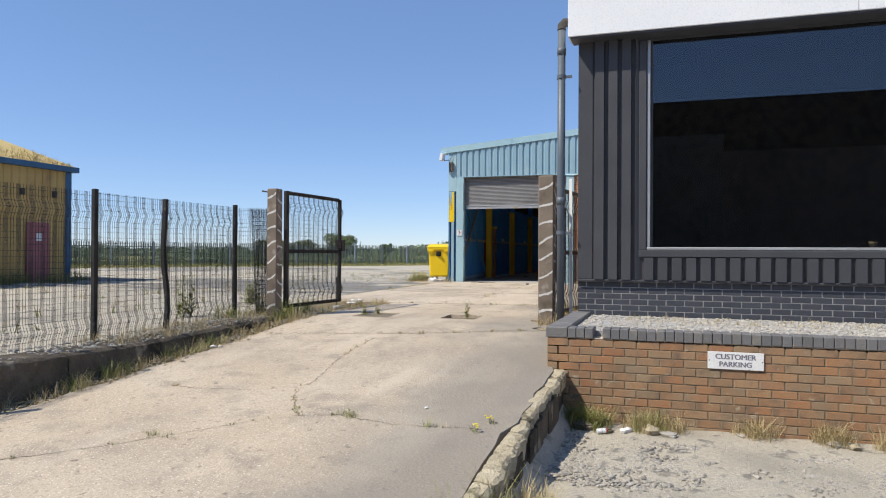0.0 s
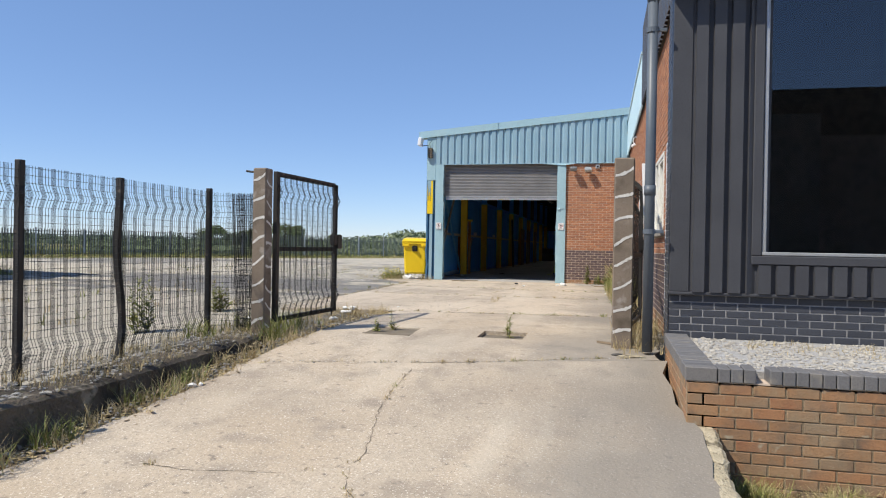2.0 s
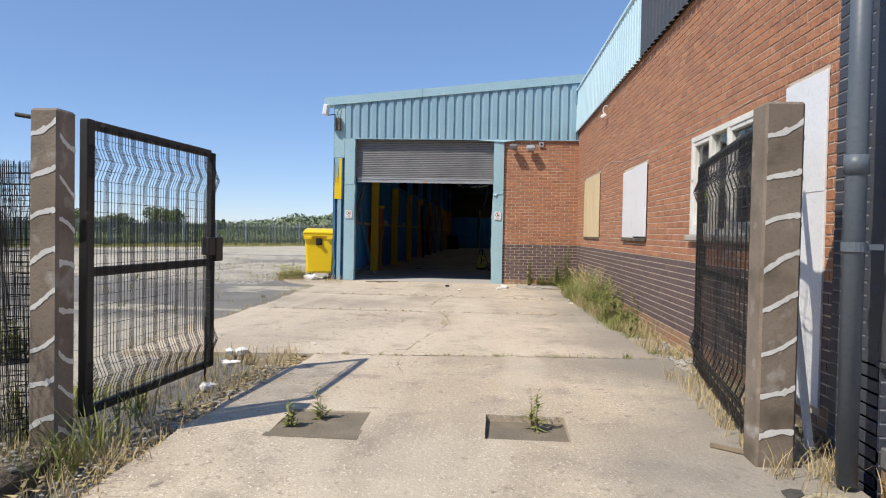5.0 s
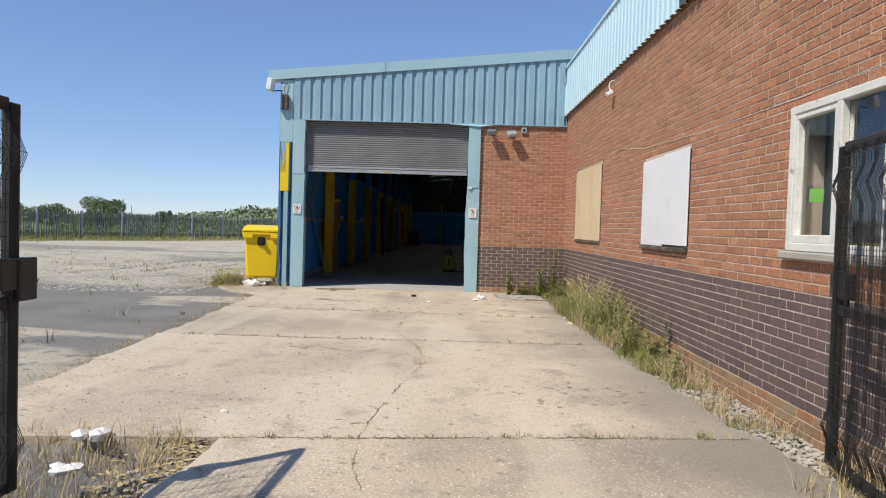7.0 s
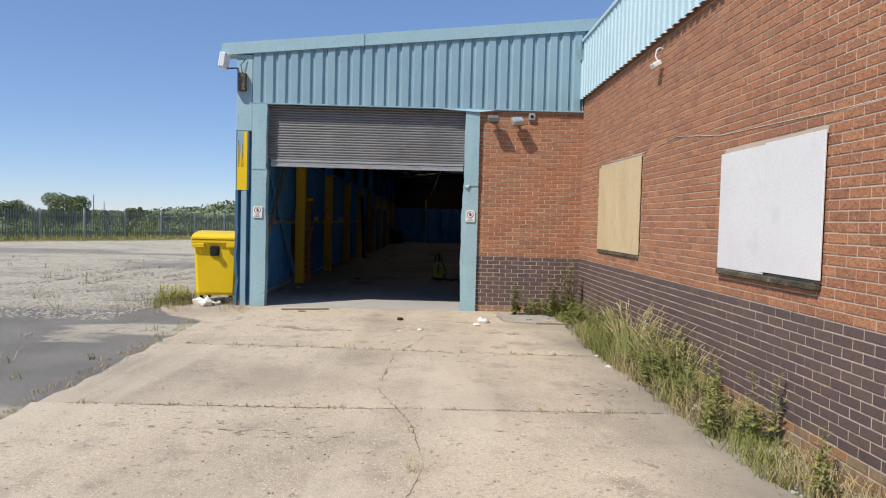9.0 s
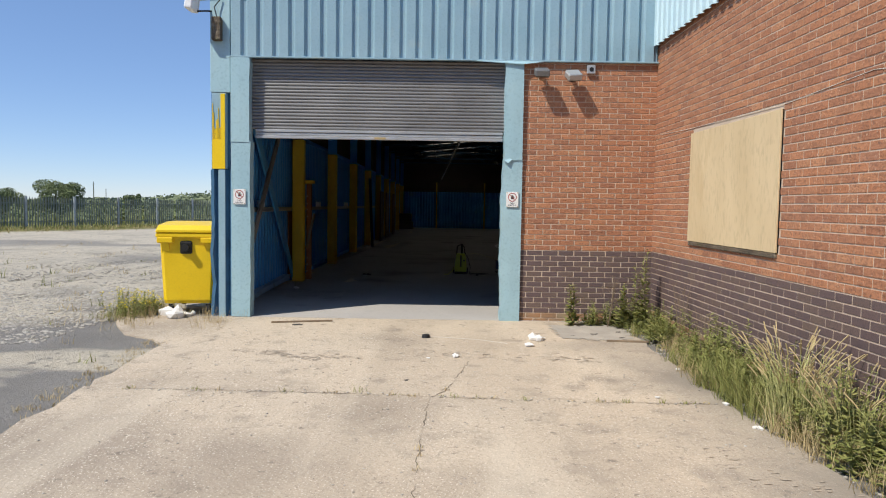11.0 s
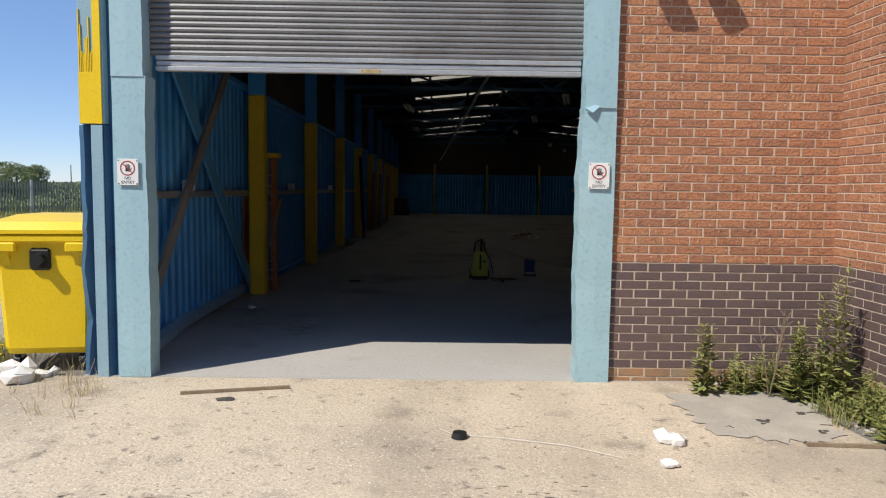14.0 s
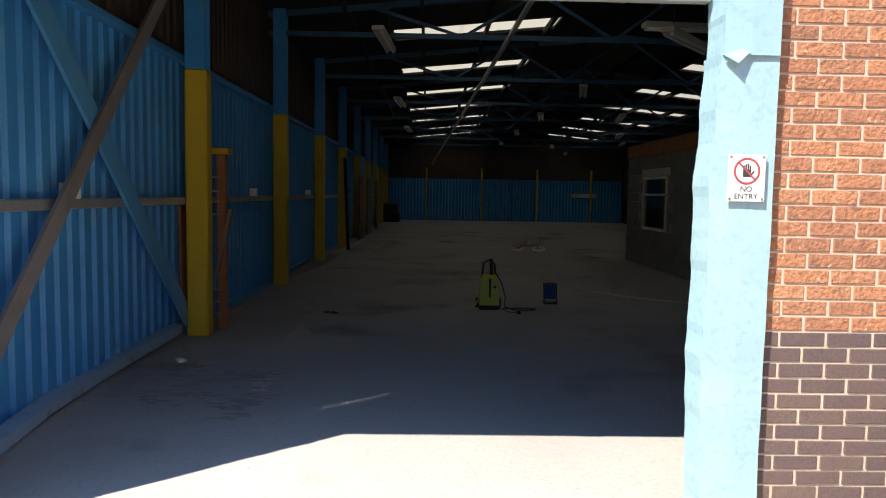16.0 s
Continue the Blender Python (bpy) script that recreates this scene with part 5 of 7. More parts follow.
for r in range(12):
    z0 = FZ + r * 0.219
    u = OYA - (0.225 if r % 2 else 0)
    while u < OYB:
        a, b = max(u, OYA), min(u + 0.44, OYB)
        if b - a > 0.04 and not (a < OYA + 5.63 and b > OYA + 3.97 and z0 + 0.2 > FZ + 0.87 and z0 < FZ + 2.11):
            part("block", Geo().bbox(OX, OX + 0.05, a, b, z0, z0 + 0.209, 0.005), BLOCK, office)
        u += 0.45
part("timber_fascia", Geo().bbox(OX - 0.03, OX + 0.2, OYA, OYB + 0.02, FZ + 2.60, FZ + 2.92, 0.01), RUST_WOOD, office, "brown timber fascia")
w = thing("window_3", pose(OX, OYA + 3.97, FZ + 0.87), "white-framed internal office window", "window", kind="structure")
g = Geo()
for y in (0, 1.60):
    g.bbox(-0.03, 0.06, y, y + 0.06, 0, 1.24, 0.006)
g.bbox(-0.03, 0.06, 0, 1.66, 0, 0.06, 0.006).bbox(-0.03, 0.06, 0, 1.66, 1.18, 1.24, 0.006).bbox(-0.03, 0.06, 0, 1.66, 0.80, 0.85, 0.006)
part("window_frame", g, WHITE_WOOD, w)
part("pane", Geo().box(0.02, 0.026, 0.03, 1.63, 0.03, 1.2), GLASS, w)
part("lintel", Geo().bbox(-0.012, 0.1, -0.15, 1.8, 1.25, 1.42, 0.008), TUBE, w)


# ---- plants ----
def blade(g, x, y, z, h, w, lean, ang, rd):
    dx, dy = math.cos(ang), math.sin(ang)
    px, py = -dy * w / 2, dx * w / 2
    m = 0.55
    a = (x - px, y - py, z)
    b = (x + px, y + py, z)
    c = (x + dx * lean * 0.35 + px * 0.8, y + dy * lean * 0.35 + py * 0.8, z + h * m)
    d = (x + dx * lean * 0.35 - px * 0.8, y + dy * lean * 0.35 - py * 0.8, z + h * m)
    e = (x + dx * lean, y + dy * lean, z + h)
    k = len(g.v)
    g.v += [a, b, c, d, e]
    g.f += [(k, k + 1, k + 2, k + 3), (k + 3, k + 2, k + 4)]


def tuft(g, x, y, z, h, n, spread, rd, w=0.0045):
    for _ in range(n):
        a = rd.uniform(0, 6.283)
        r = spread * math.sqrt(rd.random())
        hh = h * rd.uniform(0.45, 1.1)
        blade(g, x + r * math.cos(a), y + r * math.sin(a), z, hh, w * rd.uniform(0.7, 1.4), hh * rd.uniform(0.15, 1.25), rd.uniform(0, 6.283), rd)


def leafy(g, x, y, z, h, rd, leaf=0.05, n=40, spread=0.10):
    """An upright weed: a stem with short leaves all the way up."""
    sx, sy = rd.uniform(-0.08, 0.08) * h, rd.uniform(-0.08, 0.08) * h
    for i in range(n):
        f = (i + rd.random()) / n
        px, py, pz = x + sx * f, y + sy * f, z + h * f
        a = rd.uniform(0, 6.283)
        L = leaf * rd.uniform(0.6, 1.3) * (1.25 - 0.8 * f)
        ux, uy = math.cos(a), math.sin(a)
        up = rd.uniform(-0.2, 0.7)
        wd = L * 0.16
        k = len(g.v)
        g.v += [(px, py, pz), (px + ux * L * 0.5 - uy * wd, py + uy * L * 0.5 + ux * wd, pz + up * L * 0.6), (px + ux * L, py + uy * L, pz + up * L), (px + ux * L * 0.5 + uy * wd, py + uy * L * 0.5 - ux * wd, pz + up * L * 0.6)]
        g.f.append((k, k + 1, k + 2, k + 3))
    g.tube((x, y, z - 0.02), (x + sx, y + sy, z + h), 0.004, 4, 0.0015, caps=False)


def strip(name, label, mat, n, where, h, blades, spread, seed, w=0.0045):
    rd = random.Random(seed)
    g = Geo()
    for _ in range(n):
        x, y, z = where(rd)
        tuft(g, x, y, z, h * rd.uniform(0.5, 1.2), blades, spread, rd, w)
    return tagged(part(name, g, mat), label, "weeds", kind="stuff")


def wall_strip(label, mat, n, heights, blades, spread, seed, w, thin):
    """Weeds between the concrete edge and the brick wall, in uneven clumps; heights: table of y and height."""
    rd = random.Random(seed)
    g = Geo()
    for _ in range(n):
        y = rd.uniform(heights[0][0], heights[-1][0])
        a, b = right_top(max(y, 12.7)) - 0.02, wall_x(y) - 0.02
        x = b - (b - a) * rd.random() ** 0.8
        d = noise.noise((x * 1.5, y * 0.9, seed)) + 0.5 * noise.noise((x * 4, y * 2.7, seed + 3.0))
        if d < thin:
            continue
        h = interp(y, heights) * (0.55 + 0.9 * max(0.0, d + 0.3))
        tuft(g, x, y, 0.67, h, blades, spread, rd, w)
    return tagged(part("wall_grass", g, mat), label, "weeds", kind="stuff")


wall_strip("green and yellow weeds along the foot of the brick wall", GRASS, 900, [(14.5, 0.05), (16.2, 0.15), (17.6, 0.36), (19.0, 0.38), (20.5, 0.30), (22.8, 0.22)], 11, 0.08, 11, 0.005, -0.08)
wall_strip("dry straw-coloured grass along the foot of the brick wall", STRAW, 1200, [(10.3, 0.12), (13.0, 0.17), (16.0, 0.22), (19.0, 0.30), (22.8, 0.18)], 9, 0.09, 12, 0.004, -0.1)


def seed_grass(x, y, n, h, seed, label):
    """A clump of tall grass: arching stems with pale seed heads."""
    rd = random.Random(seed)
    p = thing("tall_grass", pose(x, y, 0.67), label, "grass", "tall grass clumps")
    gs_, gh = Geo(), Geo()
    for _ in range(n):
        a, r = rd.uniform(0, 6.283), 0.16 * math.sqrt(rd.random())
        bx, by = r * math.cos(a) * 0.8, r * math.sin(a) * 1.6
        hh = h * rd.uniform(0.6, 1.08)
        lean = hh * rd.uniform(0.08, 0.45)
        ux, uy = math.cos(a + rd.uniform(-0.7, 0.7)), math.sin(a + rd.uniform(-0.7, 0.7))
        pts = [(bx + ux * lean * f * f, by + uy * lean * f * f, hh * f) for f in (0, 0.35, 0.7, 1.0)]
        gs_.line(pts, 0.0018, 3)
        e = Vector(pts[-1])
        tip = e + Vector((ux * 0.05, uy * 0.05, 0.055))
        gh.line([e - Vector((ux * 0.02, uy * 0.02, 0.03)), e, (e + tip) / 2, tip], 0.0045, 4)
    tuft(gs_, 0, 0, 0, h * 0.6, n, 0.20, rd, 0.006)
    part("stems", gs_, PALE_GRASS, p)
    part("seed_heads", gh, STRAW, p, "pale feathery seed heads")


seed_grass(-1.64, 18.75, 110, 0.66, 501, "tall pale green grass clump by the brick wall")
seed_grass(-1.50, 18.25, 60, 0.56, 502, "tall pale green grass clump by the brick wall")
seed_grass(-1.46, 17.5, 34, 0.50, 503, "knee-high green grass clump by the brick wall")
strip("wall_grass", "dry grass and weeds at the gate foot", STRAW, 120, lambda rd: (rd.uniform(-1.75, -1.25), rd.uniform(9.2, 12.3), 0.69), 0.17, 10, 0.07, 15)
rd = random.Random(16)
g = Geo()
for _ in range(150):
    y = rd.gauss(19.0, 1.6)
    if not 14.8 < y < 22.6:
        continue
    leafy(g, wall_x(y) - rd.uniform(0.05, 0.5), y, 0.67, rd.uniform(0.2, 0.62), rd, 0.09, 60)
tagged(part("wall_weeds", g, GRASS), "leafy green weeds growing against the brick wall", "weeds", kind="stuff")
g = Geo()
for _ in range(110):
    a = rd.random()
    x, y = (rd.uniform(-2.3, -1.4), 23.40 - rd.random() * 0.25) if a < 0.5 else (wall_x(22.5) - rd.random() * 0.4, rd.uniform(22.0, 23.4))
    leafy(g, x, y, 0.67, rd.uniform(0.12, 0.38), rd, 0.08, 34)
tagged(part("corner_weeds", g, GRASS), "tangled green weeds in the corner of the two brick walls", "weeds", kind="stuff")


def tall_weed(x, y, h, n, label):
    p = thing("weed", pose(x, y, 0.68), label, "weed", "tall weeds")
    rd = random.Random(int(x * 100 + y))
    g = Geo()
    for _ in range(n):
        leafy(g, rd.uniform(-0.07, 0.07), rd.uniform(-0.07, 0.07), 0, h * rd.uniform(0.75, 1.05), rd, 0.11, 120)
    part("leaves", g, GRASS, p)
    return p


tall_weed(-1.58, 22.95, 1.05, 4, "tall leafy green weed in the corner of the brick walls")
tall_weed(-1.78, 23.05, 0.7, 3, "bushy green weed in the corner of the brick walls")
tall_weed(-2.42, 23.25, 0.55, 2, "single leafy weed at the foot of the brick wall")
for x, y, h in ((-2.0, 23.1, 0.85), (-1.42, 21.9, 0.75), (-1.5, 20.9, 0.6)):
    p = thing("dry_weed", pose(x, y, 0.68), "dead brown branching weed by the wall", "weed", "dry weeds")
    g = Geo()
    for _ in range(7):
        a = rd.uniform(0, 6.28)
        e = Vector((0.10 * math.cos(a), 0.10 * math.sin(a), h * rd.uniform(0.6, 1)))
        g.line([(0, 0, 0), e * 0.5 + Vector((0.01, 0, 0)), e], 0.003, 4)
        for _ in range(4):
            f = rd.uniform(0.4, 1)
            q = e * f
            g.line([q, q + Vector((rd.uniform(-0.07, 0.07), rd.uniform(-0.07, 0.07), rd.uniform(0.02, 0.09)))], 0.002, 3)
    part("stem", g, WOOD, p)

kz = lambda y: max(ramp_z(y) - 0.05, yard_z(y) - 0.5)
strip("kerb_grass", "dry grass in the gutter along the kerb wall", STRAW, 190, lambda rd: (lambda y: (left_low(y) + rd.uniform(-0.30, 0.06), y, kz(y)))(rd.uniform(4.6, 9.6)), 0.17, 9, 0.06, 21, 0.005)
strip("kerb_grass", "dry grass and trash over the kerb top", STRAW, 170, lambda rd: (lambda y: (rd.uniform(-6.5, -5.8), y, interp(y, [(4, 0.66), (6.5, 0.62), (9.5, 0.69)])))(rd.uniform(6.2, 9.6)), 0.12, 9, 0.08, 35, 0.004)
strip("kerb_grass", "green weeds in the gutter along the kerb wall", GRASS, 34, lambda rd: (lambda y: (left_low(y) + rd.uniform(-0.28, -0.05), y, kz(y)))(rd.choice([5.4, 5.9, 6.9, 7.4]) + rd.uniform(-0.16, 0.16)), 0.22, 12, 0.06, 22, 0.007)
g, gd = Geo(), Geo()
rb = random.Random(733)
for k in range(3400):
    y = rb.uniform(4.2, 12.6)
    x = left_low(min(y, 12.5)) + rb.gauss(-0.14, 0.13)
    z = max(kz(y), ramp_z(y) - 0.03 if x > left_low(y) else 0.0) + 0.012 + abs(rb.gauss(0, 0.010))
    if x < -5.76 or noise.noise((x * 3, y * 2, 7)) < -0.25:
        continue
    a, L, w = rb.uniform(0, 6.283), rb.uniform(0.012, 0.05), rb.uniform(0.004, 0.014)
    ux, uy, t1, t2 = math.cos(a), math.sin(a), rb.uniform(-0.01, 0.012), rb.uniform(-0.008, 0.01)
    (g if rb.random() < 0.6 else gd).add([(x - ux * L - uy * w, y - uy * L + ux * w, z), (x - ux * L + uy * w, y - uy * L - ux * w, z + t2), (x + ux * L + uy * w, y + uy * L - ux * w, z + t1), (x + ux * L - uy * w, y + uy * L + ux * w, z + t1 + t2)], [(0, 1, 2, 3)])
tagged(part("leaf_litter", g, STRAW), "dry straw and leaf litter in the gutter by the kerb", "leaf litter", kind="stuff")
tagged(part("leaf_litter", gd, WOOD), "brown dead leaves in the gutter by the kerb", "leaf litter", kind="stuff")
strip("gate_grass", "dry grass and dead stalks under the open gate", STRAW, 300, lambda rd: (rd.uniform(-6.4, -5.25), rd.uniform(9.2, 12.7), 0.66), 0.15, 8, 0.07, 23)
strip("gate_grass", "sparse green weeds round the gate post", GRASS, 60, lambda rd: (rd.uniform(-6.6, -5.5), rd.uniform(8.8, 10.6), 0.66), 0.28, 10, 0.06, 24, 0.009)
strip("slab_edge_grass", "dry grass along the edge of the concrete", STRAW, 240, lambda rd: (lambda y: (left_top(y) + rd.uniform(-0.25, 0.05), y, yard_z(y)))(12.7 + 9 * rd.random()), 0.055, 7, 0.05, 25, 0.004)
strip("planter_grass", "coarse dry grass at the foot of the planter wall", STRAW, 90, lambda rd: (rd.choice([-0.32, -0.2, -0.05, 0.75, 1.3, 1.4, 1.85, 2.5]) + rd.gauss(0, 0.07), 7.24 - abs(rd.gauss(0, 0.10)), -0.06), 0.20, 18, 0.08, 26, 0.004)
strip("planter_grass", "green grass at the foot of the planter wall", GRASS, 40, lambda rd: (rd.choice([-0.95, -0.85, -0.75, -0.25]) + rd.gauss(0, 0.06), 7.20 - abs(rd.gauss(0, 0.10)), -0.06), 0.24, 14, 0.07, 27, 0.0045)
strip("edge_grass", "grass tufts at the foot of the ramp edge", STRAW, 50, lambda rd: (rd.uniform(-1.05, -0.8), rd.uniform(4.0, 4.75), -0.06), 0.26, 12, 0.06, 28)
strip("edge_grass", "green grass in the broken ramp edge", GRASS, 26, lambda rd: (rd.uniform(-1.24, -1.0), rd.uniform(3.7, 4.4), 0.0), 0.30, 10, 0.05, 29)
strip("gravel_grass", "low yellowed weeds in the gravel bed", STRAW, 60, lambda rd: (rd.uniform(-0.6, 3.0), rd.uniform(8.4, 9.3), 0.855), 0.06, 10, 0.06, 30)
strip("bin_grass", "flowering green weeds beside the yellow bin", GRASS, 60, lambda rd: (-8.78 + rd.gauss(0, 0.16), 23.75 + rd.gauss(0, 0.3), 0.67), 0.26, 12, 0.10, 31, 0.005)
g, gf = Geo(), Geo()
rb = random.Random(611)
for _ in range(46):
    x, y, h = rb.gauss(-8.72, 0.17), rb.gauss(23.65, 0.22), rb.uniform(0.18, 0.42)
    leafy(g, x, y, 0.67, h, rb, 0.07, 34)
    for _ in range(4):
        gf.lump((x + rb.gauss(0, 0.04), y + rb.gauss(0, 0.04), 0.67 + h * rb.uniform(0.75, 1.05)), 0.011, 0.011, 0.007, rb.randrange(999), 0)
tagged(part("bin_weeds", g, GRASS), "bushy green weeds beside the yellow bin", "weeds", kind="stuff")
tagged(part("bin_flowers", gf, FLOWER), "small yellow flowers on the weeds beside the bin", "flowers", kind="stuff")
strip("bin_grass", "dry straw weeds beside the yellow bin", STRAW, 70, lambda rd: (-8.6 + rd.gauss(0, 0.25), 23.3 + rd.gauss(0, 0.5), 0.67), 0.22, 9, 0.09, 33, 0.004)
strip("bin_grass", "dry stalks in front of the warehouse corner", STRAW, 22, lambda rd: (rd.choice([-7.95, -7.55, -7.35, -7.2]) + rd.gauss(0, 0.06), rd.choice([22.5, 23.0, 23.35]) + rd.gauss(0, 0.08), 0.685), 0.22, 9, 0.06, 32, 0.003)
strip("yard_weeds", "scattered weeds in the open yard", GRASS, 130, lambda rd: (rd.uniform(-22, -7), rd.uniform(6, 34), 0.62), 0.22, 8, 0.10, 33, 0.012)
strip("yard_weeds", "scattered dry grass in the open yard", STRAW, 260, lambda rd: (rd.uniform(-26, -8), rd.uniform(8, 40), 0.64), 0.16, 8, 0.16, 34, 0.012)
for x, y, h in ((-7.6, 9.6, 0.75), (-8.0, 12.0, 0.5)):
    p = thing("weed", pose(x, y, yard_z(y)), "leafy yard weed behind the mesh fence", "weed", "yard weeds")
    g = Geo()
    for _ in range(5):
        leafy(g, rd.uniform(-0.12, 0.12), rd.uniform(-0.12, 0.12), 0, h * rd.uniform(0.7, 1), rd, 0.12, 70)
    part("leaves", g, GRASS, p)

# small plants and soil in the joints and cracks
CRACKS = [
    ("crack", [(-4.9, 3.5), (-4.48, 3.69), (-4.19, 3.94), (-4.0, 4.11), (-3.76, 4.37), (-3.24, 4.93), (-2.95, 5.15), (-2.63, 5.24), (-2.4, 5.19), (-2.1, 5.12), (-1.83, 5.15), (-1.4, 5.2)], 0.010),
    ("crack", [(-4.66, 5.68), (-4.34, 5.65), (-3.78, 5.75), (-3.43, 5.94), (-3.35, 6.06), (-3.44, 6.5), (-3.57, 7.04), (-3.63, 7.6), (-3.66, 8.3)], 0.010),
    ("crack", [(-3.4, 5.95), (-3.3, 5.67), (-3.18, 5.45), (-2.96, 5.15)], 0.010),
    ("crack", [(-4.11, 11.75), (-4.22, 12.2), (-4.25, 12.8), (-4.19, 13.56), (-4.08, 14.45), (-3.94, 15.31), (-4.05, 16.24), (-4.42, 17.4), (-4.4, 18.6), (-4.37, 19.41), (-4.22, 19.69), (-3.98, 20.84)], 0.010),
]
JOINTS = [([(-5.2, 8.19), (-4.53, 8.36), (-3.9, 8.47), (-3.18, 8.63), (-2.82, 8.73), (-2.31, 8.92), (-1.83, 9.08), (-1.5, 9.15)], 0.012),
          ([(-5.3, 12.58), (-4.4, 12.68), (-3.4, 12.80), (-2.49, 12.90), (-1.6, 12.97)], 0.034),
          ([(-7.0, 16.64), (-5.5, 16.68), (-3.52, 16.73), (-1.9, 16.76)], 0.014),
          ([(-7.1, 19.56), (-5.15, 19.52), (-3.42, 19.38), (-1.95, 19.36)], 0.010)]


def ribbon(pts, w, seed):
    rd = random.Random(seed)
    fine = []
    for (x0, y0), (x1, y1) in zip(pts, pts[1:]):
        n = max(2, int(math.hypot(x1 - x0, y1 - y0) / 0.04))
        for i in range(n):
            f = i / n
            fine.append((x0 + (x1 - x0) * f + rd.uniform(-0.012, 0.012), y0 + (y1 - y0) * f + rd.uniform(-0.012, 0.012)))
    fine.append(pts[-1])
    g = Geo()
    for i, (x, y) in enumerate(fine):
        x1, y1 = fine[min(i + 1, len(fine) - 1)]
        x0, y0 = fine[max(i - 1, 0)]
        d = Vector((x1 - x0, y1 - y0))
        d = d.normalized() if d.length else Vector((1, 0))
        ww = w * rd.uniform(0.25, 1.3) * 0.5 * max(0.06, min(1.0, 0.65 + 1.6 * noise.noise((x * 2.3, y * 2.3, seed))))
        z = ramp_z(y) + 0.006 * noise.noise((x * 0.7, y * 0.7, 0)) + 0.0022
        g.v += [(x - d.y * ww, y + d.x * ww, z), (x + d.y * ww, y - d.x * ww, z)]
    for i in range(len(fine) - 1):
        a = 2 * i
        g.f.append((a, a + 2, a + 3, a + 1))
    return g


for k, (nm, pts, w) in enumerate(CRACKS):
    tagged(part(nm, ribbon(pts, w, 50 + k), SOIL), "dark soil-filled crack across the concrete", "crack", "drive cracks", "structure")
for k, (pts, w) in enumerate(JOINTS):
    tagged(part("joint", ribbon(pts, w, 80 + k), SOIL), "dark soil-filled joint between concrete bays", "joint", "drive joints", "structure")
rd = random.Random(61)
gg, gs = Geo(), Geo()
for pts, n, h in [(c[1], 12, 0.035) for c in CRACKS] + [(j[0], 40, 0.04) for j in JOINTS]:
    for _ in range(n):
        i = rd.randrange(len(pts) - 1)
        f = rd.random()
        x, y = pts[i][0] + (pts[i + 1][0] - pts[i][0]) * f, pts[i][1] + (pts[i + 1][1] - pts[i][1]) * f
        tuft(gg if rd.random() < 0.45 else gs, x, y, ramp_z(y), h * rd.uniform(0.3, 1.3), rd.randint(4, 12), 0.04, rd, 0.005)
for x, y, h, n in ((-3.98, 15.2, 0.26, 26), (-2.63, 5.24, 0.12, 40), (-3.77, 4.43, 0.09, 40), (-2.5, 5.2, 0.10, 30), (-5.0, 19.6, 0.12, 20), (-1.83, 5.15, 0.10, 40), (-2.35, 16.75, 0.10, 20), (-3.1, 12.85, 0.08, 26), (-2.75, 12.88, 0.08, 22), (-1.9, 12.95, 0.09, 60), (-1.7, 13.3, 0.12, 60)):
    for _ in range(3):
        tuft(gg if h < 0.2 else gs, x + rd.gauss(0, 0.06), y + rd.gauss(0, 0.02), ramp_z(y), h * rd.uniform(0.35, 0.8), n // 3, 0.05, rd, 0.0035)
tagged(part("joint_weeds", gg, GRASS), "small green weeds in the joints of the concrete", "weeds", kind="stuff")
tagged(part("joint_weeds", gs, STRAW), "small dry weeds in the joints of the concrete", "weeds", kind="stuff")
for x, y in ((-3.0, 10.30), (-4.45, 10.25), (-4.6, 10.05)):
    p = thing("weed", pose(x, y, 0.66), "young green weed growing out of the square pit", "weed", "pit weeds")
    g = Geo()
    for _ in range(3):
        leafy(g, rd.uniform(-0.03, 0.03), rd.uniform(-0.03, 0.03), 0, rd.uniform(0.12, 0.28), rd, 0.07, 30)
    part("leaves", g, GRASS, p)
for x, y in ((-1.43, 5.12), (-1.36, 5.35)):
    p = thing("flower", pose(x, y, ramp_z(y)), "small yellow flower on the ramp edge", "flower", "ramp flowers")
    for _ in range(7):
        part("bloom", Geo().lump((rd.gauss(0, 0.02), rd.gauss(0, 0.02), 0.04 + rd.random() * 0.02), 0.010, 0.010, 0.006, rd.randrange(999)), FLOWER, p)
    g = Geo()
    tuft(g, 0, 0, 0, 0.06, 14, 0.04, rd)
    part("stems", g, GRASS, p)

# ---- gate posts, gates, mesh fence ----
def striped_post(m, h, w, label):
    p = thing("gate_post", m, label, "gate post", "gate posts")
    part("post", Geo().bbox(-w / 2, w / 2, -w / 2, w / 2, -0.15, h, 0.014), POST, p)
    z = 0.16
    rd = random.Random(int(h * 100))
    while z < h - 0.12:
        rise = rd.uniform(0.06, 0.11)
        for face in range(2):
            g = Geo()
            mm = Matrix.Rotation(radians(90) * face, 4, "Z")
            n = 10
            up = rise * (1.0 if face == 0 else -0.8)
            wob = lambda f: 0.018 * math.sin(3 * f + z * 5) + 0.006 * noise.noise((f * 9, z * 4, face))
            y = -w / 2 - 0.003
            for i in range(n + 1):
                f = i / n
                t = 0.046 * (0.5 + 0.8 * abs(noise.noise((f * 5, z * 3, face + 2))))
                x = -w / 2 + 0.012 + (w - 0.024) * f
                g.v += [tuple(mm @ Vector((x, y, z + up * f + wob(f) - t / 2))), tuple(mm @ Vector((x, y, z + up * f + wob(f) + t / 2)))]
            g.f += [(2 * i, 2 * i + 2, 2 * i + 3, 2 * i + 1) for i in range(n)]
            part("pale_band", g, STRIPE, p, "pale scraped slanting band")
        z += rd.uniform(0.20, 0.27)
    return p


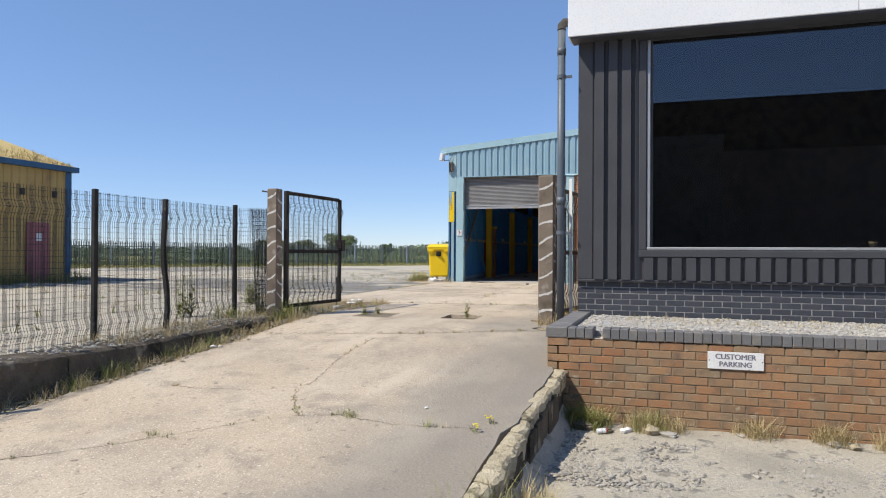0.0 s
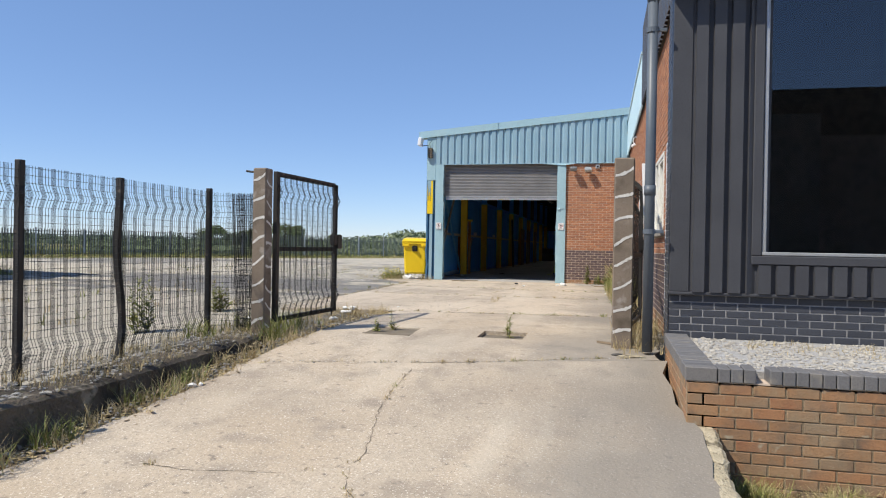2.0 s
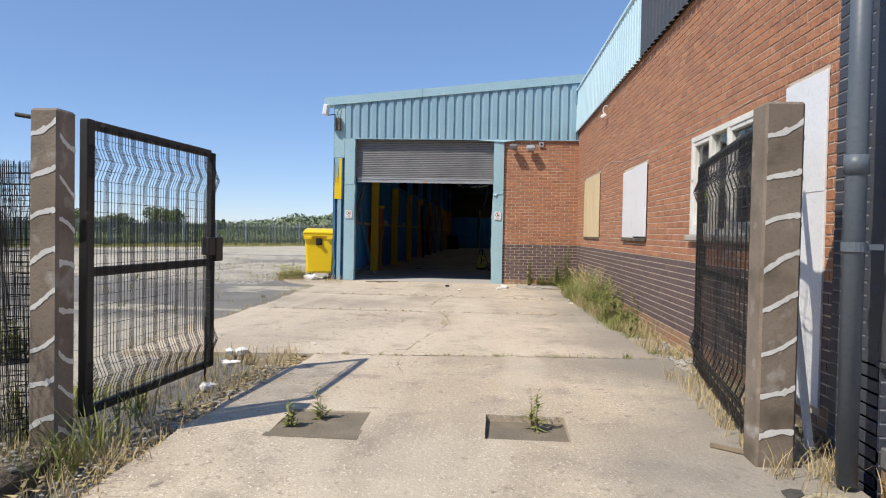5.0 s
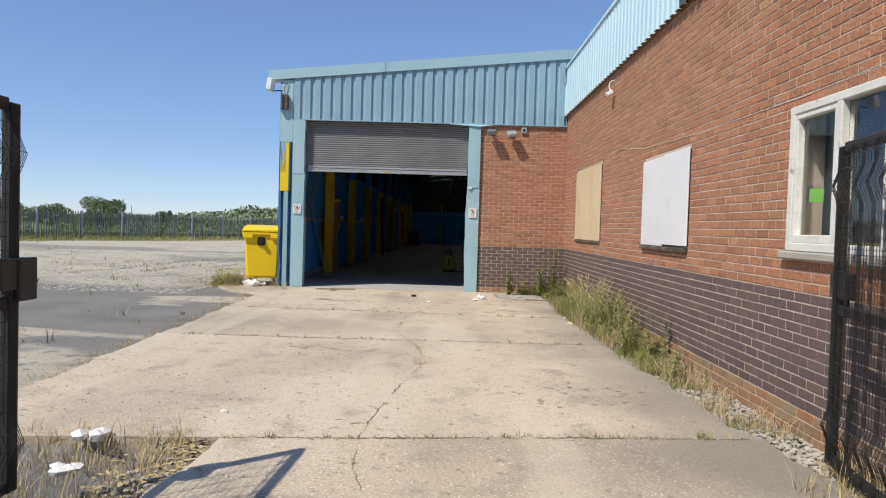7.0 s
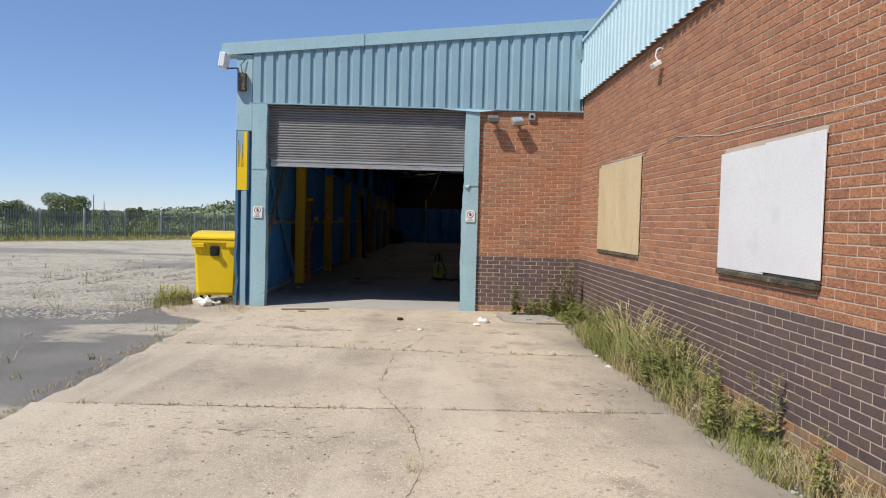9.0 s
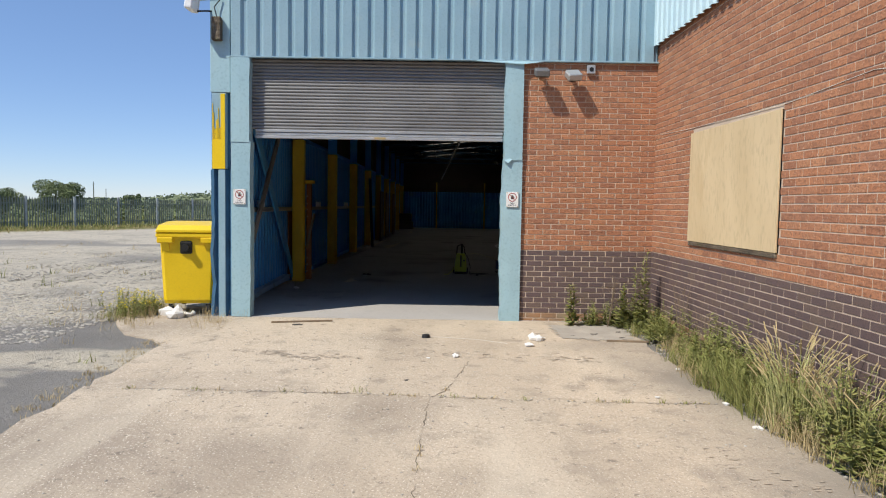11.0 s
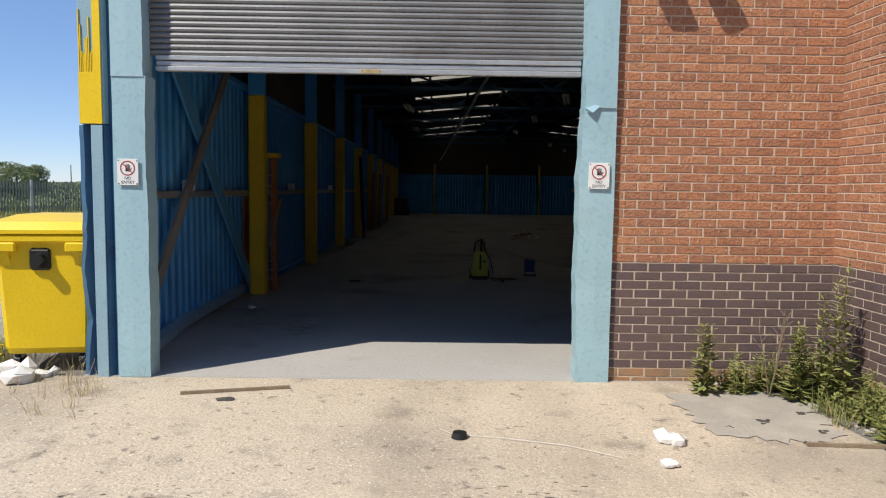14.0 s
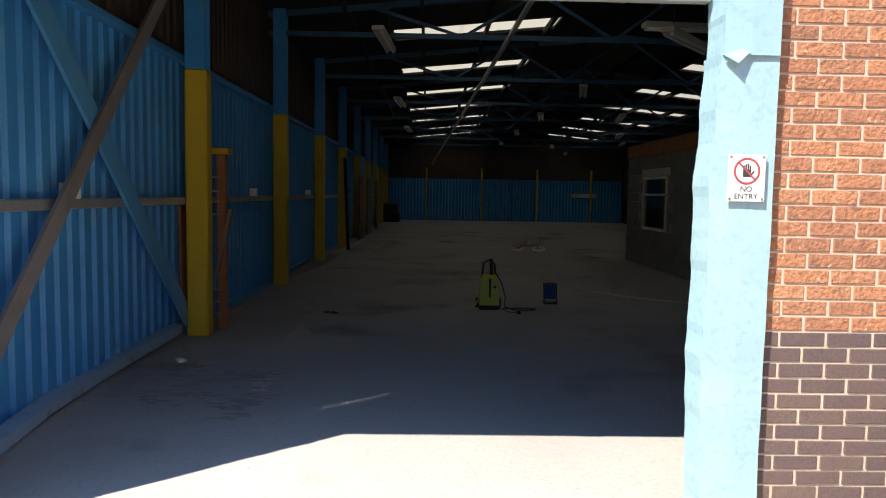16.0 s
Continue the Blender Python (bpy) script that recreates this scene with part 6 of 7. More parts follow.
striped_post(pose(-5.90, 9.50, 0.62), 2.03, 0.175, "weathered gate post with pale spiral scrapes beside the mesh fence")
striped_post(pose(-1.69, 9.75, 0.68), 2.07, 0.215, "brown steel gate post with pale spiral bands by the brick wall")
for px, py in ((-6.03, 9.46),):
    s = thing("post_spike", pose(px, py, 2.60), "rusty spike at the top of the gate post", "spike")
    part("spike", Geo().tube((0.05, 0, 0), (-0.06, -0.02, 0.015), 0.014, 6), DEBRIS, s)


def mesh_wires(length, z0, z1, folds, fold, seed, sag=0.0, r=0.0023):
    """Welded mesh with bunched uprights and two folded bands; local x along, z up, y the way that the folds stand out."""
    rd = random.Random(seed)
    zs = sorted({z0, z1, *[f + d for f in folds for d in (-0.11, -0.06, 0.0, 0.06, 0.11)]})
    off = lambda z: max((0.5 * fold * (1 + math.cos(math.pi * (z - f) / 0.11)) for f in folds if abs(z - f) < 0.11), default=0.0)
    g = Geo()
    period, x = 0.15, 0.02
    ups = []
    while x < length:
        for o in (0.0, 0.012, 0.024, 0.036, 0.048, 0.082, 0.116):
            if x + o < length:
                ups.append(x + o)
        x += period
    bend = lambda x, z: sag * noise.noise((x * 0.9, z * 0.9, seed))
    for x in ups:
        g.line([(x, off(z) + bend(x, z), z) for z in zs], r, 3)
    z = z0 + 0.01
    while z < z1:
        n = max(2, int(length / 0.35)) if sag else 1
        g.line([(length * i / n, off(z) + 0.004 + bend(length * i / n, z), z) for i in range(n + 1)], r, 3)
        z += 0.066
    return g


def mesh_gate(m, length, h, label, fold):
    gt = thing("gate", m, label, "gate", "yard gates")
    part("hinge_stile", Geo().bbox(0, 0.075, -0.03, 0.03, 0, h, 0.006), BLACK_STEEL, gt)
    part("latch_stile", Geo().bbox(length - 0.07, length, -0.025, 0.025, 0, h - 0.02, 0.006), BLACK_STEEL, gt)
    for z, nm in ((0.0, "bottom_rail"), (h * 0.47, "middle_rail"), (h - 0.06, "top_rail")):
        part(nm, Geo().bbox(0.076, length - 0.071, -0.02, 0.02, z, z + 0.06, 0.006), BLACK_STEEL, gt)
    mm = part("wire_mesh", mesh_wires(length - 0.01, 0.02, h - 0.03, (0.24, h - 0.26), fold, 3, 0.0, 0.0021), WIRE, gt)
    mm.location.y = 0.026 * (1 if fold > 0 else -1)
    part("latch", Geo().bbox(length - 0.16, length + 0.05, -0.05, 0.02, h * 0.52, h * 0.60, 0.006).bbox(length - 0.05, length + 0.08, -0.06, -0.03, h * 0.49, h * 0.60, 0.006), BLACK_STEEL, gt)
    part("drop_bolt", Geo().tube((length - 0.17, -0.03, -0.10), (length - 0.17, -0.03, 0.45), 0.011, 8).tube((length - 0.17, -0.03, 0.40), (length - 0.11, -0.03, 0.40), 0.009, 6), BLACK_STEEL, gt)
    return gt


ang = math.degrees(math.atan2(11.45 - 9.72, -5.75 + 5.85))
mesh_gate(pose(-5.85, 9.72, 0.78, 0, 0, ang), 1.74, 1.86, "open black steel mesh gate standing ajar on dry grass", -0.045)
ang = math.degrees(math.atan2(12.38 - 9.9, -1.37 + 1.72))
mesh_gate(pose(-1.74, 9.88, 0.76, 0, 0, ang), 2.50, 1.90, "open black steel mesh gate folded back to the brick wall", 0.04)
s = thing("leaning_pole", pose(-1.40, 10.05, 0.72), "thin white pole leaning against the brick wall", "pole")
part("pole", Geo().bar((0.02, -0.12, 0.0), (-0.06, 0.36, 2.05), 0.04, 0.03), WHITE, s)

fence = thing("mesh_fence", pose(0, 0, 0), "bent black welded mesh fence on a kerb wall", "fence")
FXX = -6.60
posts = [-2.4, -0.9, 0.6, 2.1, 3.6, 5.1, 6.65, 7.87, 9.47]
for a, b in zip(posts, posts[1:]):
    zb = yard_z(a) + 0.03
    w = part("wire_mesh", mesh_wires(b - a + 0.02, zb, 2.37, (zb + 0.24, 2.12), -0.042, int(a * 10), 0.03), WIRE, fence)
    w.matrix_basis = pose(FXX + 0.03, a, 0, 0, 0, 90)
for k, y in enumerate(posts):
    zb = yard_z(y)
    if abs(y - 7.87) < 0.01:
        g = Geo()
        n = 12
        h = 2.40 - zb
        for i in range(n + 1):
            f = i / n
            cy, cx = y + 0.05 * math.sin(f * 6.0) * (1 - f * 0.6), FXX + 0.015 * math.sin(f * 9)
            for u, v in ((-1, -1), (1, -1), (1, 1), (-1, 1)):
                g.v.append((cx + 0.027 * u, cy + 0.027 * v, zb - 0.02 + h * f))
        for i in range(n):
            g.f += [(4 * i + k, 4 * i + (k + 1) % 4, 4 * i + 4 + (k + 1) % 4, 4 * i + 4 + k) for k in range(4)]
        g.f += [(3, 2, 1, 0), (4 * n, 4 * n + 1, 4 * n + 2, 4 * n + 3)]
        part("post", g, BLACK_STEEL, fence, "buckled fence post")
    else:
        part("post", Geo().bbox(FXX - 0.03, FXX + 0.03, y - 0.03, y + 0.03, zb - 0.02, 2.41, 0.006), BLACK_STEEL, fence)
w = part("wire_mesh", mesh_wires(0.56, 0.66, 2.36, (0.92, 2.12), 0.05, 77, 0.03), WIRE, fence)
w.matrix_basis = pose(FXX + 0.04, 9.48, 0, 0, 0, 8)
g = mesh_wires(2.2, 0.0, 1.72, (0.22, 1.4), 0.05, 5, 0.10)
roll = thing("mesh_roll", pose(-6.12, 9.52, 0.62, 0, -2, 40), "torn curled end of wire mesh beside the gate post", "wire mesh")
me = Geo()
for (x, y, z) in g.v:
    a = x * 5.5
    me.v.append(((0.09 + 0.02 * x) * math.cos(a) * (1 + 0.15 * z), (0.09 + 0.02 * x) * math.sin(a), z))
me.f = g.f
part("wire_mesh", me, WIRE, roll)

# ---- yellow wheeled bin ----
bn = thing("wheeled_bin", pose(-7.95, 23.60, 0.69, 0, 0, 9), "yellow four-wheeled plastic waste bin beside the warehouse", "bin")
g = Geo()
vs = []
for z, hw, y0, y1 in ((0.15, 0.335, 0.06, 1.12), (0.20, 0.35, 0.04, 1.15), (1.02, 0.385, 0.0, 1.2), (1.12, 0.39, -0.01, 1.21)):
    r = 0.05
    vs += [(-hw + r, y0, z), (hw - r, y0, z), (hw, y0 + r, z), (hw, y1 - r, z), (hw - r, y1, z), (-hw + r, y1, z), (-hw, y1 - r, z), (-hw, y0 + r, z)]
fs = [tuple(reversed(range(8)))]
for k in range(3):
    fs += [(8 * k + i, 8 * k + (i + 1) % 8, 8 * k + 8 + (i + 1) % 8, 8 * k + 8 + i) for i in range(8)]
fs.append(tuple(range(24, 32)))
part("body", g.add(vs, fs), BIN_Y, bn)
bn.scale = (1.0, 1.0, 1.035)
part("rim", Geo().bbox(-0.43, 0.43, -0.05, 1.25, 1.07, 1.15, 0.02), BIN_Y, bn)
g = Geo()
vs = []
for y, hw, z in ((-0.06, 0.43, 1.17), (0.0, 0.425, 1.235), (0.5, 0.415, 1.275), (1.1, 0.42, 1.27), (1.26, 0.42, 1.20)):
    vs += [(-hw, y, z - 0.045 if y > -0.05 else z - 0.02), (-hw * 0.92, y, z + 0.01), (hw * 0.92, y, z + 0.01), (hw, y, z - 0.045 if y > -0.05 else z - 0.02)]
fs = []
for k in range(4):
    fs += [(4 * k + i, 4 * k + i + 1, 4 * k + i + 5, 4 * k + i + 4) for i in range(3)]
    fs.append((4 * k + 3, 4 * k, 4 * k + 4, 4 * k + 7))
fs += [(0, 3, 2, 1), (16, 17, 18, 19)]
part("lid", g.add(vs, fs), BIN_Y, bn)
for x in (-0.30, 0.30):
    part("lifting_pocket", Geo().bbox(x - 0.11, x + 0.11, -0.06, 0.02, 1.00, 1.08, 0.012), BIN_Y, bn)
    part("gusset", Geo().add([(x - 0.05, -0.045, 1.0), (x + 0.05, -0.045, 1.0), (x + 0.05, 0.02, 0.86), (x - 0.05, 0.02, 0.86), (x - 0.05, 0.02, 1.0), (x + 0.05, 0.02, 1.0)], [(0, 1, 2, 3), (0, 3, 4), (1, 5, 2), (0, 4, 5, 1)]), BIN_Y, bn)
tr = part("trunnion_plate", Geo().bbox(-0.10, 0.07, -0.03, 0.01, 0.85, 1.03, 0.02), BLACK, bn, "black plastic trunnion plate")
part("trunnion", Geo().tube((-0.015, -0.02, 0.94), (-0.015, -0.09, 0.94), 0.055, 16, 0.048), BLACK, tr, smooth=False)
for x in (-0.26, 0.26):
    for y in (0.14, 1.05):
        w = part("castor", Geo().bbox(x - 0.03, x + 0.03, y - 0.04, y + 0.04, 0.10, 0.16, 0.008), GALV, bn)
        part("wheel", Geo().tube((x - 0.025, y, 0.075), (x + 0.025, y, 0.075), 0.075, 16), BLACK, w)


def scrap(at, s, seed, label, mat=None, category="litter", flat=0.35):
    p = thing("litter", pose(*at), label, category, "loose litter")
    rd = random.Random(seed)
    g = Geo()
    for k in range(4):
        g.lump((rd.uniform(-0.5, 0.5) * s, rd.uniform(-0.5, 0.5) * s, s * flat * 0.5), s * rd.uniform(0.3, 0.6), s * rd.uniform(0.25, 0.5), s * flat * rd.uniform(0.6, 1.1), seed + k, rd.uniform(0, 6))
    part("scrap", g, mat or LITTER, p)
    return p


scrap((-8.12, 23.46, 0.69), 0.30, 1, "crumpled white rag under the yellow bin")
scrap((-7.93, 23.50, 0.69), 0.14, 2, "crumpled white paper under the yellow bin")
for k, (x, y, s) in enumerate(((-3.17, 22.14, 0.17), (-3.05, 22.1, 0.10), (-3.22, 21.68, 0.10), (-4.1, 21.04, 0.08), (-4.41, 20.96, 0.03), (-1.9, 19.35, 0.05), (-1.73, 19.3, 0.06), (-1.89, 18.7, 0.05), (-2.4, 19.52, 0.035), (-1.86, 20.6, 0.04), (-5.93, 12.51, 0.14), (-5.76, 11.9, 0.12), (-6.6, 10.5, 0.12), (-5.35, 7.3, 0.07), (-1.5, 16.9, 0.12), (-5.3, 13.2, 0.04), (-2.0, 5.6, 0.03), (-5.55, 10.9, 0.10))):
    scrap((x, y, ramp_z(y) + 0.002), s, 10 + k, "scrap of white paper litter on the concrete")
for k, (x, y, s) in enumerate(((-6.23, 22.88, 0.10), (-4.6, 20.0, 0.04), (-5.4, 20.9, 0.03), (-2.0, 22.3, 0.06), (-2.3, 22.5, 0.08), (-1.95, 22.7, 0.07), (-2.6, 22.4, 0.05), (-2.2, 22.1, 0.05))):
    scrap((x, y, ramp_z(y) + 0.001), s, 60 + k, "flat dark scrap of debris on the concrete", DEBRIS, "debris", 0.12)
p = thing("puck", pose(-4.47, 22.14, 0.69), "small black rubber disc lying on the concrete", "rubber disc")
part("disc", Geo().tube((0, 0, 0), (0, 0, 0.035), 0.055, 18, 0.045), BLACK, p)
p = thing("cable", pose(0, 0, 0.697), "thin pale wire trailing over the concrete", "wire")
part("wire", Geo().line([(-4.65, 22.5, 0), (-4.62, 22.3, 0), (-4.5, 22.17, 0.0), (-4.2, 22.12, 0), (-3.8, 22.0, 0), (-3.5, 21.8, 0)], 0.0022, 4), WHITE_WOOD, p)
for a, b in (((-6.6, 23.02), (-5.8, 23.22)), ((-2.25, 22.05), (-1.75, 22.02)), ((-1.95, 9.97), (-1.55, 9.66))):
    p = thing("stick", pose(0, 0, 0), "weathered length of timber lying on the concrete", "timber", "loose sticks")
    z = ramp_z(a[1]) + 0.022
    part("timber", Geo().bar((*a, z - 0.008), (*b, z - 0.008), 0.025, 0.022), WOOD, p)
p = thing("broken_cover", pose(-1.62, 9.22, ramp_z(9.22)), "broken drain cover with a pale rim beside the gate post", "drain cover")
part("cover", Geo().lump((0, 0, 0.004), 0.17, 0.09, 0.012, 5, 0.4), EDGE, p)
part("hole", Geo().lump((-0.12, 0.06, 0.005), 0.10, 0.06, 0.013, 9, 1.0), DEBRIS, p)


def blotch(name, cx, cy, rx, ry, seed, mat, label):
    """A thin uneven stain or film lying on the concrete."""
    g = Geo()
    n = 72
    pts = []
    for i in range(n):
        a = 2 * math.pi * i / n
        r = 1 + 0.35 * noise.noise((math.cos(a) * 1.6, math.sin(a) * 1.6, seed)) + 0.30 * noise.noise((math.cos(a) * 5, math.sin(a) * 5, seed)) + 0.16 * noise.noise((math.cos(a) * 16, math.sin(a) * 16, seed))
        x, y = cx + rx * r * math.cos(a), cy + ry * r * math.sin(a)
        pts.append((x, y, (ramp_z(y) if y < 23.5 else 0.69) + 0.0065))
    g.add(pts, [tuple(range(n))])
    return tagged(part(name, g, mat), label, "stain", kind="structure")


blotch("ash_patch", -2.3, 22.75, 0.60, 0.58, 3.3, PATCH, "grey ashy film on the concrete in the corner")



def flecks(name, spots, n, size, seed, mat, label):
    """A worn, broken stain: many thin uneven flecks gathered round a few spots (x, y, spread x, spread y)."""
    rd = random.Random(seed)
    g = Geo()
    for k in range(n):
        cx, cy, sx, sy = rd.choice(spots)
        x, y = rd.gauss(cx, sx), rd.gauss(cy, sy)
        if noise.noise((x * 5, y * 9, seed)) < -0.12:
            continue
        r, e = size * rd.uniform(0.25, 1.0), rd.uniform(0.4, 0.9)
        z = (ramp_z(y) + 0.006 * noise.noise((x * 0.7, y * 0.7, 0)) if y < 23.5 else 0.69) + 0.0025 + 0.00001 * k
        m = 9
        g.add([(x + 1.5 * r * (0.7 + 0.5 * rd.random()) * math.cos(6.283 * i / m), y + e * r * (0.7 + 0.5 * rd.random()) * math.sin(6.283 * i / m), z) for i in range(m)], [tuple(range(m))])
    return tagged(part(name, g, mat), label, "stain", kind="stuff")


flecks("oil_stain", [(-5.75, 21.0, 0.20, 0.09), (-5.45, 20.88, 0.16, 0.06), (-6.2, 21.2, 0.16, 0.06), (-6.0, 21.08, 0.14, 0.05)], 330, 0.024, 7, OIL, "dark worn oil stain on the concrete")
flecks("oil_stain", [(-4.2, 21.2, 0.25, 0.10), (-2.9, 21.0, 0.2, 0.08), (-5.2, 16.0, 0.5, 0.12), (-2.6, 14.2, 0.4, 0.3), (-2.2, 17.5, 0.2, 0.5)], 420, 0.026, 9, OIL, "faint dark scuffs on the concrete")
flecks("floor_stain", [(-6.75, 25.8, 0.20, 0.14), (-6.35, 26.4, 0.16, 0.12), (-7.0, 26.6, 0.12, 0.2), (-6.2, 25.6, 0.1, 0.2)], 420, 0.045, 11, STAIN_IN, "damp dark stain on the warehouse floor")
flecks("floor_dust", [(-6.15, 26.0, 0.04, 0.2)], 60, 0.045, 12, DUST_IN, "pale dusty patch on the warehouse floor")

# gravel along the wall foot and crumbs of stone on the drive
rd = random.Random(77)
g = Geo()
for k in range(2200):
    y = rd.uniform(10.5, 22.5) if rd.random() < 0.5 else rd.uniform(11.5, 15.5)
    a, b = right_top(max(y, 12.7)) - 0.08, wall_x(y) - 0.01
    s = rd.uniform(0.008, 0.03)
    g.lump((rd.uniform(a, b), y, 0.675), s, s * rd.uniform(0.6, 1), s * 0.6, k, rd.uniform(0, 6))
for k in range(900):
    y = rd.uniform(12.7, 23.3)
    s = rd.uniform(0.004, 0.011)
    g.lump((rd.uniform(-7.0, -1.7), y, ramp_z(y) + 0.003), s, s, s * 0.6, k, rd.uniform(0, 6))
for k in range(500):
    y = rd.uniform(4.5, 12)
    s = rd.uniform(0.006, 0.02)
    g.lump((left_low(y) + rd.gauss(-0.08, 0.12), y, ramp_z(y) - 0.01), s, s, s * 0.7, k, rd.uniform(0, 6))
for k in range(1100):
    y = rd.uniform(2.5, 10)
    s = rd.uniform(0.006, 0.028)
    if noise.noise((y * 1.3, 5, 5)) > -0.1:
        g.lump((rd.uniform(-6.5, -5.8), y, interp(y, [(-3, 0.56), (4, 0.66), (6.5, 0.62), (9.5, 0.69)]) + 0.002), s, s * rd.uniform(0.6, 1), s * 0.6, k, rd.uniform(0, 6))
for k in range(7500):
    y = 20 + abs(rd.gauss(0, 1)) * 7
    s = rd.uniform(0.008, 0.04)
    x = -8.9 - abs(rd.gauss(0, 3.2))
    if 21.5 < y < 33:
        g.lump((x, y, yard_z(y)), s, s, s * 0.5, k, rd.uniform(0, 6))
for pts, w in JOINTS:
    for k in range(120):
        i, f = rd.randrange(len(pts) - 1), rd.random()
        x, y = pts[i][0] + (pts[i + 1][0] - pts[i][0]) * f, pts[i][1] + (pts[i + 1][1] - pts[i][1]) * f + rd.gauss(0, 0.03)
        s = rd.uniform(0.004, 0.014)
        g.lump((x, y, ramp_z(y) + 0.003), s, s, s * 0.5, k, rd.uniform(0, 6))
tagged(part("loose_gravel", g, STONE), "loose pale gravel and crumbs along the wall and yard", "gravel", kind="stuff")
g, gp = Geo(), Geo()
for k in range(15000):
    x, y = rd.uniform(-0.95, 3.4), rd.uniform(3.6, 7.15)
    if noise.noise((x * 1.1, y * 1.1, 4)) + 0.6 * noise.noise((x * 4, y * 4, 9)) + rd.uniform(-0.15, 0.15) < -0.06:
        continue
    s = rd.uniform(0.006, 0.026) * (1.5 if rd.random() < 0.08 else 1.0)
    (g if rd.random() < 0.5 else gp).lump((x, y, -0.058), s, s * rd.uniform(0.35, 0.9), s * rd.uniform(0.4, 0.8), k, rd.uniform(0, 6))
tagged(part("ash_crust", g, CRUST), "flaky dark ash crust on the car park ground", "rubble", kind="stuff")
tagged(part("ash_crust", gp, PATCH), "flaky pale ash crust on the car park ground", "rubble", kind="stuff")
for k, (x, y, sx, mt) in enumerate(((-0.85, 6.98, 0.13, KERB), (-0.62, 6.94, 0.08, KERB), (-0.22, 7.0, 0.13, EDGE), (-0.05, 6.93, 0.09, STONE), (1.36, 7.08, 0.08, STONE), (1.52, 7.05, 0.07, EDGE), (0.62, 7.14, 0.06, STONE), (-0.42, 7.06, 0.06, EDGE))):
    p = thing("rubble_stone", pose(x, y, -0.06), "loose lump of rubble at the foot of the planter wall", "stone", "rubble stones")
    g = Geo().lump((0, 0, sx * 0.28), sx, sx * 0.7, sx * 0.45, 300 + k, k)
    g.lump((sx * 0.35, -sx * 0.2, sx * 0.18), sx * 0.6, sx * 0.5, sx * 0.35, 340 + k, k * 2)
    part("stone", g, mt, p)
p = thing("drink_can", pose(-0.66, 6.86, -0.036, 0, 84, 20), "crushed pale drinks can lying on the ground", "can")
part("can", Geo().tube((0, 0, -0.07), (0, 0, 0.07), 0.034, 14), METAL_SHEET, p)
p.scale = (0.7, 0.7, 0.6)
part("band", Geo().tube((0, 0, 0.072), (0, 0, 0.10), 0.034, 14, 0.026), SIGN_R, p)
scrap((-0.45, 6.95, -0.05), 0.10, 95, "crumpled white wrapper at the foot of the wall")

strip("planter_weeds", "dry straw grass in clumps at the foot of the planter wall", STRAW, 70, lambda rd: (rd.choice((-0.9, -0.7, -0.35, -0.15, 0.0, 0.72, 1.32, 1.42)) + rd.gauss(0, 0.06), WALL_F - 0.05 - abs(rd.gauss(0, 0.09)), -0.07), 0.22, 22, 0.09, 131, 0.0035)
strip("planter_weeds", "green weeds in the corner of planter wall and ramp", GRASS, 34, lambda rd: (rd.choice((-1.0, -0.92, -0.8, -0.7, -0.1)) + rd.gauss(0, 0.05), WALL_F - 0.05 - abs(rd.gauss(0, 0.12)), -0.07), 0.25, 20, 0.09, 132, 0.0045)
p = thing("parking_sign", pose(0.56, WALL_F - 0.022, 0.64, 90), "white sign with grey lettering on the planter wall", "sign")
part("plate", Geo().bbox(-0.25, 0.25, -0.083, 0.083, -0.008, 0.0, 0.002), SIGN_W, p)
LET = material("grey_print", (0.17, 0.16, 0.20), (0.21, 0.20, 0.24), 0.6, 4, 60, 0.0)
for word, y in (("CUSTOMER", 0.036), ("PARKING", -0.036)):
    for k, dx in enumerate((-0.0024, 0.0, 0.0024)):
        lettering(word, 0.070, LET, p, pose(dx, y, 0.001 + 0.0004 * k))
for x in (-0.235, 0.235):
    part("screw", Geo().tube((x, 0, 0), (x, 0, 0.004), 0.006, 8), WOOD, p)

# ---- things inside the warehouse ----
pw = thing("pressure_washer", pose(-3.86, 30.25, FZ), "yellow and black pressure washer with coiled hoses", "pressure washer")
vs = []
for z, hw, d in ((0.08, 0.17, 0.15), (0.30, 0.165, 0.15), (0.52, 0.14, 0.12), (0.60, 0.11, 0.09)):
    vs += [(-hw, -d, z), (hw, -d, z), (hw, d, z), (-hw, d, z)]
fs = [(3, 2, 1, 0), (12, 13, 14, 15)]
for k in range(3):
    fs += [(4 * k + i, 4 * k + (i + 1) % 4, 4 * k + 4 + (i + 1) % 4, 4 * k + 4 + i) for i in range(4)]
part("body", Geo().add(vs, fs), WASH_Y, pw)
pw.scale = (0.82, 0.82, 0.82)
part("base", Geo().bbox(-0.18, 0.18, -0.16, 0.17, 0.0, 0.09, 0.02), BLACK, pw)
part("switch", Geo().tube((0.09, -0.125, 0.40), (0.09, -0.15, 0.40), 0.025, 12), BLACK, pw)
part("grille", Geo().bbox(-0.015, 0.02, -0.165, -0.12, 0.22, 0.55, 0.006), BLACK, pw)
part("handle", Geo().line([(-0.12, 0.08, 0.52), (-0.10, 0.09, 0.80), (0.02, 0.09, 0.86), (0.10, 0.09, 0.78), (0.12, 0.08, 0.52)], 0.018, 8), BLACK, pw)
part("lance", Geo().tube((0.03, -0.05, 0.55), (0.03, -0.02, 0.88), 0.028, 8), BLACK, pw)
for sgn in (-1, 1):
    part("wheel", Geo().tube((sgn * 0.18, 0.12, 0.09), (sgn * 0.22, 0.12, 0.09), 0.09, 16), BLACK, pw)
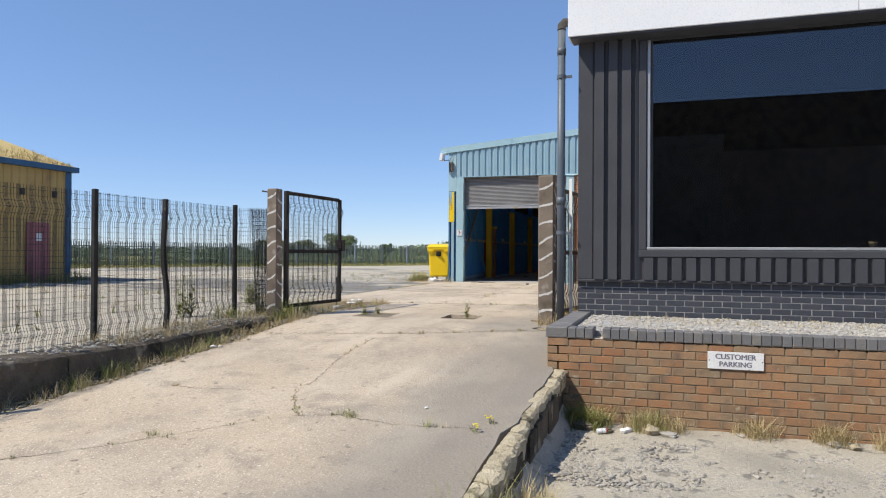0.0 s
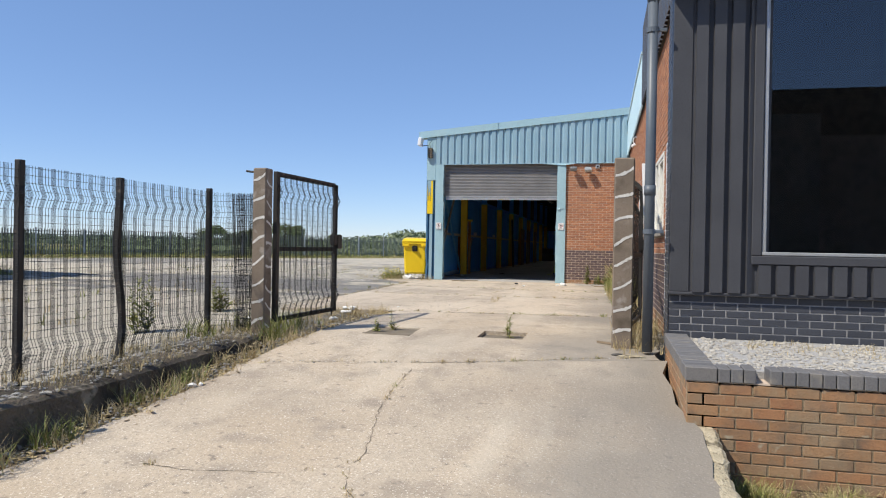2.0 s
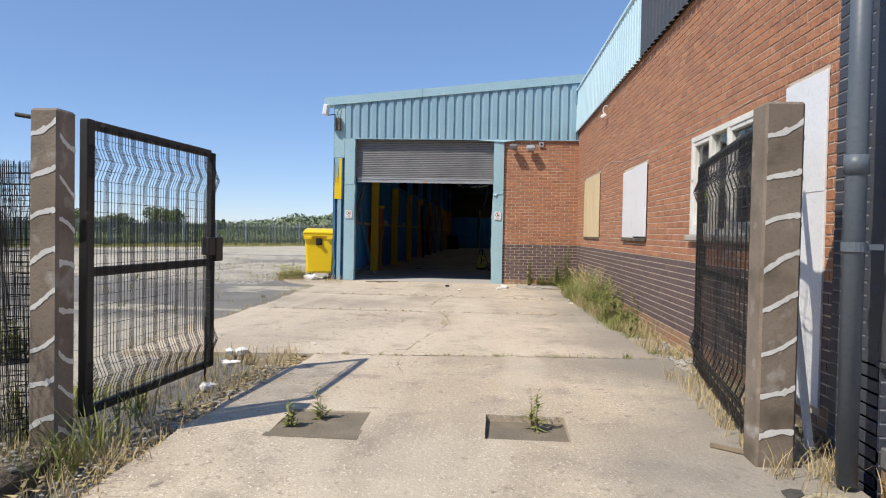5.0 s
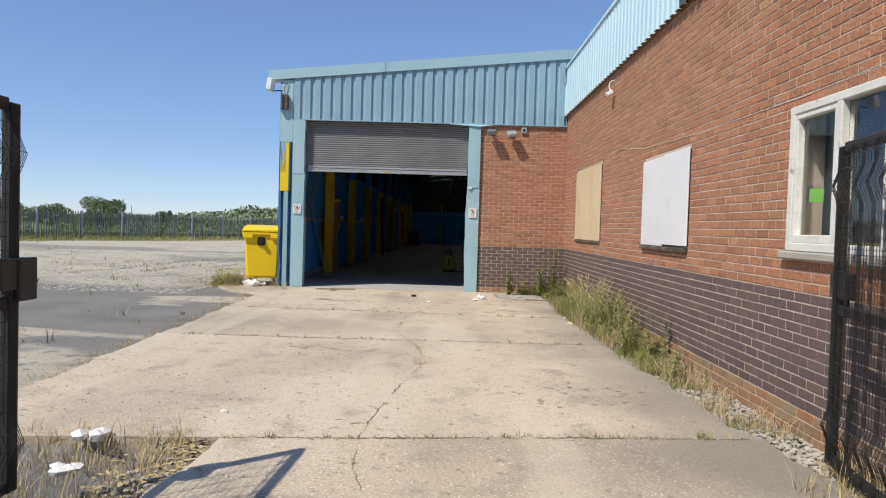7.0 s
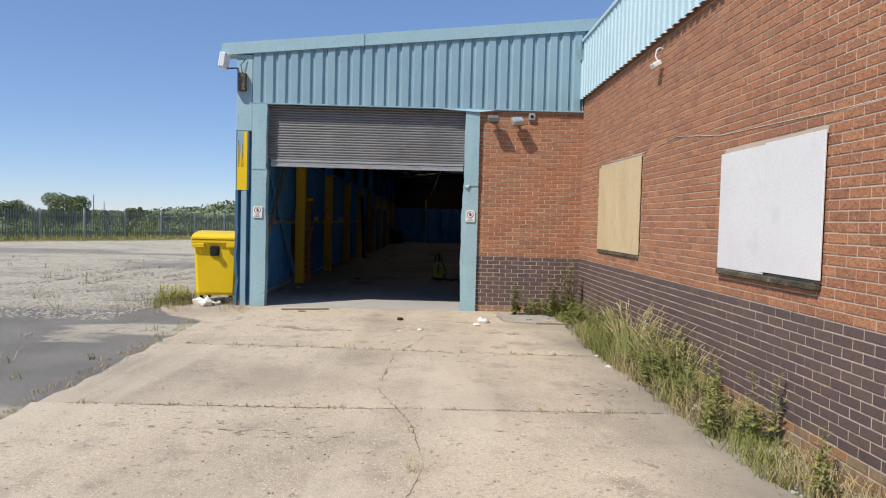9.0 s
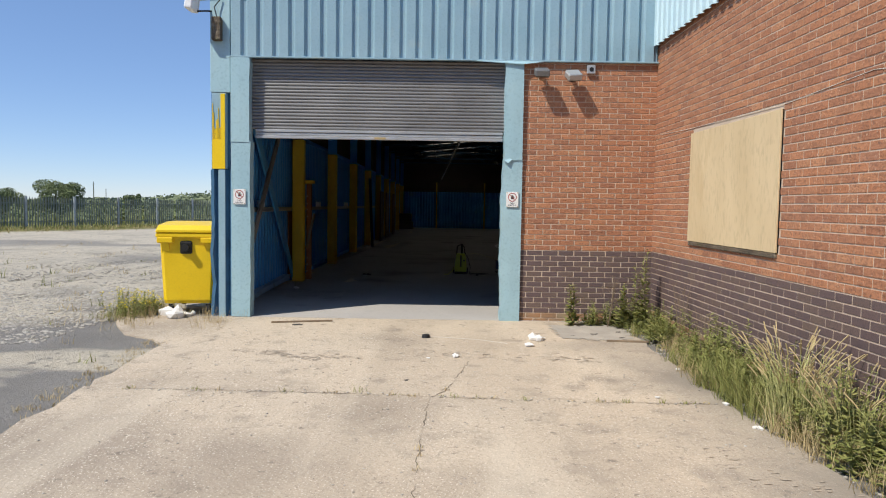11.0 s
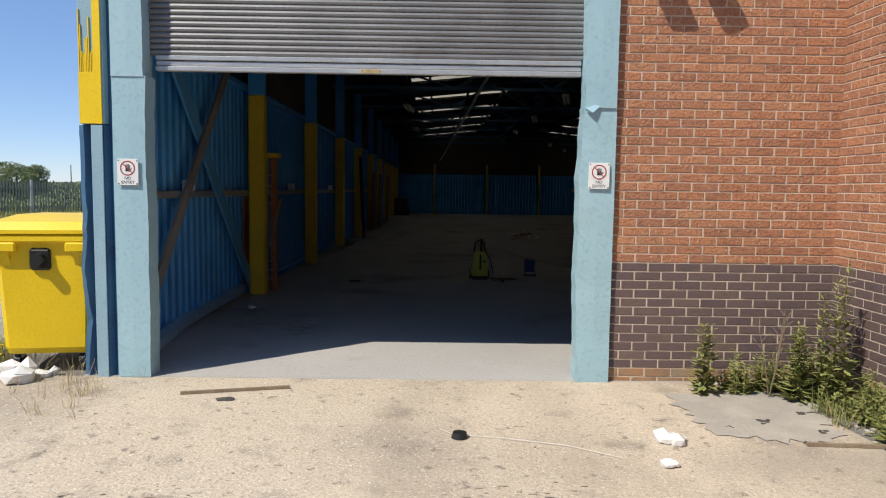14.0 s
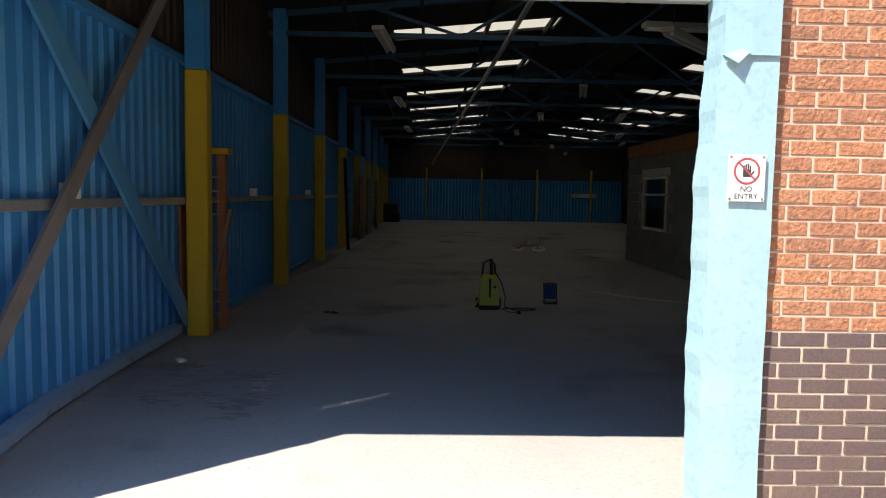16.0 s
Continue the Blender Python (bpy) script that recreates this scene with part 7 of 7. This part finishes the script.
part("hose", Geo().line([(0.12, 0, 0.62), (0.22, -0.05, 0.45), (0.28, -0.1, 0.2), (0.26, -0.12, 0.06), (0.40, -0.2, 0.02), (0.65, -0.25, 0.02), (0.80, -0.15, 0.02), (0.70, -0.02, 0.02), (0.45, -0.05, 0.02), (0.25, -0.1, 0.02)], 0.011, 6), BLACK, pw)
part("hose", Geo().line([(-0.17, -0.1, 0.22), (-0.24, -0.2, 0.1), (-0.36, -0.34, 0.02), (-0.48, -0.38, 0.015)], 0.010, 6), WASH_Y, pw)
part("plug_lead", Geo().line([(0.15, -0.14, 0.05), (0.3, -0.4, 0.015), (0.45, -0.5, 0.015)], 0.007, 5).bbox(0.43, 0.50, -0.53, -0.47, 0.0, 0.05, 0.008), BLACK, pw)
cr = thing("cable_reel", pose(-2.88, 30.82, FZ), "blue plastic cable reel stand on the floor", "cable reel")
part("frame", Geo().line([(-0.14, -0.10, 0.0), (-0.14, 0.02, 0.42), (0.14, 0.02, 0.42), (0.14, -0.10, 0.0), (-0.14, -0.10, 0.0)], 0.014, 6), BLACK, cr)
part("drum", Geo().bbox(-0.12, 0.12, -0.04, 0.06, 0.10, 0.40, 0.015), CRATE, cr)
part("foot", Geo().bbox(-0.15, 0.15, -0.14, 0.10, 0.0, 0.03, 0.006), BLACK, cr)
cr.scale = (0.68, 0.8, 0.72)
hs = thing("garden_hose", pose(0, 0, FZ), "long pale yellow garden hose across the floor", "hose")
part("hose", Geo().line([(-3.75, 36.6, 0.015), (-3.18, 37.2, 0.015), (-2.85, 35.8, 0.015), (-2.62, 34.5, 0.015), (-2.4, 33.5, 0.015), (-2.17, 32.7, 0.015), (-1.85, 32.05, 0.015), (-1.56, 31.6, 0.015), (-1.1, 31.2, 0.015), (-0.7, 30.97, 0.015), (0.3, 30.75, 0.015)], 0.013, 6), HOSE, hs)
bk = thing("child_bicycle", pose(-1.76, 40.9, FZ, 0, 0, -8), "small white and red child's bicycle lying on the floor", "bicycle")
for x, y in ((-0.45, 0.0), (0.42, -0.05)):
    g = Geo()
    n = 18
    for z0, z1, ph in ((0.05, 0.22, 0),):
        pts = [(x + 0.24 * math.cos(2 * math.pi * i / n), y + 0.20 * math.sin(2 * math.pi * i / n), 0.07 + 0.05 * math.sin(2 * math.pi * i / n)) for i in range(n + 1)]
    g.line(pts, 0.025, 6)
    w = part("wheel", g, WHITE, bk)
    part("spokes", Geo().bar((x - 0.22, y, 0.07), (x + 0.22, y, 0.07), 0.008, 0.008).bar((x, y - 0.18, 0.02), (x, y + 0.18, 0.12), 0.008, 0.008), GALV, w)
part("frame", Geo().line([(-0.45, 0, 0.08), (-0.1, 0.1, 0.16), (0.32, 0.1, 0.2), (0.42, -0.05, 0.08)], 0.02, 6).line([(-0.1, 0.1, 0.16), (-0.05, 0.35, 0.24)], 0.018, 6), SIGN_R, bk)
part("saddle", Geo().lump((-0.02, 0.42, 0.28), 0.14, 0.06, 0.05, 5), WHITE, bk)
part("handlebar", Geo().line([(0.32, 0.1, 0.2), (0.42, 0.42, 0.34), (0.55, 0.45, 0.50)], 0.015, 6), GALV, bk)
bk.scale = (0.72, 0.72, 0.9)
scrap((-0.4, 40.4, FZ), 0.10, 120, "scrap of paper on the warehouse floor")
p = thing("stacked_crates", pose(-7.1, 60.2, FZ), "dark crates stacked in the far corner of the warehouse", "crates")
for k, (z, w, h) in enumerate(((0.0, 1.05, 0.52), (0.53, 0.95, 0.50))):
    part("crate", Geo().bbox(-0.30, w - 0.30, -0.4, 0.4, z, z + h, 0.03), DEBRIS, p)
p = thing("wall_board", pose(4.12, YE - 0.12, 2.22), "long pale board fixed to the far blue wall", "board")
part("board", Geo().bbox(0, 1.54, -0.03, 0.09, 0, 0.24, 0.01), WHITE_WOOD, p)
scrap((-6.05, 29.7, FZ), 0.12, 121, "dark rag on the warehouse floor", DEBRIS, "rag", 0.2)
scrap((-7.1, 26.9, FZ), 0.09, 122, "white cup by the warehouse wall")
g = Geo()
for k in range(260):
    g.lump((rd.uniform(-7.2, 3), rd.uniform(24, 50), FZ), 0.012, 0.01, 0.008, k, 0)
tagged(part("floor_crumbs", g, STONE), "scattered pale crumbs on the warehouse floor", "rubble", kind="stuff")
# ---- yellow shed across the yard ----
SX, SY1, SY0 = -19.5, 18.55, 4.0
sh = thing("storage_shed", pose(0, 0, 0), "ochre corrugated industrial shed with a blue eaves trim", "shed")
part("wall", corrugated(Geo(), (SX, SY0), (SX, SY1), 0.45, 4.42, 0.28, 0.04, 0.5, 0.12, out=(1, 0)), SHED_Y, sh)
part("core", Geo().box(SX - 10, SX - 0.02, SY0, SY1 - 0.02, 0.4, 4.4), SHED_Y, sh)
part("corner_trim", Geo().bbox(SX - 0.05, SX + 0.06, SY1 - 0.22, SY1 + 0.03, 0.45, 4.42, 0.01), BLUE_DARK, sh, "faded dark blue corner trim")
part("eaves_trim", Geo().bbox(SX - 0.1, SX + 0.22, SY0, SY1 + 0.2, 4.34, 4.52, 0.01), BLUE_DARK, sh, "faded dark blue eaves gutter")
g = Geo()
g.add([(SX + 0.15, SY0, 4.52), (SX + 0.15, SY1 + 0.15, 4.52), (SX - 5.0, SY1 + 0.15, 6.2), (SX - 5.0, SY0, 6.2), (SX - 10, SY1, 4.5), (SX - 10, SY0, 4.5)], [(0, 1, 2, 3), (3, 2, 4, 5), (1, 4, 2)])
part("roof", g, SHED_ROOF, sh)
rd = random.Random(91)
g = Geo()
for _ in range(500):
    f = rd.random() ** 2 * 0.35
    tuft(g, SX + 0.1 - 5 * f, rd.uniform(10, SY1), 4.50 + 1.68 * f, 0.16, 6, 0.12, rd, 0.012)
tagged(part("roof_grass", g, STRAW, sh), "dry moss and grass on the roof")
dr = part("door", Geo().bbox(SX + 0.03, SX + 0.09, 16.85, 17.68, 0.58, 2.60, 0.01), PINK, sh, "faded red steel door")
part("notice", Geo().box(SX + 0.092, SX + 0.10, 17.18, 17.38, 2.0, 2.25), SIGN_W, dr)
for y in (17.8, 16.6):
    part("wall_lamp", Geo().bbox(SX + 0.03, SX + 0.15, y, y + 0.12, 3.45, 3.65, 0.01), DEBRIS, sh)
strip("shed_weeds", "dark weeds along the foot of the yellow shed", GRASS, 160, lambda rd: (SX + 0.15 + abs(rd.gauss(0, 0.3)), rd.uniform(8, 18.9), 0.56), 0.55, 12, 0.15, 92, 0.02)

# ---- palisade fence, meadow, far trees ----
FP, FD, FN = Vector((-28.04, 53.3)), Vector((0.519, 0.855)), Vector((0.855, -0.519))


def by_fence_line(u, off):
    """A plan point u metres along the far fence and off metres before it, on the yard's side."""
    q = FP + FD * u + FN * off
    return q.x, q.y


FENCE_M = Matrix.Translation((FP.x, FP.y, 0.62)) @ Matrix.Rotation(math.atan2(FD.y, FD.x), 4, "Z")
pf = thing("palisade_fence", FENCE_M, "long grey steel palisade fence across the far end of the yard", "fence")
g = Geo()
u = -55.0
rd = random.Random(95)
while u < 55:
    t = 1.74 + rd.uniform(-0.02, 0.02)
    g.box(u, u + 0.07, 0, 0.02, 0.05, t).add([(u, 0.0, t), (u + 0.07, 0.0, t), (u + 0.035, 0.0, t + 0.10)], [(0, 1, 2)])
    u += 0.155 if rd.random() > 0.02 else 0.31
tagged(part("paling", g, GREEN_STEEL, pf), kind="stuff")
for z in (0.35, 1.42):
    part("rail", Geo().box(-55, 55, 0.02, 0.06, z, z + 0.06), GREEN_STEEL, pf)
u = -54.34
while u < 55:
    part("post", Geo().bbox(u - 0.05, u + 0.05, -0.06, 0.06, -0.1, 1.87, 0.008), GALV, pf, "pale galvanised post")
    u += 2.86
strip("meadow_grass", "rough green and yellow grass before the far fence", GRASS, 2600, lambda rd: (*by_fence_line(rd.uniform(-40, 40), abs(rd.gauss(0, 2.0)) + 0.1), 0.64), 0.26, 8, 0.5, 96, 0.02)
strip("meadow_grass", "dry grass before the far fence", STRAW, 1500, lambda rd: (*by_fence_line(rd.uniform(-40, 40), abs(rd.gauss(0, 2.6)) + 0.2), 0.64), 0.22, 7, 0.4, 97, 0.02)
strip("meadow_grass", "tall rough grass behind the far fence", GRASS, 2600, lambda rd: (*by_fence_line(rd.uniform(-50, 55), -rd.uniform(0.3, 14)), 0.62), 0.75, 7, 0.6, 98, 0.035)


def leaves(g, cx, cy, cz, rx, ry, rz, n, s, rd):
    for _ in range(n):
        while True:
            u = Vector((rd.uniform(-1, 1), rd.uniform(-1, 1), rd.uniform(-1, 1)))
            if 0.25 < u.length < 1:
                break
        p = Vector((cx + u.x * rx, cy + u.y * ry, cz + u.z * rz))
        a = Vector((rd.uniform(-1, 1), rd.uniform(-1, 1), rd.uniform(-1, 1))).normalized()
        b = a.orthogonal().normalized()
        q = s * rd.uniform(0.6, 1.4)
        k = len(g.v)
        g.v += [tuple(p + a * q), tuple(p + b * q * 0.6), tuple(p - a * q), tuple(p - b * q * 0.6)]
        g.f.append((k, k + 1, k + 2, k + 3))


def tree(x, y, h, w, seed, n=2600):
    rd = random.Random(seed)
    t = thing("tree", pose(x, y, 0.6), "bushy green tree beyond the palisade fence", "tree", "far trees")
    g = Geo().tube((0, 0, -0.2), (0.1, 0, h * 0.45), 0.14, 7, 0.08)
    cr_ = Geo()
    for k in range(7):
        a = rd.uniform(0, 6.28)
        r = w * rd.uniform(0.15, 0.42)
        e = Vector((r * math.cos(a), r * math.sin(a), h * rd.uniform(0.35, 0.88)))
        g.tube((0.05, 0, h * rd.uniform(0.15, 0.4)), e, 0.05, 5, 0.02)
        rr = w * rd.uniform(0.16, 0.30)
        cr_.lump((e.x, e.y, e.z), rr * 0.28, rr * 0.28, h * 0.05, seed + k, 0)
        leaves(cr_, e.x, e.y, e.z, rr, rr, h * rd.uniform(0.12, 0.20), n // 4, 0.055, rd)
    part("trunk", g, BARK, t)
    part("crown", cr_, LEAF, t)
    return t


for k, (x, y, h, w) in enumerate(((-33.7, 66.0, 3.37, 3.8), (-32.4, 64.0, 2.92, 2.7), (-38.1, 64.0, 2.92, 2.5), (-36.9, 65.0, 2.64, 2.5), (-40.5, 64.0, 2.99, 3.1), (-33.9, 80.0, 2.36, 1.6), (-32.3, 66.0, 3.18, 2.1))):
    tree(x, y, h, w, 200 + k)
g = Geo()
rd = random.Random(99)
crest = lambda x: interp(x, [(-260, 3.2), (-94.8, 2.19), (-82.1, 2.12), (-68.4, 2.31), (-60.3, 2.55), (-55.8, 3.38), (-48.9, 4.16), (-42.0, 4.94), (30, 8.5)])
for k in range(330):
    x = rd.uniform(-240, 30)
    y = rd.uniform(146, 160)
    h = max(crest(x), 1.5) * rd.uniform(0.72, 1.08)
    w = rd.uniform(2.5, 5)
    g.lump((x, y, 0.6 + h * 0.35), w * 1.1, 2.0, h * 0.60, k, 0)
    leaves(g, x, y, 0.6 + h * 0.50, w, 2.4, h * 0.46, 300, 0.30, rd)
tagged(part("far_woods", g, HAZED_LEAF), "low green line of far woods with haze put into the colour", "woods", kind="stuff")
g = Geo()
for k in range(150):
    u_, off = rd.uniform(-50, 60), -rd.uniform(4, 22)
    x, y = by_fence_line(u_, off)
    h, w = rd.uniform(0.5, 1.1), rd.uniform(1.2, 3.0)
    g.lump((x, y, 0.6 + h * 0.4), w * 0.7, 1.0, h * 0.6, k, 0)
    leaves(g, x, y, 0.6 + h * 0.8, w, 1.5, h, 260, 0.10, rd)
tagged(part("scrub", g, LEAF), "low green scrub behind the palisade fence", "scrub", kind="stuff")
for x, y, h in ((-52.6, 110, 4.2), (-65.4, 140, 3.7)):
    p = thing("mast", pose(x, y, 0.6), "thin far telegraph mast against the sky", "mast", "far masts")
    part("pole", Geo().tube((0, 0, -0.5), (0, 0, h), 0.10, 8, 0.06), GREEN_STEEL, p)

# street side behind the walk: plain frontage that closes the place
structure("backdrop_frontage", Geo().box(-40, 60, -34, -33, -0.5, 12.5), KERB, "plain dark frontage across the road", "wall")
